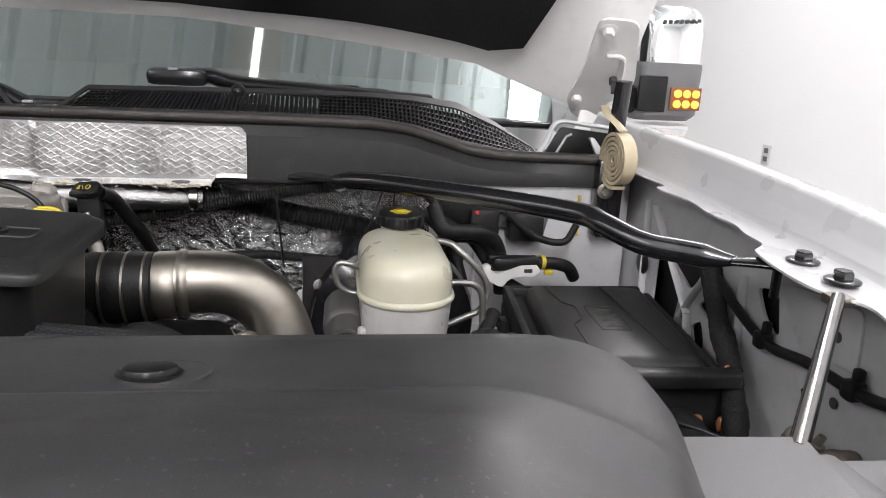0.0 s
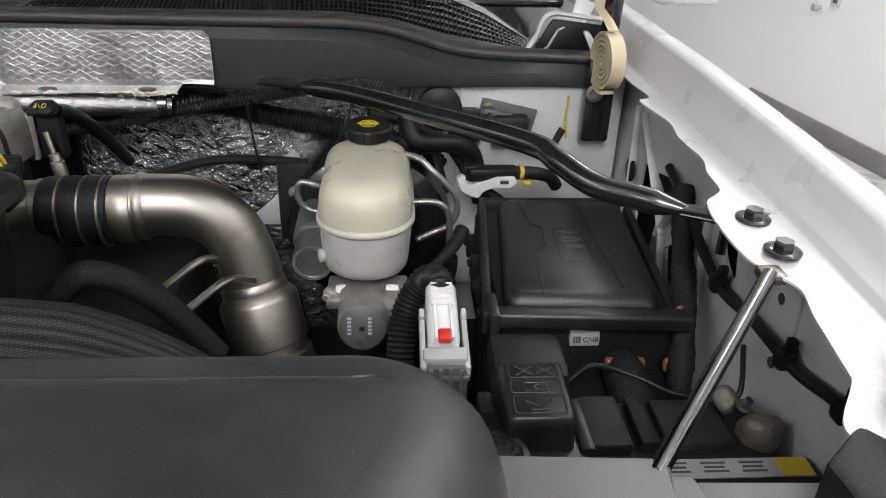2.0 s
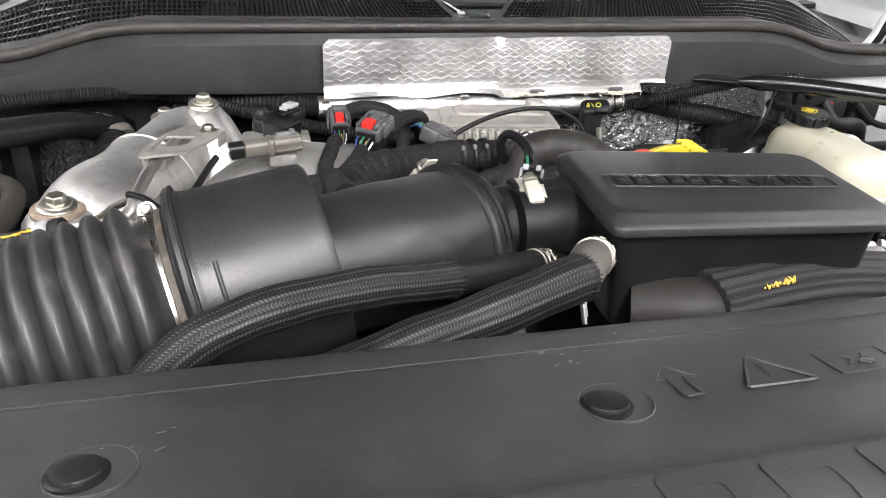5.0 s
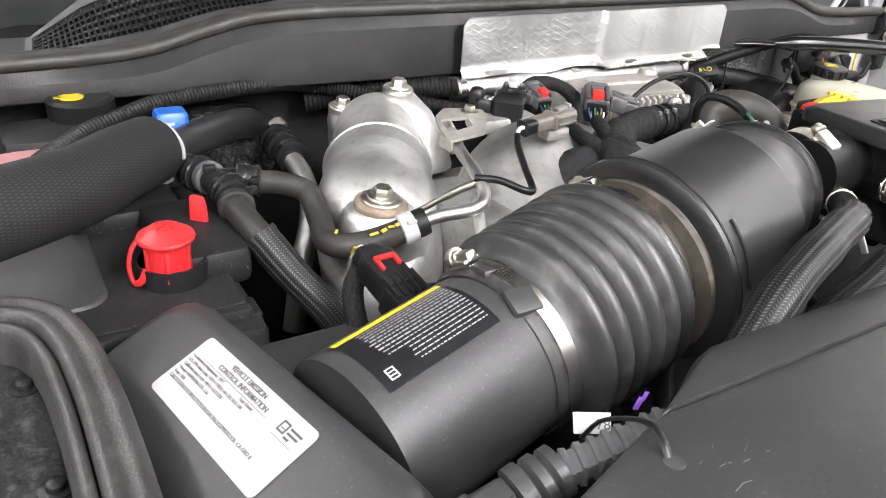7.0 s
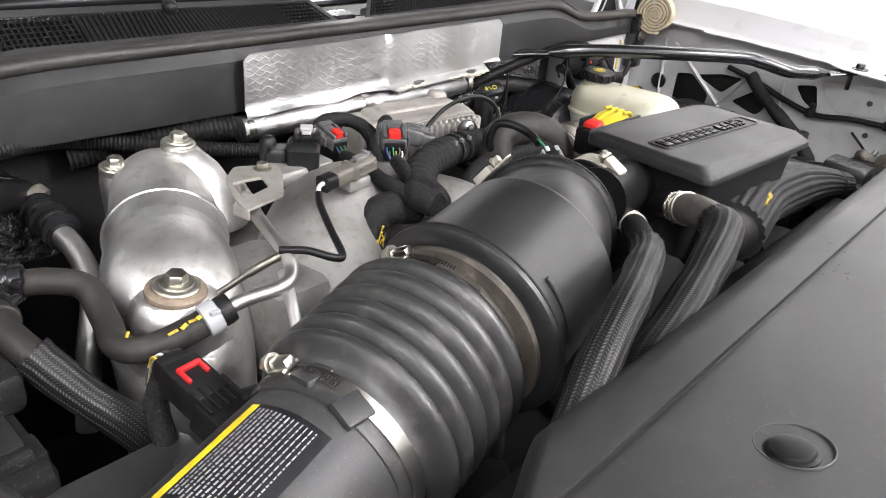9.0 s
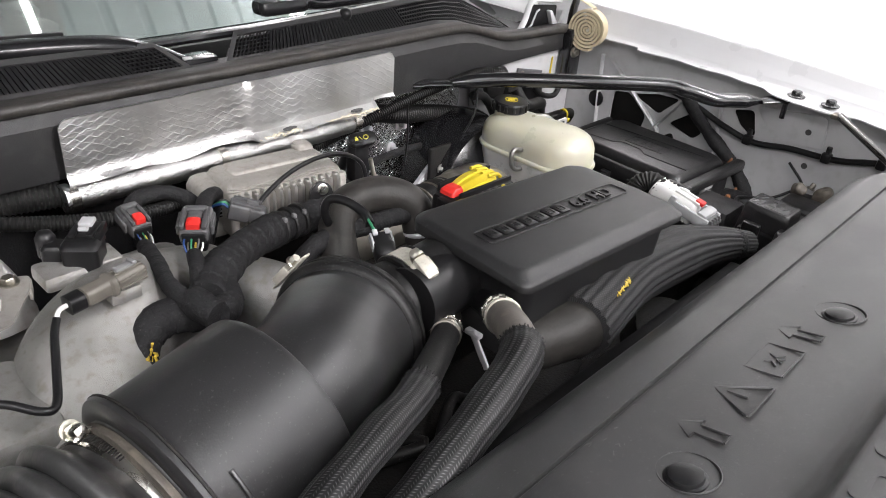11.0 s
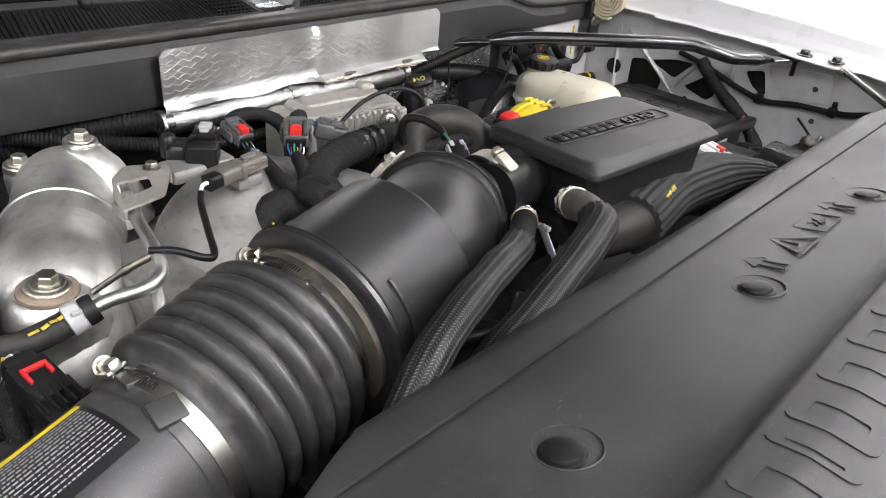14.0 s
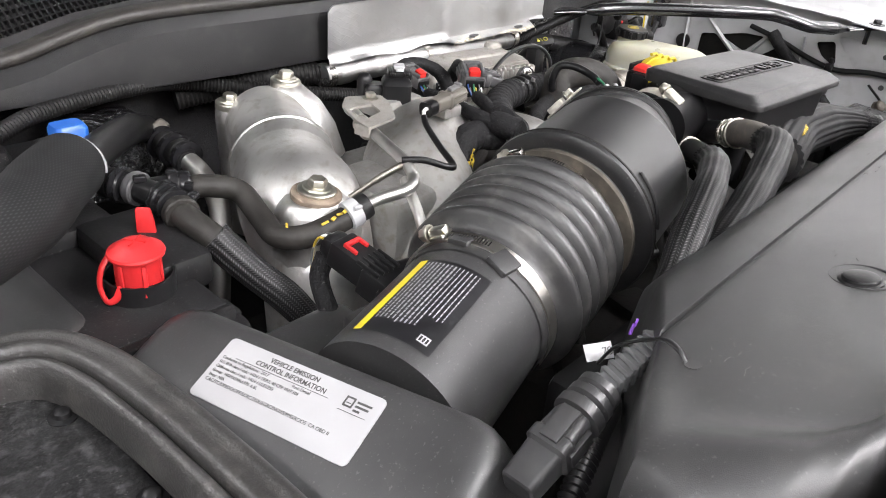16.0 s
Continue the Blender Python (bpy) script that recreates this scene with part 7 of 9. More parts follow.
for k in range(22):
    x = 0.152 + 0.0017 * k
    box(bm, (x, -0.0165 + 0.0020 * k / 6 + rng.uniform(-0.001, 0.001), 1.1352), (0.0014, rng.uniform(0.003, 0.0085), 0.0016), 0.0003, Matrix.Rotation(radians(38), 4, "X") @ Matrix.Rotation(rng.uniform(-0.5, 0.5), 4, "Z"))
part("yellow_print", bm, PAINTMARK, t, "smeared yellow paint print")
part("end_tie", lathe(bmesh.new(), [(0.022, -0.006), (0.024, 0), (0.022, 0.006)], (0.485, -0.011, 1.075), (1, -0.4, -0.12), 20), CLOTH, t)


HOSEGREY = material("grey_brown_hose_rubber", (0.085, 0.078, 0.07), 0.42, var=0.2, big=30, bump=0.1, fine=400, dirt=(0.16, 0.14, 0.11), dirt_amount=0.4)


def braided(path, sleeve_r, seg=72):
    """A slack braid round a path, with its length and girth as UVs."""
    bm, rings = bmesh.new(), []
    up = V((0, 0, 1))
    for i, p in enumerate(path):
        tg = (path[min(i + 1, len(path) - 1)] - path[max(i - 1, 0)]).normalized()
        up = (up - tg * up.dot(tg)).normalized()
        sd = tg.cross(up)
        r = sleeve_r * (1 + 0.03 * math.sin(23 * i * 0.004 * 4) + 0.02 * math.sin(37 * i * 0.004)) + (0.0012 if i < 2 else 0)
        rings.append([p + (sd * math.cos(2 * math.pi * q / seg) + up * math.sin(2 * math.pi * q / seg)) * (r + 0.0005 * (2 * abs(math.sin(math.pi * q * 14 / seg)) - 1)) for q in range(seg)])
    loft(bm, rings)
    uv = bm.loops.layers.uv.verify()
    bm.verts.index_update()
    for f in bm.faces:
        qs = [loop.vert.index % seg for loop in f.loops]
        for loop, q in zip(f.loops, qs):
            loop[uv].uv = (0.004 * (loop.vert.index // seg), 0.0042 * 28 / seg * (q + (seg if q == 0 and max(qs) == seg - 1 else 0)))
    return bm, rings


def ac_hose(pts, end, fitting, sleeve_r, name_label, bare, tube_r, tube_mat):
    """A sleeved hose: a bent metal fitting, a crimped ferrule, a bare stretch, then the braid."""
    t = thing("braided_hose", name_label, "hose", pts[0], "braided hoses")
    path = resample(curve(pts, 10), 0.004)
    bm, rings = braided(path, sleeve_r)
    part("sleeve", bm, BRAID, t, "herringbone braided black sleeve", angle=80)
    bm = bmesh.new()
    rng = random.Random(6)
    tg = (path[0] - path[1]).normalized()
    for q in range(0, 72, 2):
        root = rings[0][q]
        out = (root - path[0]).normalized()
        sweep(bm, [root - tg * 0.002, root + tg * rng.uniform(0.0005, 0.0028) + out * rng.uniform(0, 0.001) + V((rng.uniform(-1, 1), rng.uniform(-1, 1), 0)) * 0.001], 0.0005, 4)
    part("frayed_end", bm, CLOTH, t, "frayed strands at the cut end")
    line = curve(end, 8)
    part("end_hose", sweep(bmesh.new(), line, sleeve_r * 0.93, 28), bare, t, "bare rubber hose end")
    d = (V(end[1]) - V(end[0])).normalized()
    r = sleeve_r
    ferrule = part("ferrule", lathe(bmesh.new(), [(r * 0.62, -0.026), (r * 0.80, -0.024), (r * 0.80, -0.020), (r * 0.94, -0.0185), (r * 0.94, -0.0135), (r * 0.78, -0.012), (r * 0.94, -0.0105), (r * 0.94, -0.0055), (r * 0.80, -0.004), (r * 0.96, -0.002), (r * 0.98, 0.001), (r * 1.03, 0.002), (r * 1.03, 0.0035), (r * 0.92, 0.004)], V(end[0]), d, 32), STEEL, t, "crimped bright metal ferrule", angle=35)
    side = d.cross(V((0, 0, 1))).normalized()
    top = side.cross(d)
    for row in (-0.016, -0.008):
        for k in range(8):
            a = 2 * math.pi * k / 8 + row * 40
            out = side * math.cos(a) + top * math.sin(a)
            m = Matrix((d, d.cross(out), out)).transposed().to_4x4()
            part("crimp_dent", box(bmesh.new(), V(end[0]) + d * row + out * r * 0.945, (0.0028, 0.0062, 0.0016), 0.0004, m), BRIGHT, ferrule)
    part("fitting", sweep(bmesh.new(), curve([V(p) for p in fitting] + [V(end[0]) - d * 0.018], 8), tube_r, 24), tube_mat, t, "bent metal fitting")
    return t


ac_hose([(-0.046, -0.036, 1.173), (-0.066, -0.050, 1.178), (-0.097, -0.060, 1.174), (-0.138, -0.069, 1.166), (-0.2, -0.081, 1.154), (-0.29, -0.09, 1.12), (-0.35, -0.095, 1.06)], [(-0.008, 0.016, 1.160), (-0.020, 0.0, 1.167), (-0.033, -0.02, 1.171), (-0.052, -0.041, 1.175)], [(0.052, 0.112, 1.122), (0.046, 0.104, 1.127)], 0.0185, "thick braided hose with grey crimped end", HOSEGREY, 0.0150, SATIN)
ac_hose([(-0.146, -0.012, 1.168), (-0.18, -0.030, 1.178), (-0.22, -0.046, 1.187), (-0.274, -0.066, 1.192), (-0.311, -0.077, 1.188), (-0.346, -0.086, 1.174), (-0.39, -0.096, 1.13), (-0.42, -0.1, 1.06)], [(-0.046, 0.053, 1.136), (-0.08, 0.030, 1.147), (-0.115, 0.008, 1.158), (-0.155, -0.017, 1.171)], [(0.004, 0.112, 1.098), (0.002, 0.090, 1.118), (-0.012, 0.076, 1.127)], 0.0150, "braided hose running below the intake duct", RUBBER, 0.0085, STEEL)
t = thing("cable_tie", "grey plastic cable tie round the hose", "cable tie", (-0.02, 0.0, 1.09), "cable ties")
part("strap", boxes(((0.006, 0.05, 1.092), (0.003, 0.008, 0.045), 0.001), ((0.012, 0.058, 1.088), (0.003, 0.006, 0.034), 0.001), m=Matrix.Rotation(radians(-35), 4, "X")), LIGHTGREY, t)
part("head", boxes(((0.008, 0.062, 1.106), (0.008, 0.020, 0.006), 0.0015)), LIGHTGREY, t)
single("fan_shroud", boxes(((0.05, -0.075, 0.98), (1.1, 0.03, 0.22), 0.01), ((0.1, -0.05, 1.06), (0.7, 0.05, 0.02), 0.006)), SATIN, "black plastic fan shroud behind the radiator cover", "fan shroud")
single("pulley_housing", lathe(bmesh.new(), [(0.05, -0.02), (0.065, -0.01), (0.065, 0.03), (0.04, 0.04)], (0.30, -0.03, 0.99), (0, -0.4, 0.9), 36), CASTDARK, "dark round metal housing under the hose", "housing")

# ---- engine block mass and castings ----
# Block and brackets carry the gap shade in their near-black colour.
t = thing("engine_block", "dirty engine block below the hoses, coloured near black as shade", "engine", (0, 0.25, 0.65))
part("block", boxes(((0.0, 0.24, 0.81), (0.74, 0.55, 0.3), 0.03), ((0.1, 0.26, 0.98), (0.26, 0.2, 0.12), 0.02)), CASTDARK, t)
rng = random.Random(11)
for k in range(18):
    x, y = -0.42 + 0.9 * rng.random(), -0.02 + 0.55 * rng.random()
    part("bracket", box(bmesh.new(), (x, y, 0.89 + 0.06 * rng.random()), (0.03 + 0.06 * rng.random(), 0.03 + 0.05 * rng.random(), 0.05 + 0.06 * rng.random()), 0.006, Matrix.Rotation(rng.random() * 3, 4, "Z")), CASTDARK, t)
for k in range(16):
    x, y = -0.4 + 0.5 * rng.random(), 0.0 + 0.5 * rng.random()
    p0 = V((x, y, 0.96 + 0.05 * rng.random()))
    p = [p0, p0 + V((rng.uniform(-0.1, 0.1), rng.uniform(-0.1, 0.1), 0.02)), p0 + V((rng.uniform(-0.2, 0.2), rng.uniform(-0.15, 0.15), -0.02)), p0 + V((rng.uniform(-0.25, 0.25), rng.uniform(-0.15, 0.15), -0.12))]
    part("lower_hose", sweep(bmesh.new(), curve(p, 6), 0.006 + 0.006 * rng.random(), 10), RUBBER, t)
bm = bmesh.new()
for x, y in ((0.36, 0.30), (0.40, 0.25)):
    sweep(bm, curve([(x, y, 0.98), (x + 0.04, y + 0.03, 1.0), (x + 0.06, y + 0.08, 0.97)], 5), 0.005, 8)
part("oil_line", bm, STEEL, t)
for pts, r in (([(0.27, 0.20, 1.02), (0.31, 0.22, 1.045), (0.37, 0.24, 1.0), (0.43, 0.24, 0.92)], 0.015), ([(0.22, 0.14, 1.0), (0.3, 0.15, 1.02), (0.36, 0.17, 0.98), (0.42, 0.18, 0.9)], 0.013)):
    single("rubber_hose", tube(pts, r, 16), CLOTH, "black wrapped hose beside the engine cover", "hose", "hoses")
single("dipstick_sensor", lathe(bmesh.new(), [(0.009, 0), (0.009, 0.02), (0.007, 0.022), (0.007, 0.03), (0.0035, 0.032), (0.0035, 0.06)], (0.206, 0.436, 1.066), (-0.2, 0.1, 1), 16), ZINC, "small steel threaded sensor", "sensor")

# ---- stamped aluminium exhaust elbow ----
RUST = material("rust_stained_steel", (0.27, 0.215, 0.165), 0.6, metal=0.5, bump=0.4, fine=300, var=0.4, big=60)
t = thing("exhaust_elbow", "bright stamped aluminium heat shielded elbow", "elbow", (-0.45, 0.35, 0.95))
el = curve([(-0.486, 0.226, 0.93), (-0.484, 0.234, 0.99), (-0.477, 0.250, 1.045), (-0.462, 0.290, 1.082), (-0.437, 0.348, 1.090), (-0.414, 0.392, 1.096), (-0.394, 0.432, 1.101), (-0.374, 0.472, 1.104), (-0.362, 0.500, 1.086), (-0.354, 0.518, 1.035), (-0.350, 0.526, 0.95)], 12)
part("lower_shell", sweep(bmesh.new(), el[:62], lambda s: 0.0595 + 0.0085 * math.exp(-((s - 0.185) / 0.055) ** 2), 56), ALLOY, t)
part("upper_shell", sweep(bmesh.new(), el[55:], lambda s: 0.0555 + 0.001 * min(1.0, s / 0.06), 56), ALLOY, t)
i0 = 60
ax_ = (el[i0 + 2] - el[i0 - 2]).normalized()
part("seam", lathe(bmesh.new(), [(0.0605, -0.030), (0.0622, -0.016), (0.0626, -0.004), (0.0640, -0.003), (0.0642, -0.0004), (0.0630, 0.0012), (0.0580, 0.0018), (0.0545, 0.004)], el[i0], ax_, 64), ALLOY, t)
bm = rloft(bmesh.new(), [(-0.475, 0.250, 1.0, 0.118, 0.1, 0.05), (-0.478, 0.249, 1.07, 0.112, 0.096, 0.047), (-0.482, 0.246, 1.10, 0.096, 0.084, 0.041), (-0.485, 0.243, 1.119, 0.078, 0.070, 0.034), (-0.487, 0.241, 1.128, 0.062, 0.058, 0.028), (-0.487, 0.239, 1.131, 0.05, 0.05, 0.0245)])
part("dimpled_foot", bm, ALLOY, t, angle=60)
for (x, y, z), r in (((-0.487, 0.238, 1.137), 0.0098), ((-0.351, 0.468, 1.166), 0.0095), ((-0.405, 0.514, 1.134), 0.009)):
    bm = bmesh.new()
    lathe(bm, [(r * 2.0, -0.005), (r * 2.0, 0.002), (r * 1.85, 0.0035), (r * 1.5, 0.004), (r * 1.42, 0.0058), (r * 1.05, 0.0065)], (x, y, z), (0.05, -0.1, 1), 32)
    lathe(bm, [(r, 0.004), (r, 0.0125), (r * 0.85, 0.0142), (r * 0.5, 0.0146)], (x, y, z), (0.05, -0.1, 1), 6)
    part("bolt", bm, ZINC, t, "yellow-zinc hex bolt with washer")
part("rusty_washer", lathe(bmesh.new(), [(0.0255, -0.008), (0.0262, -0.005), (0.0255, -0.002), (0.0235, -0.001), (0.019, -0.0005)], (-0.487, 0.238, 1.137), (0.05, -0.1, 1), 36), RUST, t, "rust-stained washer")
part("bolt_boss", rloft(bmesh.new(), [(-0.338, 0.448, 1.08, 0.09, 0.11, 0.04), (-0.340, 0.452, 1.115, 0.076, 0.094, 0.034), (-0.345, 0.458, 1.145, 0.056, 0.070, 0.026), (-0.350, 0.466, 1.160, 0.040, 0.046, 0.019), (-0.351, 0.468, 1.164, 0.036, 0.04, 0.017)]), ALLOY, t, angle=60)
part("bolt_boss", rloft(bmesh.new(), [(-0.395, 0.512, 1.03, 0.05, 0.05, 0.022), (-0.400, 0.513, 1.09, 0.044, 0.044, 0.02), (-0.405, 0.514, 1.120, 0.038, 0.038, 0.018), (-0.405, 0.514, 1.131, 0.034, 0.034, 0.016)]), ALLOY, t, angle=60)

# ---- cast intake bridge ----
t = thing("intake_manifold", "grey cast aluminium intake manifold", "manifold", (-0.27, 0.28, 0.95))
part("runner", sweep(bmesh.new(), curve([(-0.13, 0.355, 1.076), (-0.19, 0.335, 1.096), (-0.245, 0.315, 1.106), (-0.295, 0.285, 1.095), (-0.33, 0.23, 1.06), (-0.355, 0.17, 1.0), (-0.365, 0.14, 0.92)], 10), lambda s: 0.056 + 0.016 * min(1, s / 0.3), 48, flat=0.9), CAST, t)
part("runner", sweep(bmesh.new(), curve([(-0.13, 0.35, 1.070), (-0.11, 0.31, 1.080), (-0.085, 0.26, 1.075), (-0.06, 0.2, 1.04), (-0.05, 0.15, 0.98)], 10), 0.045, 32), CAST, t)
for row in (((-0.215, 0.362, 1.122), (0.12, 0.05, 0.04), 0.016), ((-0.385, 0.25, 1.03), (0.07, 0.12, 0.18), 0.015), ((-0.25, 0.40, 1.00), (0.22, 0.08, 0.14), 0.02)):
    part("mounting_pad", boxes(row), CAST, t)
bm = bmesh.new()
for k in range(7):
    lathe(bm, [(0.03, -0.002), (0.033, 0), (0.03, 0.002)], V((-0.255, 0.22, 1.09)) + V((0.0, -0.012, -0.010)) * k, V((0, -0.77, -0.64)), 24)
part("coil_tube", bm, CASTDARK, t)
t = thing("pipe_bracket", "bare steel bracket holding two thin pipes", "bracket", (-0.37, 0.3, 1.12))
outer = round_poly([(-0.384, 0.321), (-0.36, 0.343), (-0.321, 0.325), (-0.331, 0.301), (-0.360, 0.259), (-0.408, 0.250), (-0.402, 0.278)], 0.006, 3)
inner = round_poly([(-0.384, 0.310), (-0.352, 0.306), (-0.361, 0.281), (-0.397, 0.271)], 0.004, 3)
bm = bmesh.new()
geo = []
for loop in (outer, inner):
    vs = [bm.verts.new((x, y, 0)) for x, y in loop]
    geo += [bm.edges.new((vs[k], vs[(k + 1) % len(vs)])) for k in range(len(vs))]
bmesh.ops.triangle_fill(bm, use_beauty=True, edges=geo)
ext = bmesh.ops.extrude_face_region(bm, geom=bm.faces[:])
bmesh.ops.translate(bm, vec=(0, 0, 0.003), verts=[v for v in ext["geom"] if isinstance(v, bmesh.types.BMVert)])
bm.transform(Matrix.Translation((0, 0, 1.179)))
part("plate", bm, CASTBEIGE, t, "flat pale plate with a cut-out", angle=25)
for (x, y), h, r in (((-0.326, 0.314), 0.012, -0.35), ((-0.404, 0.264), 0.012, 0.2)):
    part("bent_edge", box(bmesh.new(), (x, y, 1.180 - h / 2), (0.003, 0.02, h), 0.001, Matrix.Rotation(r, 4, "Z")), CASTBEIGE, t)
part("pipe_clip", lathe(bmesh.new(), [(0.0075, -0.012), (0.0100, -0.011), (0.0100, 0.011), (0.0075, 0.012)], (-0.388, 0.278, 1.170), (0.32, 0.9, 0.1), 20), CASTBEIGE, t, "rolled pipe clip")
bm = bmesh.new()
hexbolt(bm, (-0.340, 0.322, 1.182), (0, 0, 1), 0.0065, 0.007, 0.009)
part("bolt", bm, STEEL, t)
single("steel_pipe", tube([(-0.482, 0.184, 1.134), (-0.46, 0.178, 1.142), (-0.43, 0.168, 1.148), (-0.412, 0.178, 1.152), (-0.405, 0.20, 1.162), (-0.395, 0.25, 1.17), (-0.378, 0.30, 1.174), (-0.37, 0.325, 1.174)], 0.0062, 12), SATINALU, "thin bright bent steel pipe", "pipe")
single("steel_pipe", tube([(-0.412, 0.19, 1.146), (-0.43, 0.15, 1.125), (-0.45, 0.11, 1.09), (-0.47, 0.08, 1.05)], 0.0055, 12), SATINALU, "thin bright steel drain pipe", "pipe")
OLIVE = material("olive_grey_plastic", (0.105, 0.097, 0.083), 0.4, bump=0.08, var=0.1, dirt=(0.07, 0.065, 0.055), dirt_amount=0.4)
t = thing("temperature_probe", "steel probe with black lead and grey plug", "sensor", (-0.44, 0.22, 1.1))
part("probe", tube([(-0.455, 0.225, 1.125), (-0.425, 0.205, 1.15), (-0.40, 0.19, 1.165)], lambda s: 0.003 + 0.001 * (s > 0.03), 10), STEEL, t)
part("lead", tube([(-0.412, 0.196, 1.165), (-0.395, 0.18, 1.166), (-0.378, 0.164, 1.160), (-0.366, 0.166, 1.158), (-0.352, 0.198, 1.164), (-0.338, 0.232, 1.174), (-0.330, 0.245, 1.180)], 0.0036, 12), SATIN, t, "thin black lead")
part("bare_wire", tube([(-0.331, 0.244, 1.179), (-0.325, 0.25, 1.184), (-0.315, 0.254, 1.184)], 0.0022, 8), WHITEPL, t, "short white wire")
om = Matrix.Translation((-0.277, 0.262, 1.184)) @ Matrix.Rotation(radians(9), 4, "Z") @ Matrix.Rotation(radians(-3), 4, "Y")
bm = loft(bmesh.new(), [[(px, y, z) for y, z in rrect(w, h, 0.0045, 3)] for px, w, h in ((-0.026, 0.013, 0.012), (-0.024, 0.017, 0.016), (-0.002, 0.018, 0.0165), (0.0, 0.022, 0.0195), (0.004, 0.022, 0.0195), (0.006, 0.018, 0.0165), (0.034, 0.018, 0.0165), (0.036, 0.015, 0.013))])
plug = part("plug", turned(bm, om), OLIVE, t, "olive-grey ribbed plug")
for yy, zz in ((-0.0095, 0.003), (-0.0095, -0.004), (-0.003, 0.0088), (0.004, 0.0088)):
    part("rail", turned(boxes(((0.020, yy, zz), (0.028, 0.0022, 0.0022), 0.0007)), om), OLIVE, plug)
part("latch", turned(boxes(((0.018, 0.0005, 0.0105), (0.018, 0.008, 0.004), 0.0012), ((0.027, 0.0005, 0.0125), (0.005, 0.01, 0.004), 0.001)), om), MOUNT, plug)
part("plug_neck", turned(loft(bmesh.new(), [[(px, y, z) for y, z in rrect(w, h, 0.005, 3)] for px, w, h in ((-0.041, 0.012, 0.012), (-0.040, 0.0175, 0.0165), (-0.026, 0.0175, 0.0165), (-0.025, 0.012, 0.012))]), om), SATIN, t, "black square seal on the plug")
part("plug_mount", boxes(((-0.262, 0.27, 1.167), (0.03, 0.02, 0.014), 0.003)), CAST, t)

PLUGSHELL = material("mid_grey_plug_plastic", (0.06, 0.06, 0.062), 0.48, bump=0.1, var=0.12, dirt=(0.2, 0.195, 0.185), dirt_amount=0.3)
DARKBLUE = material("dark_blue_wire", (0.01, 0.04, 0.15), 0.5, bump=0.0)
# plugs with red locks, and the taped loom
for (x, y, z), turn, wide in (((-0.186, 0.394, 1.162), -2, 0.78), ((-0.158, 0.320, 1.178), -38, 1.0)):
    t = thing("sensor_plug", "grey sensor plug with red lock tab", "connector", (x, y, z - 0.03), "sensor plugs")
    sm = Matrix.Translation((x, y, z)) @ Matrix.Rotation(radians(turn), 4, "Z") @ Matrix.Rotation(radians(12), 4, "X") @ Matrix.Diagonal((wide * 0.9, 0.95, 0.95, 1.0))
    bm = loft(bmesh.new(), [[(px, yy, pz + dz) for px, pz in rrect(w, h, 0.005, 3)] for yy, w, h, dz in ((0.034, 0.026, 0.016, -0.004), (0.030, 0.036, 0.020, -0.003), (0.008, 0.039, 0.022, -0.003), (0.006, 0.034, 0.020, -0.003), (-0.010, 0.033, 0.020, -0.004), (-0.012, 0.030, 0.018, -0.004))])
    part("shell", turned(bm, sm), PLUGSHELL, t)
    for dx in (-1, 1):
        part("side_rail", turned(boxes(((dx * 0.0195, 0.012, -0.003), (0.004, 0.028, 0.012), 0.0015), ((dx * 0.0125, 0.006, 0.0085), (0.006, 0.034, 0.006), 0.0018)), sm), PLUGSHELL, t)
    part("latch", turned(boxes(((0, 0.022, 0.0095), (0.026, 0.008, 0.006), 0.0018), ((0, 0.012, 0.0085), (0.016, 0.012, 0.003), 0.001)), sm), GREY, t)
    part("inner_housing", turned(rloft(bmesh.new(), [(0, 0.004, -0.026, 0.026, 0.028, 0.004), (0, 0.006, -0.013, 0.033, 0.036, 0.004), (0, 0.006, -0.009, 0.0335, 0.037, 0.004)]), sm), SATIN, t, "black lower housing")
    part("wire_seal", turned(boxes(((0, -0.013, -0.005), (0.027, 0.004, 0.014), 0.0015)), sm), SATIN, t)
    part("lock_tab", turned(rloft(bmesh.new(), [(0, -0.003, 0.006, 0.0165, 0.014, 0.002), (0, -0.003, 0.0125, 0.0155, 0.013, 0.002), (0, -0.001, 0.0145, 0.010, 0.006, 0.002)]), sm), REDLOCK, t, "red lock tab")
    for k, mt in enumerate((DARKBLUE, OLIVE, GREEN, PAINTMARK, GREY, WHITEPL)):
        q = V((-0.010 + 0.004 * k, -0.013, -0.003 - 0.005 * (k % 2)))
        part("wire", turned(tube([q, q + V((0, -0.008, -0.003)), q + V((0.006 - 0.0024 * k, -0.020, -0.012))], 0.0012, 6), sm), mt, t)
t = thing("sensor_plug", "black pressure sensor with square plug", "connector", (-0.27, 0.365, 1.14), "sensor plugs")
sq = Matrix.Translation((-0.258, 0.362, 1.17)) @ Matrix.Rotation(radians(-40), 4, "Z")
part("shell", turned(rloft(bmesh.new(), [(0, 0, -0.02, 0.036, 0.034, 0.006), (0, 0, 0.004, 0.036, 0.034, 0.006), (0, 0.001, 0.006, 0.038, 0.036, 0.006), (0, 0.002, 0.009, 0.036, 0.033, 0.006), (0, 0.004, 0.013, 0.030, 0.027, 0.006)]), sq), SATIN, t)
part("side_lobe", turned(rloft(bmesh.new(), [(-0.028, 0.004, -0.02, 0.026, 0.024, 0.006), (-0.028, 0.004, 0.0, 0.026, 0.024, 0.006), (-0.028, 0.004, 0.004, 0.02, 0.018, 0.006)]), sq), SATIN, t)
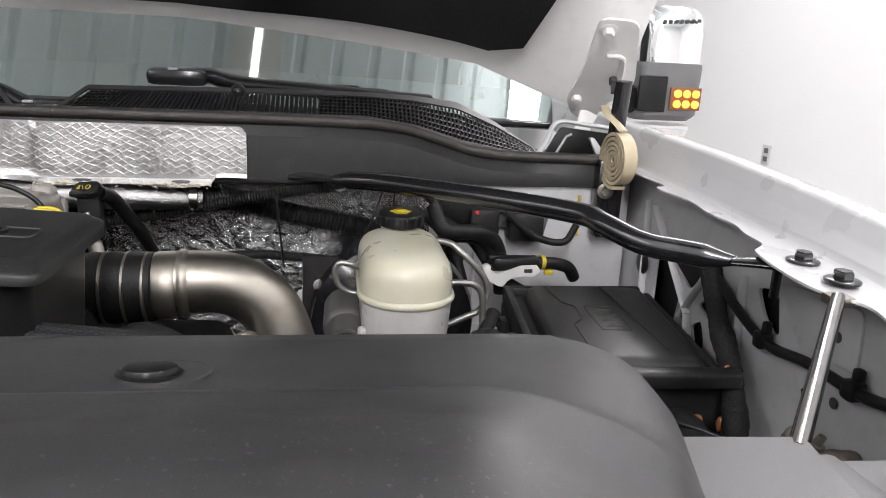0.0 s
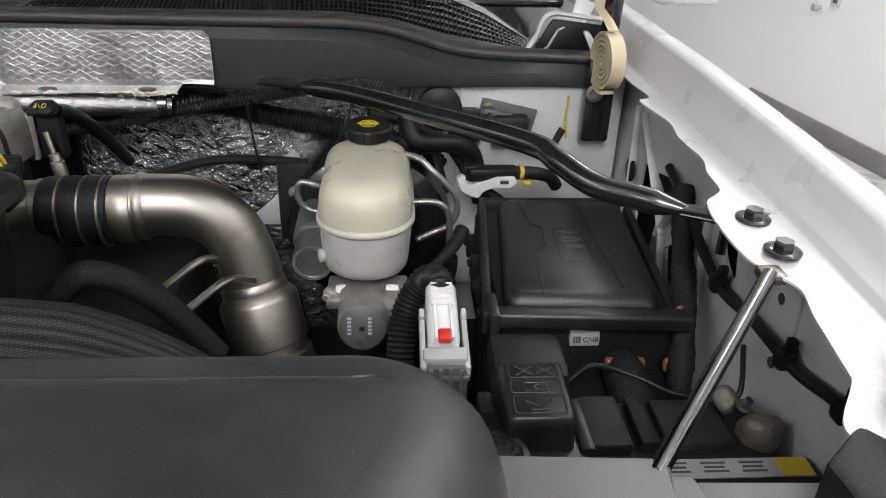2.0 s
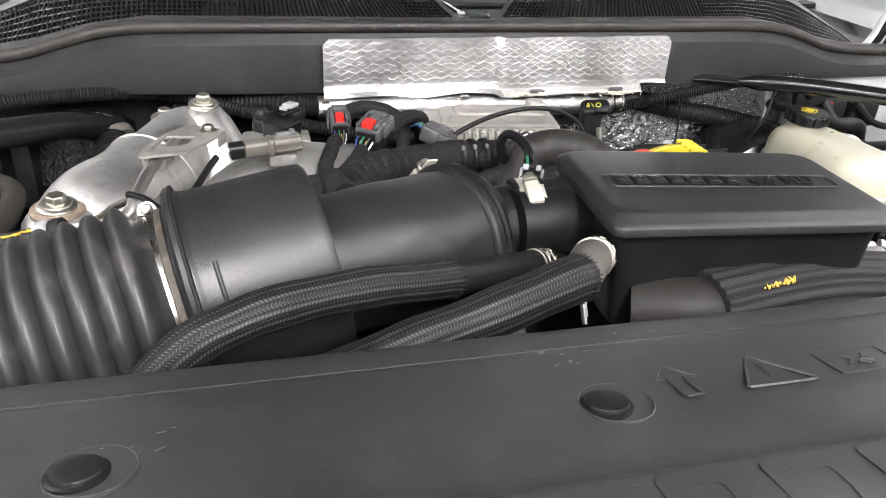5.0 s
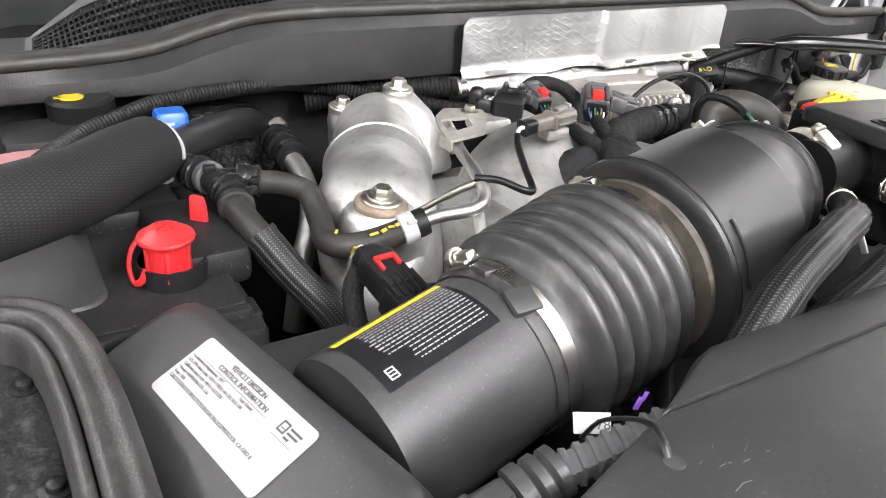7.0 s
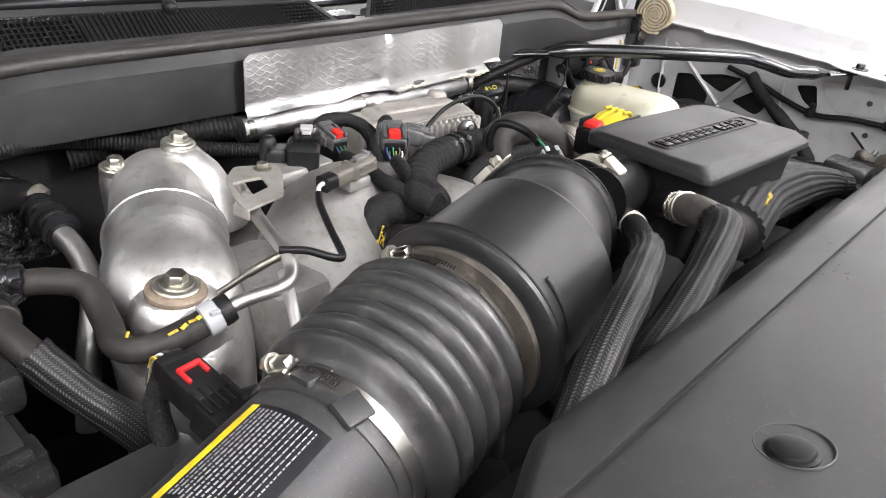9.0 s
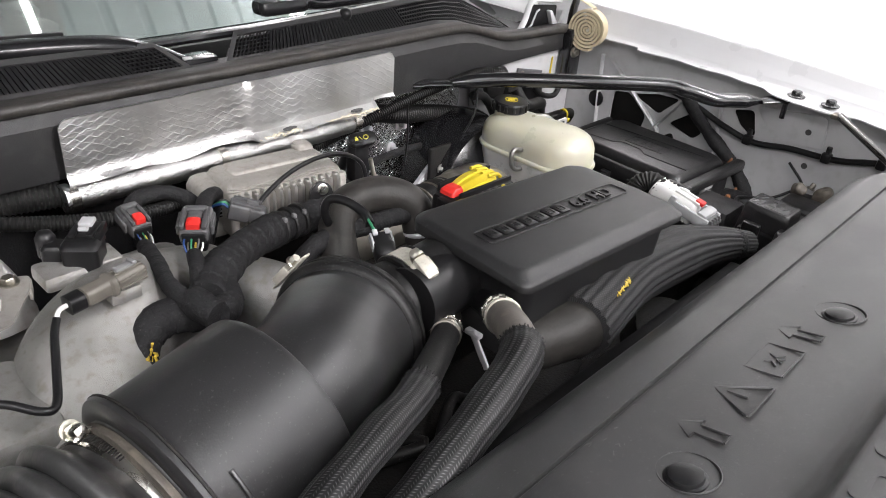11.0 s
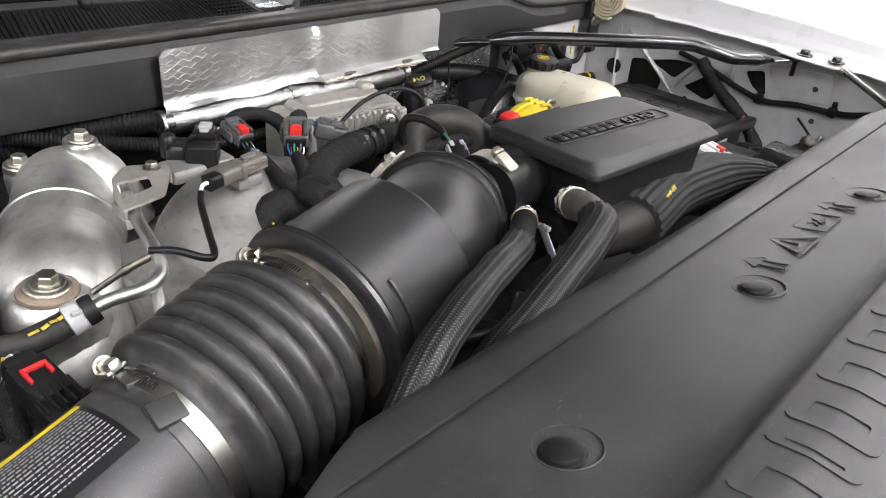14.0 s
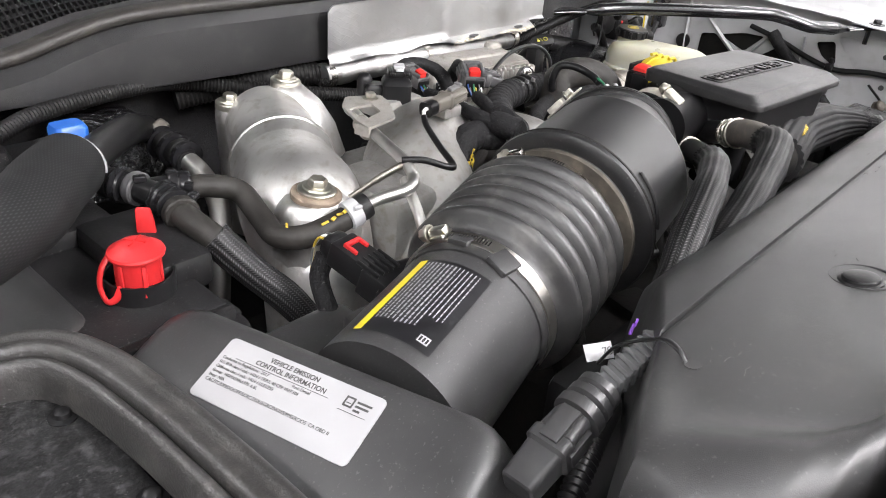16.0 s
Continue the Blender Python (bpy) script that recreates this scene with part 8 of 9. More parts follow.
part("plug", turned(boxes(((0.004, 0.012, 0.014), (0.030, 0.026, 0.012), 0.003), ((-0.006, 0.004, 0.020), (0.006, 0.030, 0.005), 0.0015), ((0.012, 0.004, 0.020), (0.006, 0.030, 0.005), 0.0015)), sq), SATIN, t)
part("tap", turned(lathe(bmesh.new(), [(0.010, 0), (0.010, 0.02), (0.007, 0.026), (0.003, 0.028)], (-0.04, 0.012, -0.014), (0, 0, 1), 20), sq), SATIN, t)
part("foot", boxes(((-0.265, 0.365, 1.15), (0.08, 0.04, 0.018), 0.005)), CAST, t)
part("top_tab", turned(boxes(((0.003, 0.014, 0.0235), (0.014, 0.016, 0.005), 0.0015), ((0.003, 0.001, 0.0225), (0.010, 0.005, 0.004), 0.001)), sq), LIGHTGREY, t)
t = thing("sensor_plug", "light grey blue-wired plug", "connector", (-0.09, 0.36, 1.12), "sensor plugs")
cm_ = Matrix.Translation((-0.064, 0.372, 1.147)) @ Matrix.Rotation(radians(-38), 4, "Z") @ Matrix.Rotation(radians(14), 4, "Y")
part("shell", turned(loft(bmesh.new(), [[(px, y, z) for y, z in rrect(w, h, 0.004, 3)] for px, w, h in ((-0.020, 0.020, 0.018), (-0.018, 0.024, 0.022), (0.004, 0.024, 0.022), (0.006, 0.020, 0.018), (0.022, 0.020, 0.018), (0.024, 0.016, 0.014))]), cm_), PLUGSHELL, t)
for yy in (-0.008, 0.008):
    part("rail", turned(boxes(((0.0, yy, 0.0115), (0.034, 0.004, 0.004), 0.0012)), cm_), PLUGSHELL, t)
part("latch", turned(boxes(((0.006, 0, 0.0115), (0.014, 0.010, 0.005), 0.0015)), cm_), GREY, t)
for k, mt in enumerate((DARKBLUE, GREEN, SATIN)):
    part("wire", tube([cm_ @ V((-0.018, -0.006 + 0.006 * k, 0.002)), cm_ @ V((-0.028, -0.004 + 0.005 * k, 0.005)), cm_ @ V((-0.040, 0.004, -0.006))], 0.0017, 6), mt, t)
t = thing("wiring_loom", "thick black cloth taped wiring loom", "wiring loom", (-0.1, 0.3, 1.1), "wiring looms")
part("trunk", taped([(0.06, 0.33, 1.128), (0.02, 0.338, 1.130), (-0.03, 0.338, 1.132), (-0.085, 0.322, 1.136), (-0.135, 0.293, 1.143), (-0.178, 0.258, 1.147), (-0.196, 0.236, 1.148)], 0.0195, 0.06), CLOTH, t)
part("folded_end", taped([(-0.168, 0.262, 1.142), (-0.172, 0.240, 1.139), (-0.182, 0.222, 1.140), (-0.2, 0.212, 1.146)], 0.0145, 0.07), CLOTH, t)
part("knot", taped([(-0.208, 0.24, 1.150), (-0.208, 0.222, 1.150), (-0.203, 0.205, 1.148)], 0.014, 0.08), CLOTH, t)
for x, y in ((-0.012, 0.339), (-0.028, 0.338), (-0.043, 0.3355)):
    part("tape_band", lathe(bmesh.new(), [(0.0205, -0.003), (0.0212, -0.002), (0.0212, 0.002), (0.0205, 0.003)], (x, y, 1.1325), (1, 0.12, -0.06), 24), RUBBER, t)
    part("pale_mark", boxes(((x, y - 0.0135, 1.149), (0.0045, 0.006, 0.0055), 0.001)), MOUNT, t, "pale fibre mark")
for pts, r, lab in (([(-0.194, 0.366, 1.148), (-0.205, 0.318, 1.154), (-0.216, 0.27, 1.154), (-0.214, 0.232, 1.150)], 0.0088, "black taped lead from the plug"),
                    ([(-0.172, 0.300, 1.160), (-0.180, 0.280, 1.158), (-0.192, 0.258, 1.156), (-0.203, 0.235, 1.150)], 0.008, "black taped lead from the plug"),
                    ([(-0.195, 0.24, 1.130), (-0.235, 0.252, 1.133), (-0.265, 0.243, 1.112), (-0.275, 0.217, 1.05), (-0.272, 0.2, 0.98)], 0.018, "black taped loom with yellow mark"),
                    ([(-0.185, 0.425, 1.150), (-0.158, 0.452, 1.160), (-0.118, 0.448, 1.158), (-0.098, 0.425, 1.140), (-0.105, 0.40, 1.10), (-0.11, 0.39, 1.05)], 0.0095, "black taped lead looping behind the plugs"),
                    ([(-0.135, 0.345, 1.165), (-0.105, 0.392, 1.165), (-0.075, 0.42, 1.155), (-0.07, 0.44, 1.12), (-0.08, 0.45, 1.06)], 0.009, "black taped lead looping behind the plugs"),
                    ([(-0.095, 0.262, 1.075), (-0.060, 0.283, 1.100), (-0.020, 0.298, 1.115), (0.022, 0.297, 1.120), (0.07, 0.290, 1.121), (0.125, 0.283, 1.12), (0.16, 0.27, 1.09)], 0.0125, "dirty black taped lead behind the duct")):
    single("wiring_loom", taped(pts, r), CLOTH, lab, "wiring loom", "wiring looms")
rng = random.Random(8)
bm = bmesh.new()
for k in range(8):
    a = rng.uniform(-0.6, 0.6)
    c = V((-0.262 + rng.uniform(-0.004, 0.004), 0.2265, 1.117 + rng.uniform(-0.011, 0.011)))
    d = V((math.sin(a), -0.35 * math.cos(a), math.cos(a))) * rng.uniform(0.003, 0.008)
    sweep(bm, [c - d, c + V((rng.uniform(-0.001, 0.001), -0.0004, 0)), c + d], lambda s: 0.0012 + 0.0006 * math.sin(700 * s), 6)
single("loom_mark", bm, PAINTMARK, "yellow paint daub on the taped loom", "mark")
t = thing("breather_hose", "curved black moulded breather hose", "hose", (0.07, 0.28, 1.1))
part("hose", sweep(bmesh.new(), curve([(0.005, 0.262, 1.07), (0.012, 0.292, 1.108), (0.036, 0.316, 1.135), (0.072, 0.318, 1.146), (0.108, 0.305, 1.144), (0.134, 0.286, 1.125), (0.138, 0.268, 1.08)], 10), 0.0235, 32), OLD_RUBBER, t)
part("clip", lathe(bmesh.new(), [(0.0235, -0.004), (0.025, 0), (0.0235, 0.004)], (0.138, 0.273, 1.095), (0.05, -0.25, -1), 28), LIGHTGREY, t)
t = thing("small_plug", "small black plug with green wire", "connector", (0.0, 0.2, 1.13))
gm = Matrix.Translation((-0.001, 0.198, 1.157)) @ Matrix.Rotation(radians(-25), 4, "Z") @ Matrix.Rotation(radians(24), 4, "X")
part("body", turned(loft(bmesh.new(), [[(x, yy, z) for x, z in rrect(w, h, 0.005, 3)] for yy, w, h in ((-0.022, 0.020, 0.018), (-0.020, 0.024, 0.021), (-0.004, 0.024, 0.021), (-0.003, 0.020, 0.018), (0.010, 0.020, 0.018), (0.011, 0.014, 0.012))]), gm), SATIN, t)
for dx in (-1, 1):
    part("latch", turned(boxes(((dx * 0.0115, 0.002, 0.002), (0.003, 0.020, 0.010), 0.001), ((dx * 0.007, 0.010, 0.009), (0.006, 0.008, 0.003), 0.001)), gm), LIGHTGREY, t, "pale grey latch")
part("wire", tube([(-0.001, 0.210, 1.167), (0.001, 0.219, 1.171), (0.004, 0.228, 1.173)], 0.0018, 8), GREEN, t)
part("lead", tube([(0.005, 0.226, 1.168), (0.011, 0.244, 1.173), (0.007, 0.268, 1.179), (-0.001, 0.288, 1.177), (-0.005, 0.295, 1.163), (0.004, 0.301, 1.14), (0.018, 0.298, 1.120)], 0.0055, 12), SATIN, t)
single("vacuum_line", tube([(-0.055, 0.378, 1.135), (-0.02, 0.392, 1.15), (0.025, 0.405, 1.162), (0.075, 0.412, 1.167), (0.12, 0.415, 1.16), (0.152, 0.412, 1.138), (0.16, 0.408, 1.10)], 0.0032, 10), SATIN, "thin black looped line over the control module", "hose")
t = thing("fuel_connector", "black multi-plug with yellow and red cover", "connector", (0.185, 0.25, 1.08))
part("body", boxes(((0.192, 0.262, 1.122), (0.115, 0.045, 0.04), 0.006), ((0.185, 0.25, 1.09), (0.06, 0.04, 0.07), 0.004), ((0.14, 0.256, 1.128), (0.02, 0.03, 0.026), 0.003)), SATIN, t)


def arched(x):
    """Height of the lever over the plug."""
    return 1.146 + 0.009 * math.sin(math.pi * min(1.0, max(0.0, (x - 0.15) / 0.10))) + 0.05 * (x - 0.15) * (x < 0.235)


bm = bmesh.new()
rings = []
for k in range(19):
    x = 0.158 + 0.004 * k
    w = 0.013 + 0.005 * math.sin(math.pi * k / 18)
    z = arched(x)
    drop = 0.004 + 0.010 * max(0.0, (x - 0.216) / 0.014) ** 2
    rings.append([(x, 0.266 - w, z - 0.006 - drop), (x, 0.266 - w * 0.93, z - 0.001 - drop), (x, 0.266 - w * 0.3, z + 0.0018 - drop), (x, 0.266 - w * 0.25, z - 0.0005 - drop), (x, 0.266 + w * 0.25, z - 0.0005 - drop), (x, 0.266 + w * 0.3, z + 0.0018 - drop), (x, 0.266 + w * 0.93, z - 0.001 - drop), (x, 0.266 + w, z - 0.006 - drop)])
loft(bm, rings)
part("yellow_lever", bm, YELLOW, t, "arched yellow locking lever")
for y in (0.252, 0.263, 0.274, 0.283):
    part("lever_rib", sweep(bmesh.new(), curve([(0.206, y, 1.1555), (0.222, y, 1.1545), (0.231, y, 1.148), (0.234, y, 1.137)], 5), 0.0026, 8), YELLOW, t)
part("red_tab", rloft(bmesh.new(), [(0.153, 0.266, 1.138, 0.024, 0.026, 0.004), (0.153, 0.266, 1.147, 0.022, 0.023, 0.004), (0.156, 0.266, 1.1505, 0.014, 0.018, 0.004)]), REDLOCK, t, "red lock tab")
part("lever_cheek", boxes(((0.197, 0.247, 1.139), (0.10, 0.006, 0.02), 0.003)), SATIN, t)
part("lever_cheek", boxes(((0.20, 0.287, 1.139), (0.10, 0.006, 0.02), 0.003)), SATIN, t)
for k in range(5):
    part("slot", box(bmesh.new(), (0.172 + 0.014 * k, 0.2435, 1.137), (0.006, 0.003, 0.010), 0.001), INK, t)
for x, z in ((0.136, 1.134), (0.142, 1.143), (0.226, 1.140)):
    part("yellow_latch", box(bmesh.new(), (x, 0.2415, z), (0.012 if x < 0.2 else 0.006, 0.003, 0.0035), 0.001), YELLOW, t)
part("latch_block", boxes(((0.137, 0.246, 1.130), (0.022, 0.008, 0.016), 0.002)), SATIN, t)
t.location.z += 0.017
t.location.y -= 0.028

# ---- air cleaner ----
t = thing("air_cleaner", "black plastic air cleaner with printed labels", "air cleaner", (-0.70, 0.0, 0.9))
fl = plane_frame((-0.6902, 0.0746, 1.1442), (-0.6678, -0.0542, 1.1567), (-0.6476, 0.0838, 1.1627))
bm = rloft(bmesh.new(), [(0.068, -0.04, -0.17, 0.31, 0.125, 0.03), (0.068, -0.034, -0.03, 0.292, 0.108, 0.03), (0.068, -0.033, -0.014, 0.285, 0.101, 0.029), (0.068, -0.032, -0.006, 0.276, 0.092, 0.027), (0.068, -0.032, -0.0018, 0.264, 0.080, 0.024), (0.068, -0.032, -0.0004, 0.25, 0.066, 0.02)], fl)
part("housing", bm, COVER, t, angle=60)
part("outlet", sweep(bmesh.new(), [P2 + AX * (0.012 - 0.018 * k) for k in range(9)], 0.0645, 56), COVER, t, "round outlet neck")
bm = boxes(((-0.60, 0.105, 1.055), (0.12, 0.075, 0.06), 0.014), ((-0.585, 0.06, 1.02), (0.14, 0.12, 0.08), 0.02), ((-0.55, 0.075, 1.075), (0.05, 0.05, 0.05), 0.008))
part("shoulder", bm, COVER, t)
bm = bmesh.new()
for a in (0.05, -0.55):
    d = V((0, math.sin(-a) * -1, math.cos(a)))
    c = P2 + AX * -0.006 + V((0, -math.sin(0.35 + a), math.cos(0.35 + a))) * 0.066
    box(bm, c, (0.022, 0.02, 0.007), 0.002, Matrix.Rotation(0.35 + a, 4, "X"))
part("stop_lug", bm, COVER, t)
# printed emission label
bm = prism(bmesh.new(), [(0.0657 + x, -0.0237 + y) for x, y in rrect(0.1314, 0.0474, 0.004)], 0.0008, fl)
lab = part("emission_label", bm, PAPER, t, "white printed emission label")
up_ = Matrix.Translation((0, 0, 0.001))
words("label_heading", "VEHICLE EMISSION", 0.0050, fl @ up_ @ Matrix.Translation((0.060, -0.0052, 0)), INK, lab, 0.0001, align="CENTER", bold=0.00006)
words("label_heading", "CONTROL INFORMATION", 0.0050, fl @ up_ @ Matrix.Translation((0.060, -0.0104, 0)), INK, lab, 0.0001, align="CENTER", bold=0.00006)
for k, s in enumerate(("Conforms to Regulations:  2017", "U.S. EPA class / stds:  HDV / TIER3, 40 CFR 1037.104", "California class / stds:  MDV / ULEV250", "Group:  HGMXD06.6375  6.6L", "Evap:  N/A", "CAC/TC/DFI/DOC/PF/SCRC/EGR/EGRC/NOXS/PMS/ROOS  CA OBD II", "Fuel: Diesel")):
    words("label_line", s, 0.0032 if k != 5 else 0.0035, fl @ up_ @ Matrix.Translation((0.004 if k < 6 else 0.066, -0.0156 - 0.0036 * (k if k < 6 else 0), 0)), INK, lab, 0.0001)
bm = bmesh.new()
rng = random.Random(3)
for y, x0, x1 in ((-0.0134, 0.014, 0.094), (-0.0168, 0.104, 0.125)):
    prism(bm, [(x0, y), (x1, y), (x1, y - 0.0003), (x0, y - 0.0003)], 0.0002, fl @ up_)
loft(bm, [[fl @ up_ @ V((0.1085 + x, -0.0103 + y, z)) for x, y in rrect(s, s, 0.0004, 1)] for s, z in ((0.0072, 0), (0.0072, 0.0002), (0.0048, 0.0002), (0.0048, 0))], cap=False)
prism(bm, [(0.1068, -0.0113), (0.1102, -0.0113), (0.1102, -0.0107), (0.1068, -0.0107)], 0.0002, fl @ up_)
for k, w in enumerate((0.011, 0.010, 0.005)):
    prism(bm, [(0.1138, -0.0078 - 0.0029 * k), (0.1138 + w, -0.0078 - 0.0029 * k), (0.1138 + w, -0.0092 - 0.0029 * k), (0.1138, -0.0092 - 0.0029 * k)], 0.0002, fl @ up_)
part("print_bar", bm, INK, lab)
# warning label bent round the neck
bm = bmesh.new()


def on_neck(u, v, r=0.0652):
    """u along the neck from the clamp, v metres round it from the top towards the front."""
    a = 0.12 + v / 0.065
    side = V((0, -1, 0)) - AX * V((0, -1, 0)).dot(AX)
    side.normalize()
    upn = side.cross(AX) if side.cross(AX).z > 0 else AX.cross(side)
    return P2 - AX * (0.027 + u) + (upn * math.cos(a) + side * math.sin(a)) * r


def neck_patch(bm, u0, u1, v0, v1, r, n=10):
    loft(bm, [[on_neck(u0, v0 + (v1 - v0) * k / n, r), on_neck(u1, v0 + (v1 - v0) * k / n, r)] for k in range(n + 1)], cap=False, closed=False)


neck_patch(bm, 0.0, 0.092, -0.042, 0.022, 0.0650)
wl = part("warning_label", bm, LABELBLACK, t, "black warning label with yellow stripe", angle=80)
bm = bmesh.new()
neck_patch(bm, 0.001, 0.091, -0.041, -0.0335, 0.0652, 4)
part("yellow_stripe", bm, material("yellow_label_print", (0.62, 0.5, 0.02), 0.4, var=0.05, bump=0.01), wl, "yellow warning stripe", angle=80)
bm = bmesh.new()
rng = random.Random(5)
for k in range(14):
    v = -0.031 + 0.0034 * k
    u = 0.004
    while u < (0.075 if k < 10 else 0.06):
        w = 0.0015 + 0.004 * rng.random()
        neck_patch(bm, u, u + w, v, v + (0.0013 if k < 8 else 0.0009), 0.06525, 1)
        u += w + 0.001
for v0 in (0.008, 0.0105, 0.013, 0.0155):
    neck_patch(bm, 0.079, 0.086, v0, v0 + 0.001, 0.06525, 2)
neck_patch(bm, 0.079, 0.0802, 0.008, 0.0165, 0.06525, 2)
neck_patch(bm, 0.0848, 0.086, 0.008, 0.0165, 0.06525, 2)
part("print_bar", bm, PAPER, wl, "unreadable white print", angle=80)
t = thing("mass_air_sensor", "black air flow sensor plug with red lock", "connector", (-0.55, 0.11, 1.08))
m = Matrix.Rotation(radians(-25), 4, "Z") @ Matrix.Rotation(radians(25), 4, "X")
bm = bmesh.new()
mf = plane_frame((-0.545, 0.128, 1.136), (-0.535, 0.062, 1.118), (-0.5, 0.128, 1.132))
box(bm, (0.012, 0, 0), (0.04, 0.03, 0.024), 0.003)
box(bm, (0.044, 0, -0.003), (0.03, 0.034, 0.026), 0.003)
box(bm, (0.066, 0.0, -0.012), (0.03, 0.044, 0.036), 0.004)
part("shell", turned(bm, mf), SATIN, t)
for k in range(5):
    part("rib", turned(boxes(((0.034, -0.014 + 0.007 * k, 0.0115), (0.024, 0.0022, 0.004), 0.0008)), mf), SATIN, t)
part("wire_cover", turned(boxes(((-0.012, 0, 0), (0.016, 0.026, 0.02), 0.006)), mf), SATIN, t)
part("lock_tab", turned(boxes(((0.004, 0, 0.0135), (0.004, 0.02, 0.004), 0.001), ((0.010, -0.0085, 0.0135), (0.014, 0.003, 0.004), 0.001), ((0.010, 0.0085, 0.0135), (0.010, 0.003, 0.004), 0.001)), mf), RED, t, "red lock slide")
for k, mt in enumerate((PAINTMARK, WHITEPL, INK)):
    part("wire", tube([mf @ V((-0.016, -0.006 + 0.006 * k, 0.003)), mf @ V((-0.026, -0.005 + 0.005 * k, 0.0)), mf @ V((-0.03, -0.003, -0.014)), mf @ V((-0.022, -0.01, -0.03))], 0.0012, 6), mt, t)
part("lead", tube([(-0.548, 0.15, 1.125), (-0.557, 0.148, 1.105), (-0.56, 0.13, 1.08), (-0.555, 0.11, 1.05), (-0.55, 0.09, 1.01)], 0.009, 12), CLOTH, t)
part("stub", tube([(-0.525, 0.088, 1.128), (-0.497, 0.084, 1.126)], 0.008, 12, n=3), SATIN, t)

# ---- battery side ----
t = thing("second_battery", "black battery under a dusty cover with red cap", "battery", (-0.78, 0.28, 0.85))
part("case", boxes(((-0.795, 0.27, 0.99), (0.33, 0.27, 0.22), 0.012)), PLASTIC, t)
part("cover", boxes(((-0.79, 0.275, 1.102), (0.30, 0.23, 0.016), 0.006), ((-0.655, 0.27, 1.112), (0.07, 0.12, 0.035), 0.008), ((-0.70, 0.35, 1.112), (0.1, 0.06, 0.03), 0.008)), PLASTIC, t)
part("recess_panel", rloft(bmesh.new(), [(-0.82, 0.27, 1.1105, 0.17, 0.15, 0.02), (-0.82, 0.27, 1.1125, 0.166, 0.146, 0.02)]), COVER, t)
part("front_lip", boxes(((-0.74, 0.155, 1.10), (0.2, 0.012, 0.02), 0.004), ((-0.66, 0.17, 1.085), (0.06, 0.03, 0.03), 0.005)), PLASTIC, t)
part("vent_slot", boxes(((-0.70, 0.150, 1.088), (0.05, 0.012, 0.006), 0.001)), INK, t)
part("info_sticker", boxes(((-0.70, 0.136, 1.075), (0.05, 0.003, 0.02), 0.0005)), PAPER, t)
t = thing("terminal_cap", "bright red plastic cap with tether loop", "cap", (-0.687, 0.215, 1.11))
cp = V((-0.688, 0.212, 1.122))
bm = lathe(bmesh.new(), [(0.0165, -0.006), (0.0175, -0.004), (0.0178, 0.026), (0.0215, 0.0275), (0.0222, 0.0295), (0.0215, 0.0315), (0.017, 0.0335), (0.0125, 0.0375), (0.006, 0.0390), (0, 0.0392)], cp, (0, 0, 1), 40)
part("cap", bm, RED, t)
for a in (0.3, 1.35, 2.4, 3.45, 4.5, 5.55):
    part("side_rib", turned(boxes(((0.0178, 0, 0.010), (0.002, 0.004, 0.028), 0.0008)), Matrix.Translation(cp) @ Matrix.Rotation(a, 4, "Z")), RED, t)
part("cap_mark", turned(boxes(((0, 0, 0.0392), (0.018, 0.0014, 0.0012), 0), ((0, 0, 0.0392), (0.0014, 0.018, 0.0012), 0)), Matrix.Translation(cp) @ Matrix.Rotation(0.6, 4, "Z")), DARKRED, t)
near, side = V((-0.0115, -0.0100, 0)), V((-0.687, 0.723, 0))
part("tether", sweep(bmesh.new(), curve([cp + near * 0.4 + side * 0.019 + V((0, 0, 0.028)), cp + near * 0.8 + side * 0.0235 + V((0, 0, 0.018)), cp + near + side * 0.0250 + V((0, 0, 0.004)), cp + near * 1.2 + side * 0.0195 + V((0, 0, -0.0075)), cp + near * 1.2 + side * 0.012 + V((0, 0, -0.004)), cp + near * 1.1 + side * 0.0075 + V((0, 0, 0.006))], 8), 0.0032, 10, flat=0.55), RED, t, "red tether loop")
part("red_flag", prism(bmesh.new(), round_poly([(-0.008, -0.016), (0.010, -0.016), (0.007, 0.004), (0.005, 0.016), (-0.008, 0.016)], 0.003, 3), 0.004, axis_frame((-0.646, 0.277, 1.136), (-0.66, -0.75, 0.1)), 0.001), RED, t)
part("cup", lathe(bmesh.new(), [(0.027, -0.014), (0.028, 0.018), (0.026, 0.018), (0.0255, -0.014)], (-0.684, 0.220, 1.11), (0, 0, 1), 28), SATIN, t)

t = thing("padded_hose", "fat hose in coarse black woven sleeve", "hose", (-0.73, 0.3, 1.13))
fs = resample(curve([(-0.664, 0.383, 1.158), (-0.70, 0.338, 1.165), (-0.738, 0.29, 1.17), (-0.80, 0.235, 1.18), (-0.90, 0.17, 1.19)], 10), 0.005)
part("sleeve", sweep(bmesh.new(), fs, 0.033, 32), PAD, t)
part("end_ring", lathe(bmesh.new(), [(0.03, 0), (0.0338, 0.001), (0.0338, 0.004), (0.03, 0.005)], (-0.663, 0.3845, 1.155), (0.6, 0.8, -0.08), 32), LIGHTGREY, t)
part("core", sweep(bmesh.new(), curve([(-0.668, 0.378, 1.146), (-0.630, 0.424, 1.142), (-0.585, 0.475, 1.134), (-0.53, 0.535, 1.12), (-0.48, 0.60, 1.09)], 8), 0.0185, 28), SATIN, t, "satin black hose core")

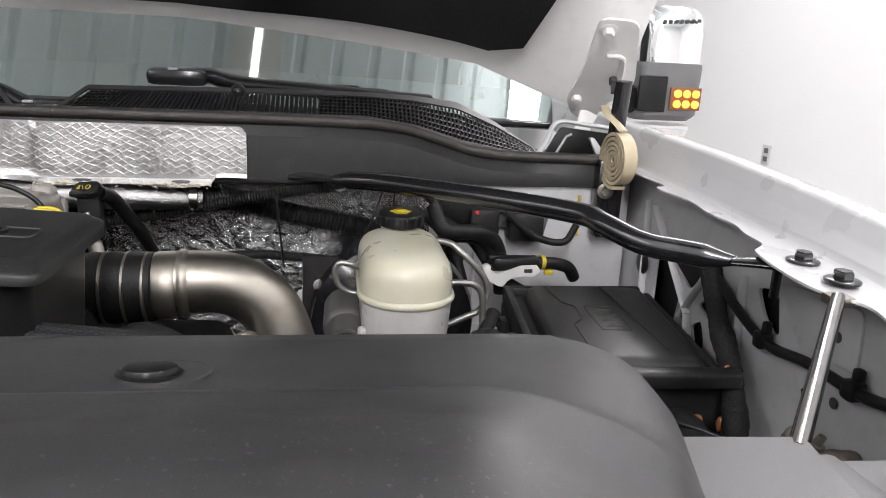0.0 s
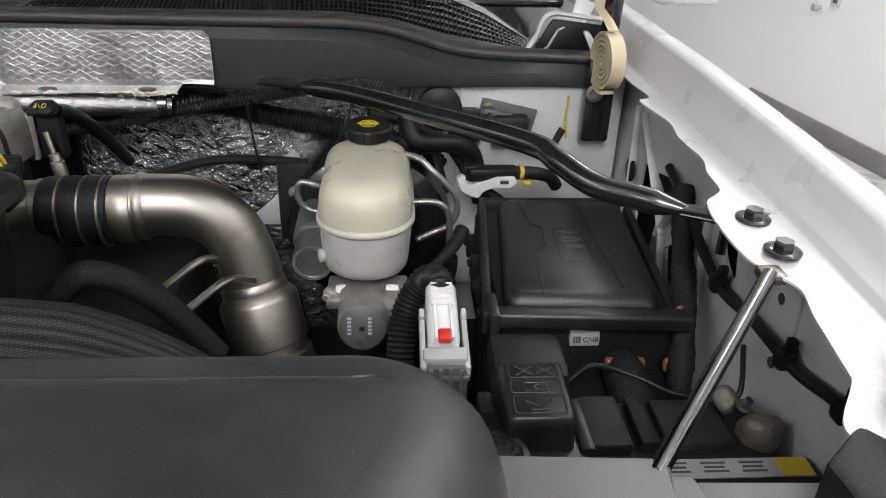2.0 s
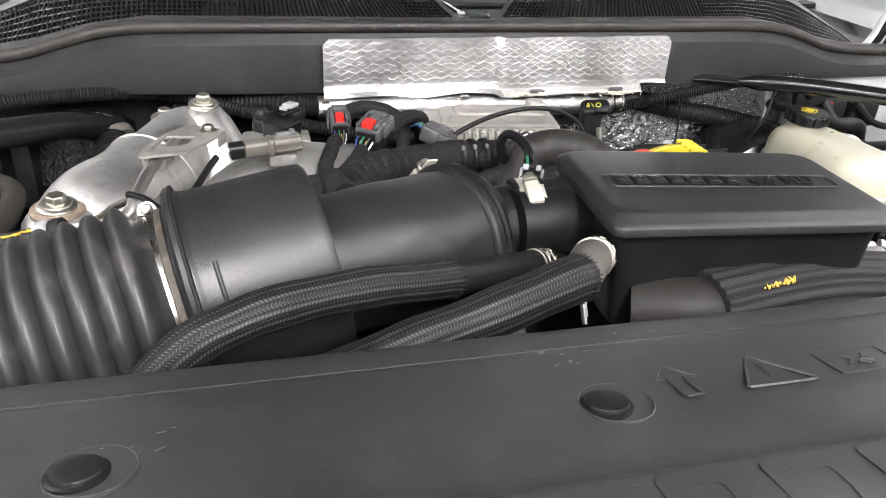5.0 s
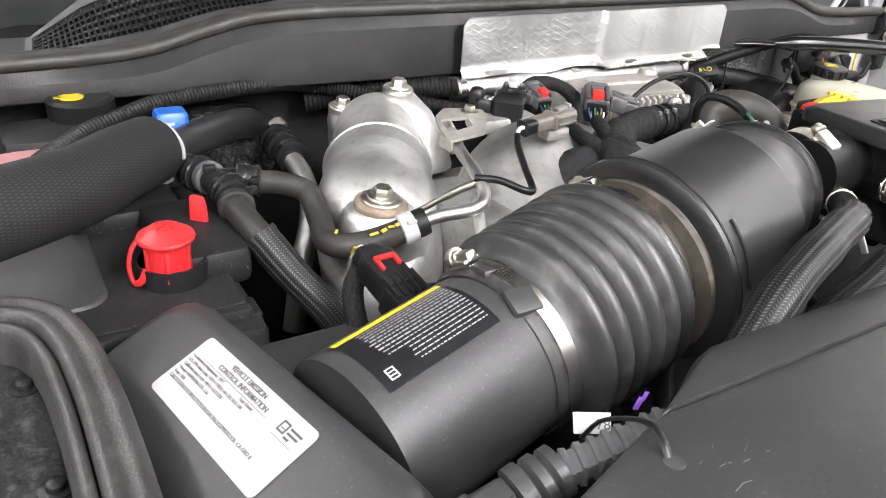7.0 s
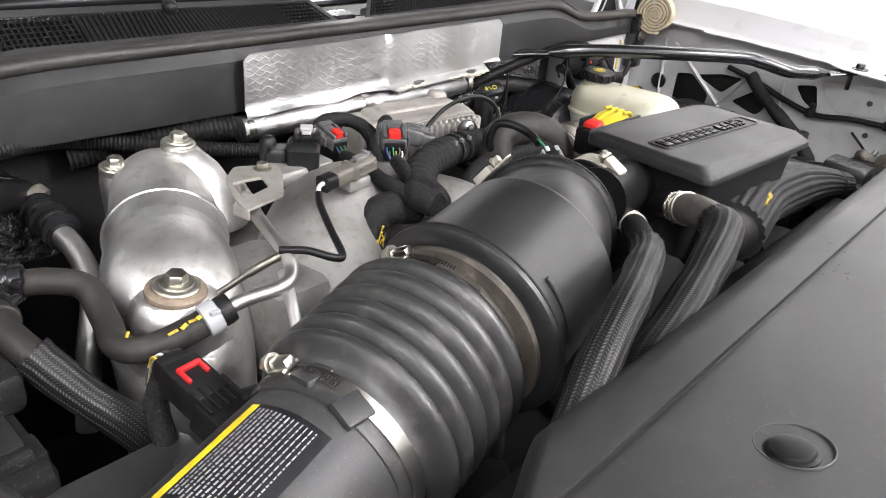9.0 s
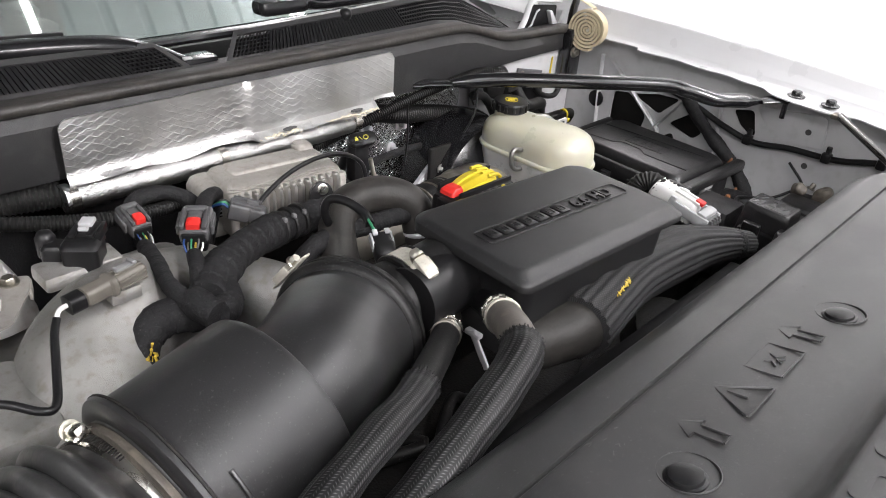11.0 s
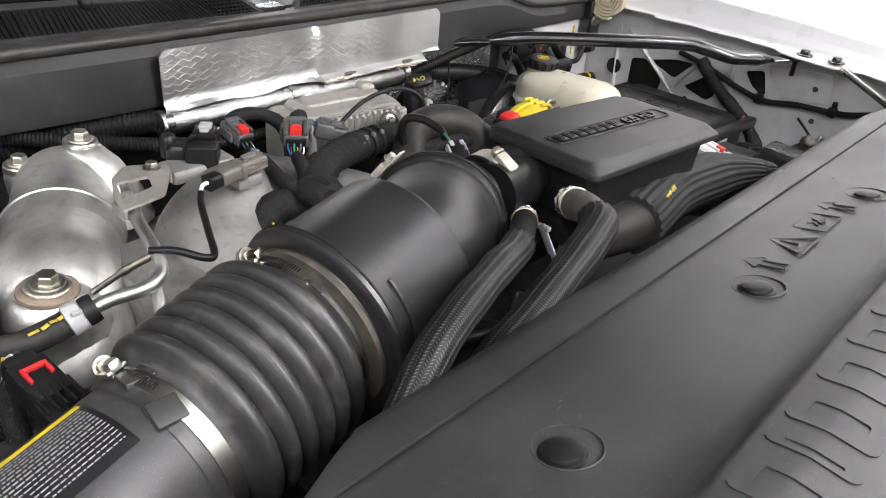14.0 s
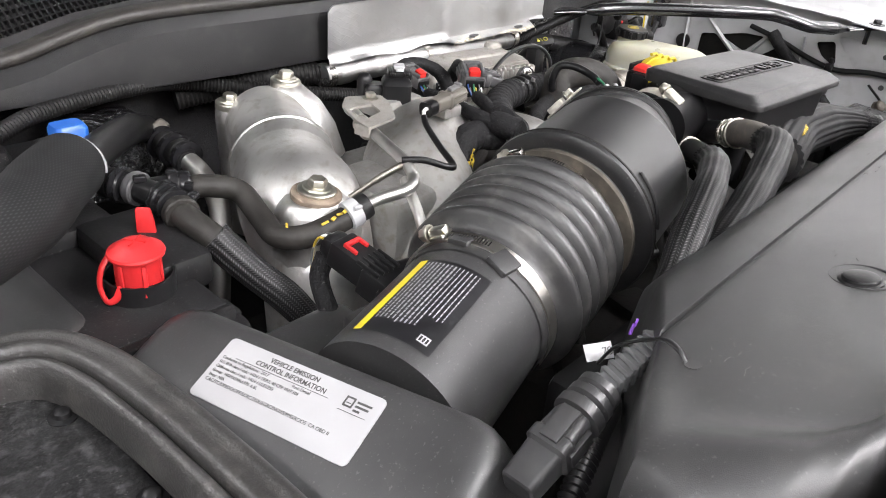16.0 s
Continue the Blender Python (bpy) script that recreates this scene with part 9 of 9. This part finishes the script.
t = thing("quick_connect_tee", "black quick-connect hose tee with collars", "fitting", (-0.62, 0.32, 1.1))
part("ribbed_inlet", ribbed([(-0.665, 0.415, 1.128), (-0.648, 0.395, 1.134), (-0.634, 0.374, 1.138)], 0.0125, 0.006, 0.0012, 20), RUBBER, t, "ribbed black hose end")
part("body", tube([(-0.640, 0.384, 1.136), (-0.628, 0.362, 1.138), (-0.618, 0.335, 1.139), (-0.612, 0.301, 1.139), (-0.614, 0.278, 1.138)], 0.0128, 20), SATIN, t)
for p, w, r, mt in (((-0.633, 0.372, 1.138), (0.45, -0.89, 0), 0.0155, SATIN), ((-0.626, 0.357, 1.138), (0.4, -0.9, 0), 0.0185, GLOSSY), ((-0.620, 0.342, 1.139), (0.3, -0.95, 0), 0.0165, PLUGSHELL), ((-0.6125, 0.303, 1.139), (0.1, -1, 0), 0.0185, GLOSSY), ((-0.6125, 0.290, 1.139), (-0.05, -1, 0), 0.0175, GLOSSY), ((-0.6145, 0.273, 1.138), (-0.2, -1, -0.1), 0.0168, OLD_RUBBER), ((-0.592, 0.324, 1.139), (1, -0.4, 0), 0.0178, GLOSSY), ((-0.583, 0.319, 1.139), (1, -0.5, 0), 0.0160, GLOSSY)):
    part("collar", lathe(bmesh.new(), [(0.012, -0.006), (r * 0.93, -0.0055), (r, -0.0035), (r * 0.97, 0.0), (r, 0.003), (r * 0.93, 0.005), (0.012, 0.0055)], p, w, 28), mt, t)
part("branch", tube([(-0.614, 0.330, 1.139), (-0.600, 0.327, 1.139), (-0.577, 0.316, 1.138)], 0.0122, 16), SATIN, t)
for p, a in (((-0.600, 0.275, 1.150), 0.5), ((-0.622, 0.330, 1.154), -0.3), ((-0.586, 0.306, 1.146), 0.9)):
    part("release_clip", box(bmesh.new(), p, (0.012, 0.008, 0.007), 0.0018, Matrix.Rotation(a, 4, "Z")), GLOSSY, t, "small black release clip")
hose = thing("rubber_hose", "curved grey-black rubber hose with yellow mark", "hose", (-0.55, 0.25, 1.1), "hoses")
part("hose", tube([(-0.582, 0.318, 1.138), (-0.562, 0.308, 1.138), (-0.540, 0.292, 1.131), (-0.542, 0.255, 1.118), (-0.55, 0.218, 1.116), (-0.535, 0.196, 1.119), (-0.505, 0.188, 1.126), (-0.478, 0.184, 1.135)], 0.0115, 20), OLD_RUBBER, hose)
for k, (x, y, z, a) in enumerate(((-0.521, 0.1835, 1.1338, 0.2), (-0.512, 0.1822, 1.1362, 0.5), (-0.505, 0.182, 1.1385, -0.1), (-0.498, 0.1815, 1.1402, 0.4), (-0.545, 0.21, 1.1285, 0.9))):
    part("yellow_mark", box(bmesh.new(), (x, y, z), (0.0095 - 0.0015 * (k % 3), 0.0026 + 0.0008 * (k % 2), 0.0012), 0.0004, Matrix.Rotation(a, 4, "Z") @ Matrix.Rotation(0.5, 4, "X")), PAINTMARK, hose, "smeared yellow paint")
t = thing("hose_clip", "pale spring hose clip with black gap", "clip", (-0.486, 0.185, 1.12))
part("band", lathe(bmesh.new(), [(0.0125, -0.007), (0.0143, -0.006), (0.0143, 0.006), (0.0125, 0.007)], (-0.487, 0.185, 1.1325), (1, -0.15, 0.33), 28), LIGHTGREY, t)
part("ear", boxes(((-0.489, 0.1745, 1.1435), (0.009, 0.004, 0.004), 0.001)), LIGHTGREY, t)
part("dark_end", lathe(bmesh.new(), [(0.0128, -0.005), (0.0132, 0.0), (0.0124, 0.006)], (-0.4755, 0.1835, 1.136), (1, -0.15, 0.33), 24), RUBBER, t)
t = thing("braided_hose", "braided hose descending beside the battery", "hose", (-0.57, 0.2, 1.0), "braided hoses")
part("sleeve", braided(resample(curve([(-0.609, 0.230, 1.129), (-0.588, 0.203, 1.098), (-0.562, 0.178, 1.064), (-0.537, 0.15, 1.01), (-0.515, 0.125, 0.94)], 10), 0.004), 0.0145)[0], BRAID, t, angle=80)
part("end_hose", tube([(-0.6145, 0.275, 1.138), (-0.615, 0.255, 1.137), (-0.609, 0.230, 1.129), (-0.60, 0.218, 1.115)], 0.0122, 20), OLD_RUBBER, t)
t = thing("heater_fitting", "black and silver heater hose fitting", "fitting", (-0.5, 0.55, 1.05))
part("body", tube([(-0.479, 0.585, 1.088), (-0.480, 0.55, 1.086), (-0.481, 0.49, 1.080)], 0.0165, 20), SATIN, t)
part("printed_end", lathe(bmesh.new(), [(0.0235, -0.008), (0.0245, -0.004), (0.0245, 0.004), (0.0225, 0.006), (0.004, 0.0065)], (-0.4795, 0.578, 1.088), (-0.45, 0.6, 0.5), 32), OLIVE, t, "olive end disc with worn print")
for k, (y, r) in enumerate(((0.556, 0.0215), (0.543, 0.0185), (0.528, 0.0215), (0.512, 0.0185), (0.498, 0.0205))):
    part("collar", lathe(bmesh.new(), [(0.0165, -0.005), (r, -0.0035), (r, 0.0035), (0.0165, 0.005)], (-0.480, y, 1.0855), (0, -1, -0.1), 28), GLOSSY if k % 2 == 0 else RUBBER, t)
part("pipe", tube([(-0.481, 0.495, 1.082), (-0.478, 0.47, 1.072), (-0.480, 0.44, 1.055), (-0.492, 0.41, 1.035), (-0.512, 0.385, 1.0), (-0.53, 0.37, 0.92)], 0.0125, 20), SATINALU, t, "bare aluminium pipe")
WRAP = material("crumpled_black_film", (0.006, 0.006, 0.0065), 0.16, bump=0.05, rvar=0.1)
add_bump(WRAP, crinkle(55), 1.0, 0.012)
bm = rloft(bmesh.new(), [(-0.53, 0.60, 1.03, 0.16, 0.1, 0.02), (-0.53, 0.61, 1.09, 0.14, 0.08, 0.02), (-0.53, 0.62, 1.115, 0.08, 0.04, 0.015)])
single("plastic_foil_wrap", bm, WRAP, "crumpled shiny black plastic wrap near the firewall", "wrap")
t = thing("washer_bottle", "black reservoir with blue cap", "reservoir", (-0.62, 0.57, 1.0))
part("neck", boxes(((-0.66, 0.58, 1.05), (0.16, 0.1, 0.1), 0.015)), PLASTIC, t)
part("filler", boxes(((-0.626, 0.49, 1.11), (0.05, 0.04, 0.07), 0.008), ((-0.64, 0.53, 1.07), (0.07, 0.06, 0.06), 0.01)), PLASTIC, t)
cap = part("blue_cap", rloft(bmesh.new(), [(-0.624, 0.472, 1.142, 0.034, 0.028, 0.006), (-0.624, 0.472, 1.162, 0.034, 0.028, 0.006), (-0.624, 0.473, 1.166, 0.030, 0.024, 0.006)], Matrix.Identity(4)), BLUE, t, "bright blue cap")
part("print", boxes(((-0.6275, 0.4578, 1.1555), (0.009, 0.0008, 0.003), 0.0), ((-0.6275, 0.4578, 1.1505), (0.011, 0.0008, 0.0015), 0.0)), LIGHTGREY, cap)
t = thing("coolant_tank", "pinkish coolant tank with black cap and yellow print", "reservoir", (-0.78, 0.5, 1.0))
part("tank", rloft(bmesh.new(), [(-0.76, 0.47, 1.0, 0.17, 0.16, 0.03), (-0.76, 0.47, 1.09, 0.17, 0.16, 0.035), (-0.76, 0.475, 1.11, 0.15, 0.14, 0.04), (-0.76, 0.48, 1.118, 0.11, 0.1, 0.04)]), PINK, t, angle=60)
part("neck", boxes(((-0.72, 0.60, 1.07), (0.14, 0.09, 0.1), 0.02)), PLASTIC, t)
cap = part("cap", lathe(bmesh.new(), [(0.036, -0.012), (0.038, -0.008), (0.038, 0.022), (0.034, 0.026)], (-0.695, 0.625, 1.118), (0, 0, 1), 36), SATIN, t)
bm = lathe(bmesh.new(), [(0.014, 0), (0.014, 0.0008), (0.009, 0.0008)], (-0.705, 0.62, 1.1443), (0, 0, 1), 24)
for k in range(6):
    a = 0.5 + 0.55 * k
    box(bm, (-0.695 + 0.025 * math.cos(a), 0.625 + 0.025 * math.sin(a), 1.1446), (0.007, 0.006, 0.001), 0, Matrix.Rotation(a, 4, "Z"))
part("yellow_print", bm, YELLOW, cap)

# harness with numbered tag on the corner of the radiator cover
PLUGGREY = material("dark_grey_plug_plastic", (0.03, 0.03, 0.031), 0.42, bump=0.1, var=0.2, dirt=(0.07, 0.068, 0.065), dirt_amount=0.3)
t = thing("front_harness", "black harness plug and ribbed strap with white tag", "harness", (-0.57, -0.13, 1.15))
hs = [V(p) for p in ((-0.505, -0.143, 1.174), (-0.545, -0.147, 1.176), (-0.588, -0.147, 1.176), (-0.598, -0.147, 1.174), (-0.660, -0.147, 1.151))]
hm = plane_frame(hs[2], hs[0], hs[2] + V((0, -1, 0.0)))
L0 = (hs[0] - hs[2]).length
bm = bmesh.new()
box(bm, (L0 / 2, 0, 0), (L0, 0.016, 0.010), 0.003)
strap = part("ribbed_strap", turned(bm, hm), GREY, t, "grey-black ribbed strap")
for k in range(8):
    part("strap_rib", turned(box(bmesh.new(), (0.006 + 0.0095 * k, 0, 0.0), (0.0042, 0.0185, 0.0125), 0.001, Matrix.Rotation(radians(24), 4, "Z")), hm), GREY, strap)
pw = hs[4] - hs[3]
part("collar", lathe(bmesh.new(), [(0.010, -0.014), (0.0135, -0.013), (0.0135, -0.008), (0.0115, -0.006), (0.0145, -0.004), (0.0145, 0.001), (0.012, 0.003), (0.0155, 0.005), (0.0155, 0.012), (0.013, 0.013)], hs[3], pw, 32), PLUGGREY, t, "round ribbed collar")
pm2 = axis_frame(hs[3], pw)
PL = pw.length
bm = rloft(bmesh.new(), [(0, 0, 0.010, 0.020, 0.020, 0.007), (0, 0, 0.016, 0.023, 0.022, 0.006), (0, 0, 0.030, 0.024, 0.022, 0.005), (0, 0, 0.032, 0.027, 0.025, 0.005), (0, 0, 0.040, 0.027, 0.025, 0.005), (0, 0, 0.042, 0.023, 0.021, 0.004), (0, 0, PL, 0.021, 0.019, 0.004), (0, 0, PL + 0.001, 0.018, 0.016, 0.003)], pm2)
part("plug", bm, PLUGGREY, t, "angular dark grey plug housing", angle=30)
bm = bmesh.new()
box(bm, (0, 0.0125, 0.026), (0.012, 0.004, 0.024), 0.001)
box(bm, (0.013, 0, 0.027), (0.004, 0.012, 0.02), 0.001)
part("latch", turned(bm, pm2), PLUGGREY, t)
part("conduit", ribbed([(-0.47, -0.10, 1.07), (-0.515, -0.125, 1.11), (-0.56, -0.14, 1.12), (-0.61, -0.155, 1.115), (-0.65, -0.165, 1.09)], 0.0075, 0.005, 0.001), SATIN, t)
tm = plane_frame((-0.545, -0.118, 1.163), (-0.520, -0.131, 1.163), (-0.534, -0.110, 1.175))
tag = part("tag", turned(boxes(((0.006, 0.004, 0), (0.021, 0.0115, 0.0006), 0.0002)), tm), PAPER, t, "folded white paper tag")
words("tag_print", "78", 0.008, tm @ Matrix.Translation((0.008, 0.003, 0.0006)), INK, tag, 0.0001)
part("purple_tip", boxes(((-0.517, -0.128, 1.179), (0.004, 0.0012, 0.008), 0.0003), ((-0.514, -0.1285, 1.183), (0.003, 0.001, 0.006), 0.0003), m=Matrix.Rotation(0.4, 4, "Y")), material("purple_tape", (0.12, 0.04, 0.28), 0.5), t, "purple tape end")
part("tie", tube([(-0.552, -0.126, 1.168), (-0.551, -0.134, 1.184), (-0.550, -0.147, 1.196), (-0.551, -0.163, 1.206), (-0.554, -0.175, 1.206), (-0.556, -0.184, 1.199)], 0.0024, 10, flat=0.5), SATIN, t, "black tie looped to the cover")
part("tie_hole", lathe(bmesh.new(), [(0.005, 0), (0.005, 0.0006)], (-0.556, -0.185, cover_z(-0.185) - 0.0001), (0, 0.17, 1), 16), INK, t)

# curved lip of the headlamp opening
LIPRUBBER = material("worn_grey_black_rubber", (0.03, 0.029, 0.028), 0.42, bump=0.25, fine=500, var=0.3, big=14, dirt=(0.085, 0.08, 0.073), dirt_amount=0.4, specks=0.3)
TRAY = material("dusty_scratched_tray", (0.014, 0.014, 0.0145), 0.35, bump=0.4, fine=260, var=0.4, big=30, dirt=(0.085, 0.085, 0.088), dirt_amount=0.6, specks=0.4)
t = thing("headlamp_lip", "curved black rubber lip round the headlamp opening", "trim", (-0.8, 0.05, 1.1))
path = resample(curve([(-0.93, 0.155, 1.146), (-0.86, 0.160, 1.150), (-0.81, 0.153, 1.154), (-0.783, 0.132, 1.156), (-0.770, 0.095, 1.157), (-0.765, 0.05, 1.158), (-0.763, 0.0, 1.160), (-0.763, -0.08, 1.162), (-0.768, -0.22, 1.165)], 10), 0.008)


def lip_rings(section):
    out = []
    for i, p in enumerate(path):
        tg = path[min(i + 1, len(path) - 1)] - path[max(i - 1, 0)]
        side = V((-tg.y, tg.x, 0)).normalized()
        out.append([p + side * o + V((0, 0, z)) for o, z in section])
    return out


part("lip", loft(bmesh.new(), lip_rings([(0.013, -0.04), (0.013, -0.006), (0.0115, -0.001), (0.008, 0.0018), (0.004, 0.0012), (0.001, -0.0006), (-0.002, 0.0002), (-0.006, 0.0022), (-0.010, 0.0012), (-0.012, -0.003), (-0.012, -0.04)])), LIPRUBBER, t, angle=60)
part("inner_lip", loft(bmesh.new(), lip_rings([(-0.012, -0.03), (-0.013, -0.006), (-0.015, -0.003), (-0.0185, -0.003), (-0.0215, -0.007), (-0.023, -0.014), (-0.024, -0.03)])), LIPRUBBER, t, angle=60)
part("tray", boxes(((-0.885, -0.02, 1.119), (0.20, 0.32, 0.012), 0.004), ((-0.85, -0.03, 1.03), (0.16, 0.28, 0.16), 0.01)), TRAY, t, "dusty black inner tray")
for x, y in ((-0.800, 0.096), (-0.793, 0.001)):
    part("stud", lathe(bmesh.new(), [(0.009, 0), (0.009, 0.001), (0.0055, 0.0018), (0.005, 0.005), (0.003, 0.0065)], (x, y, 1.125), (0, 0, 1), 16), SATIN, t)
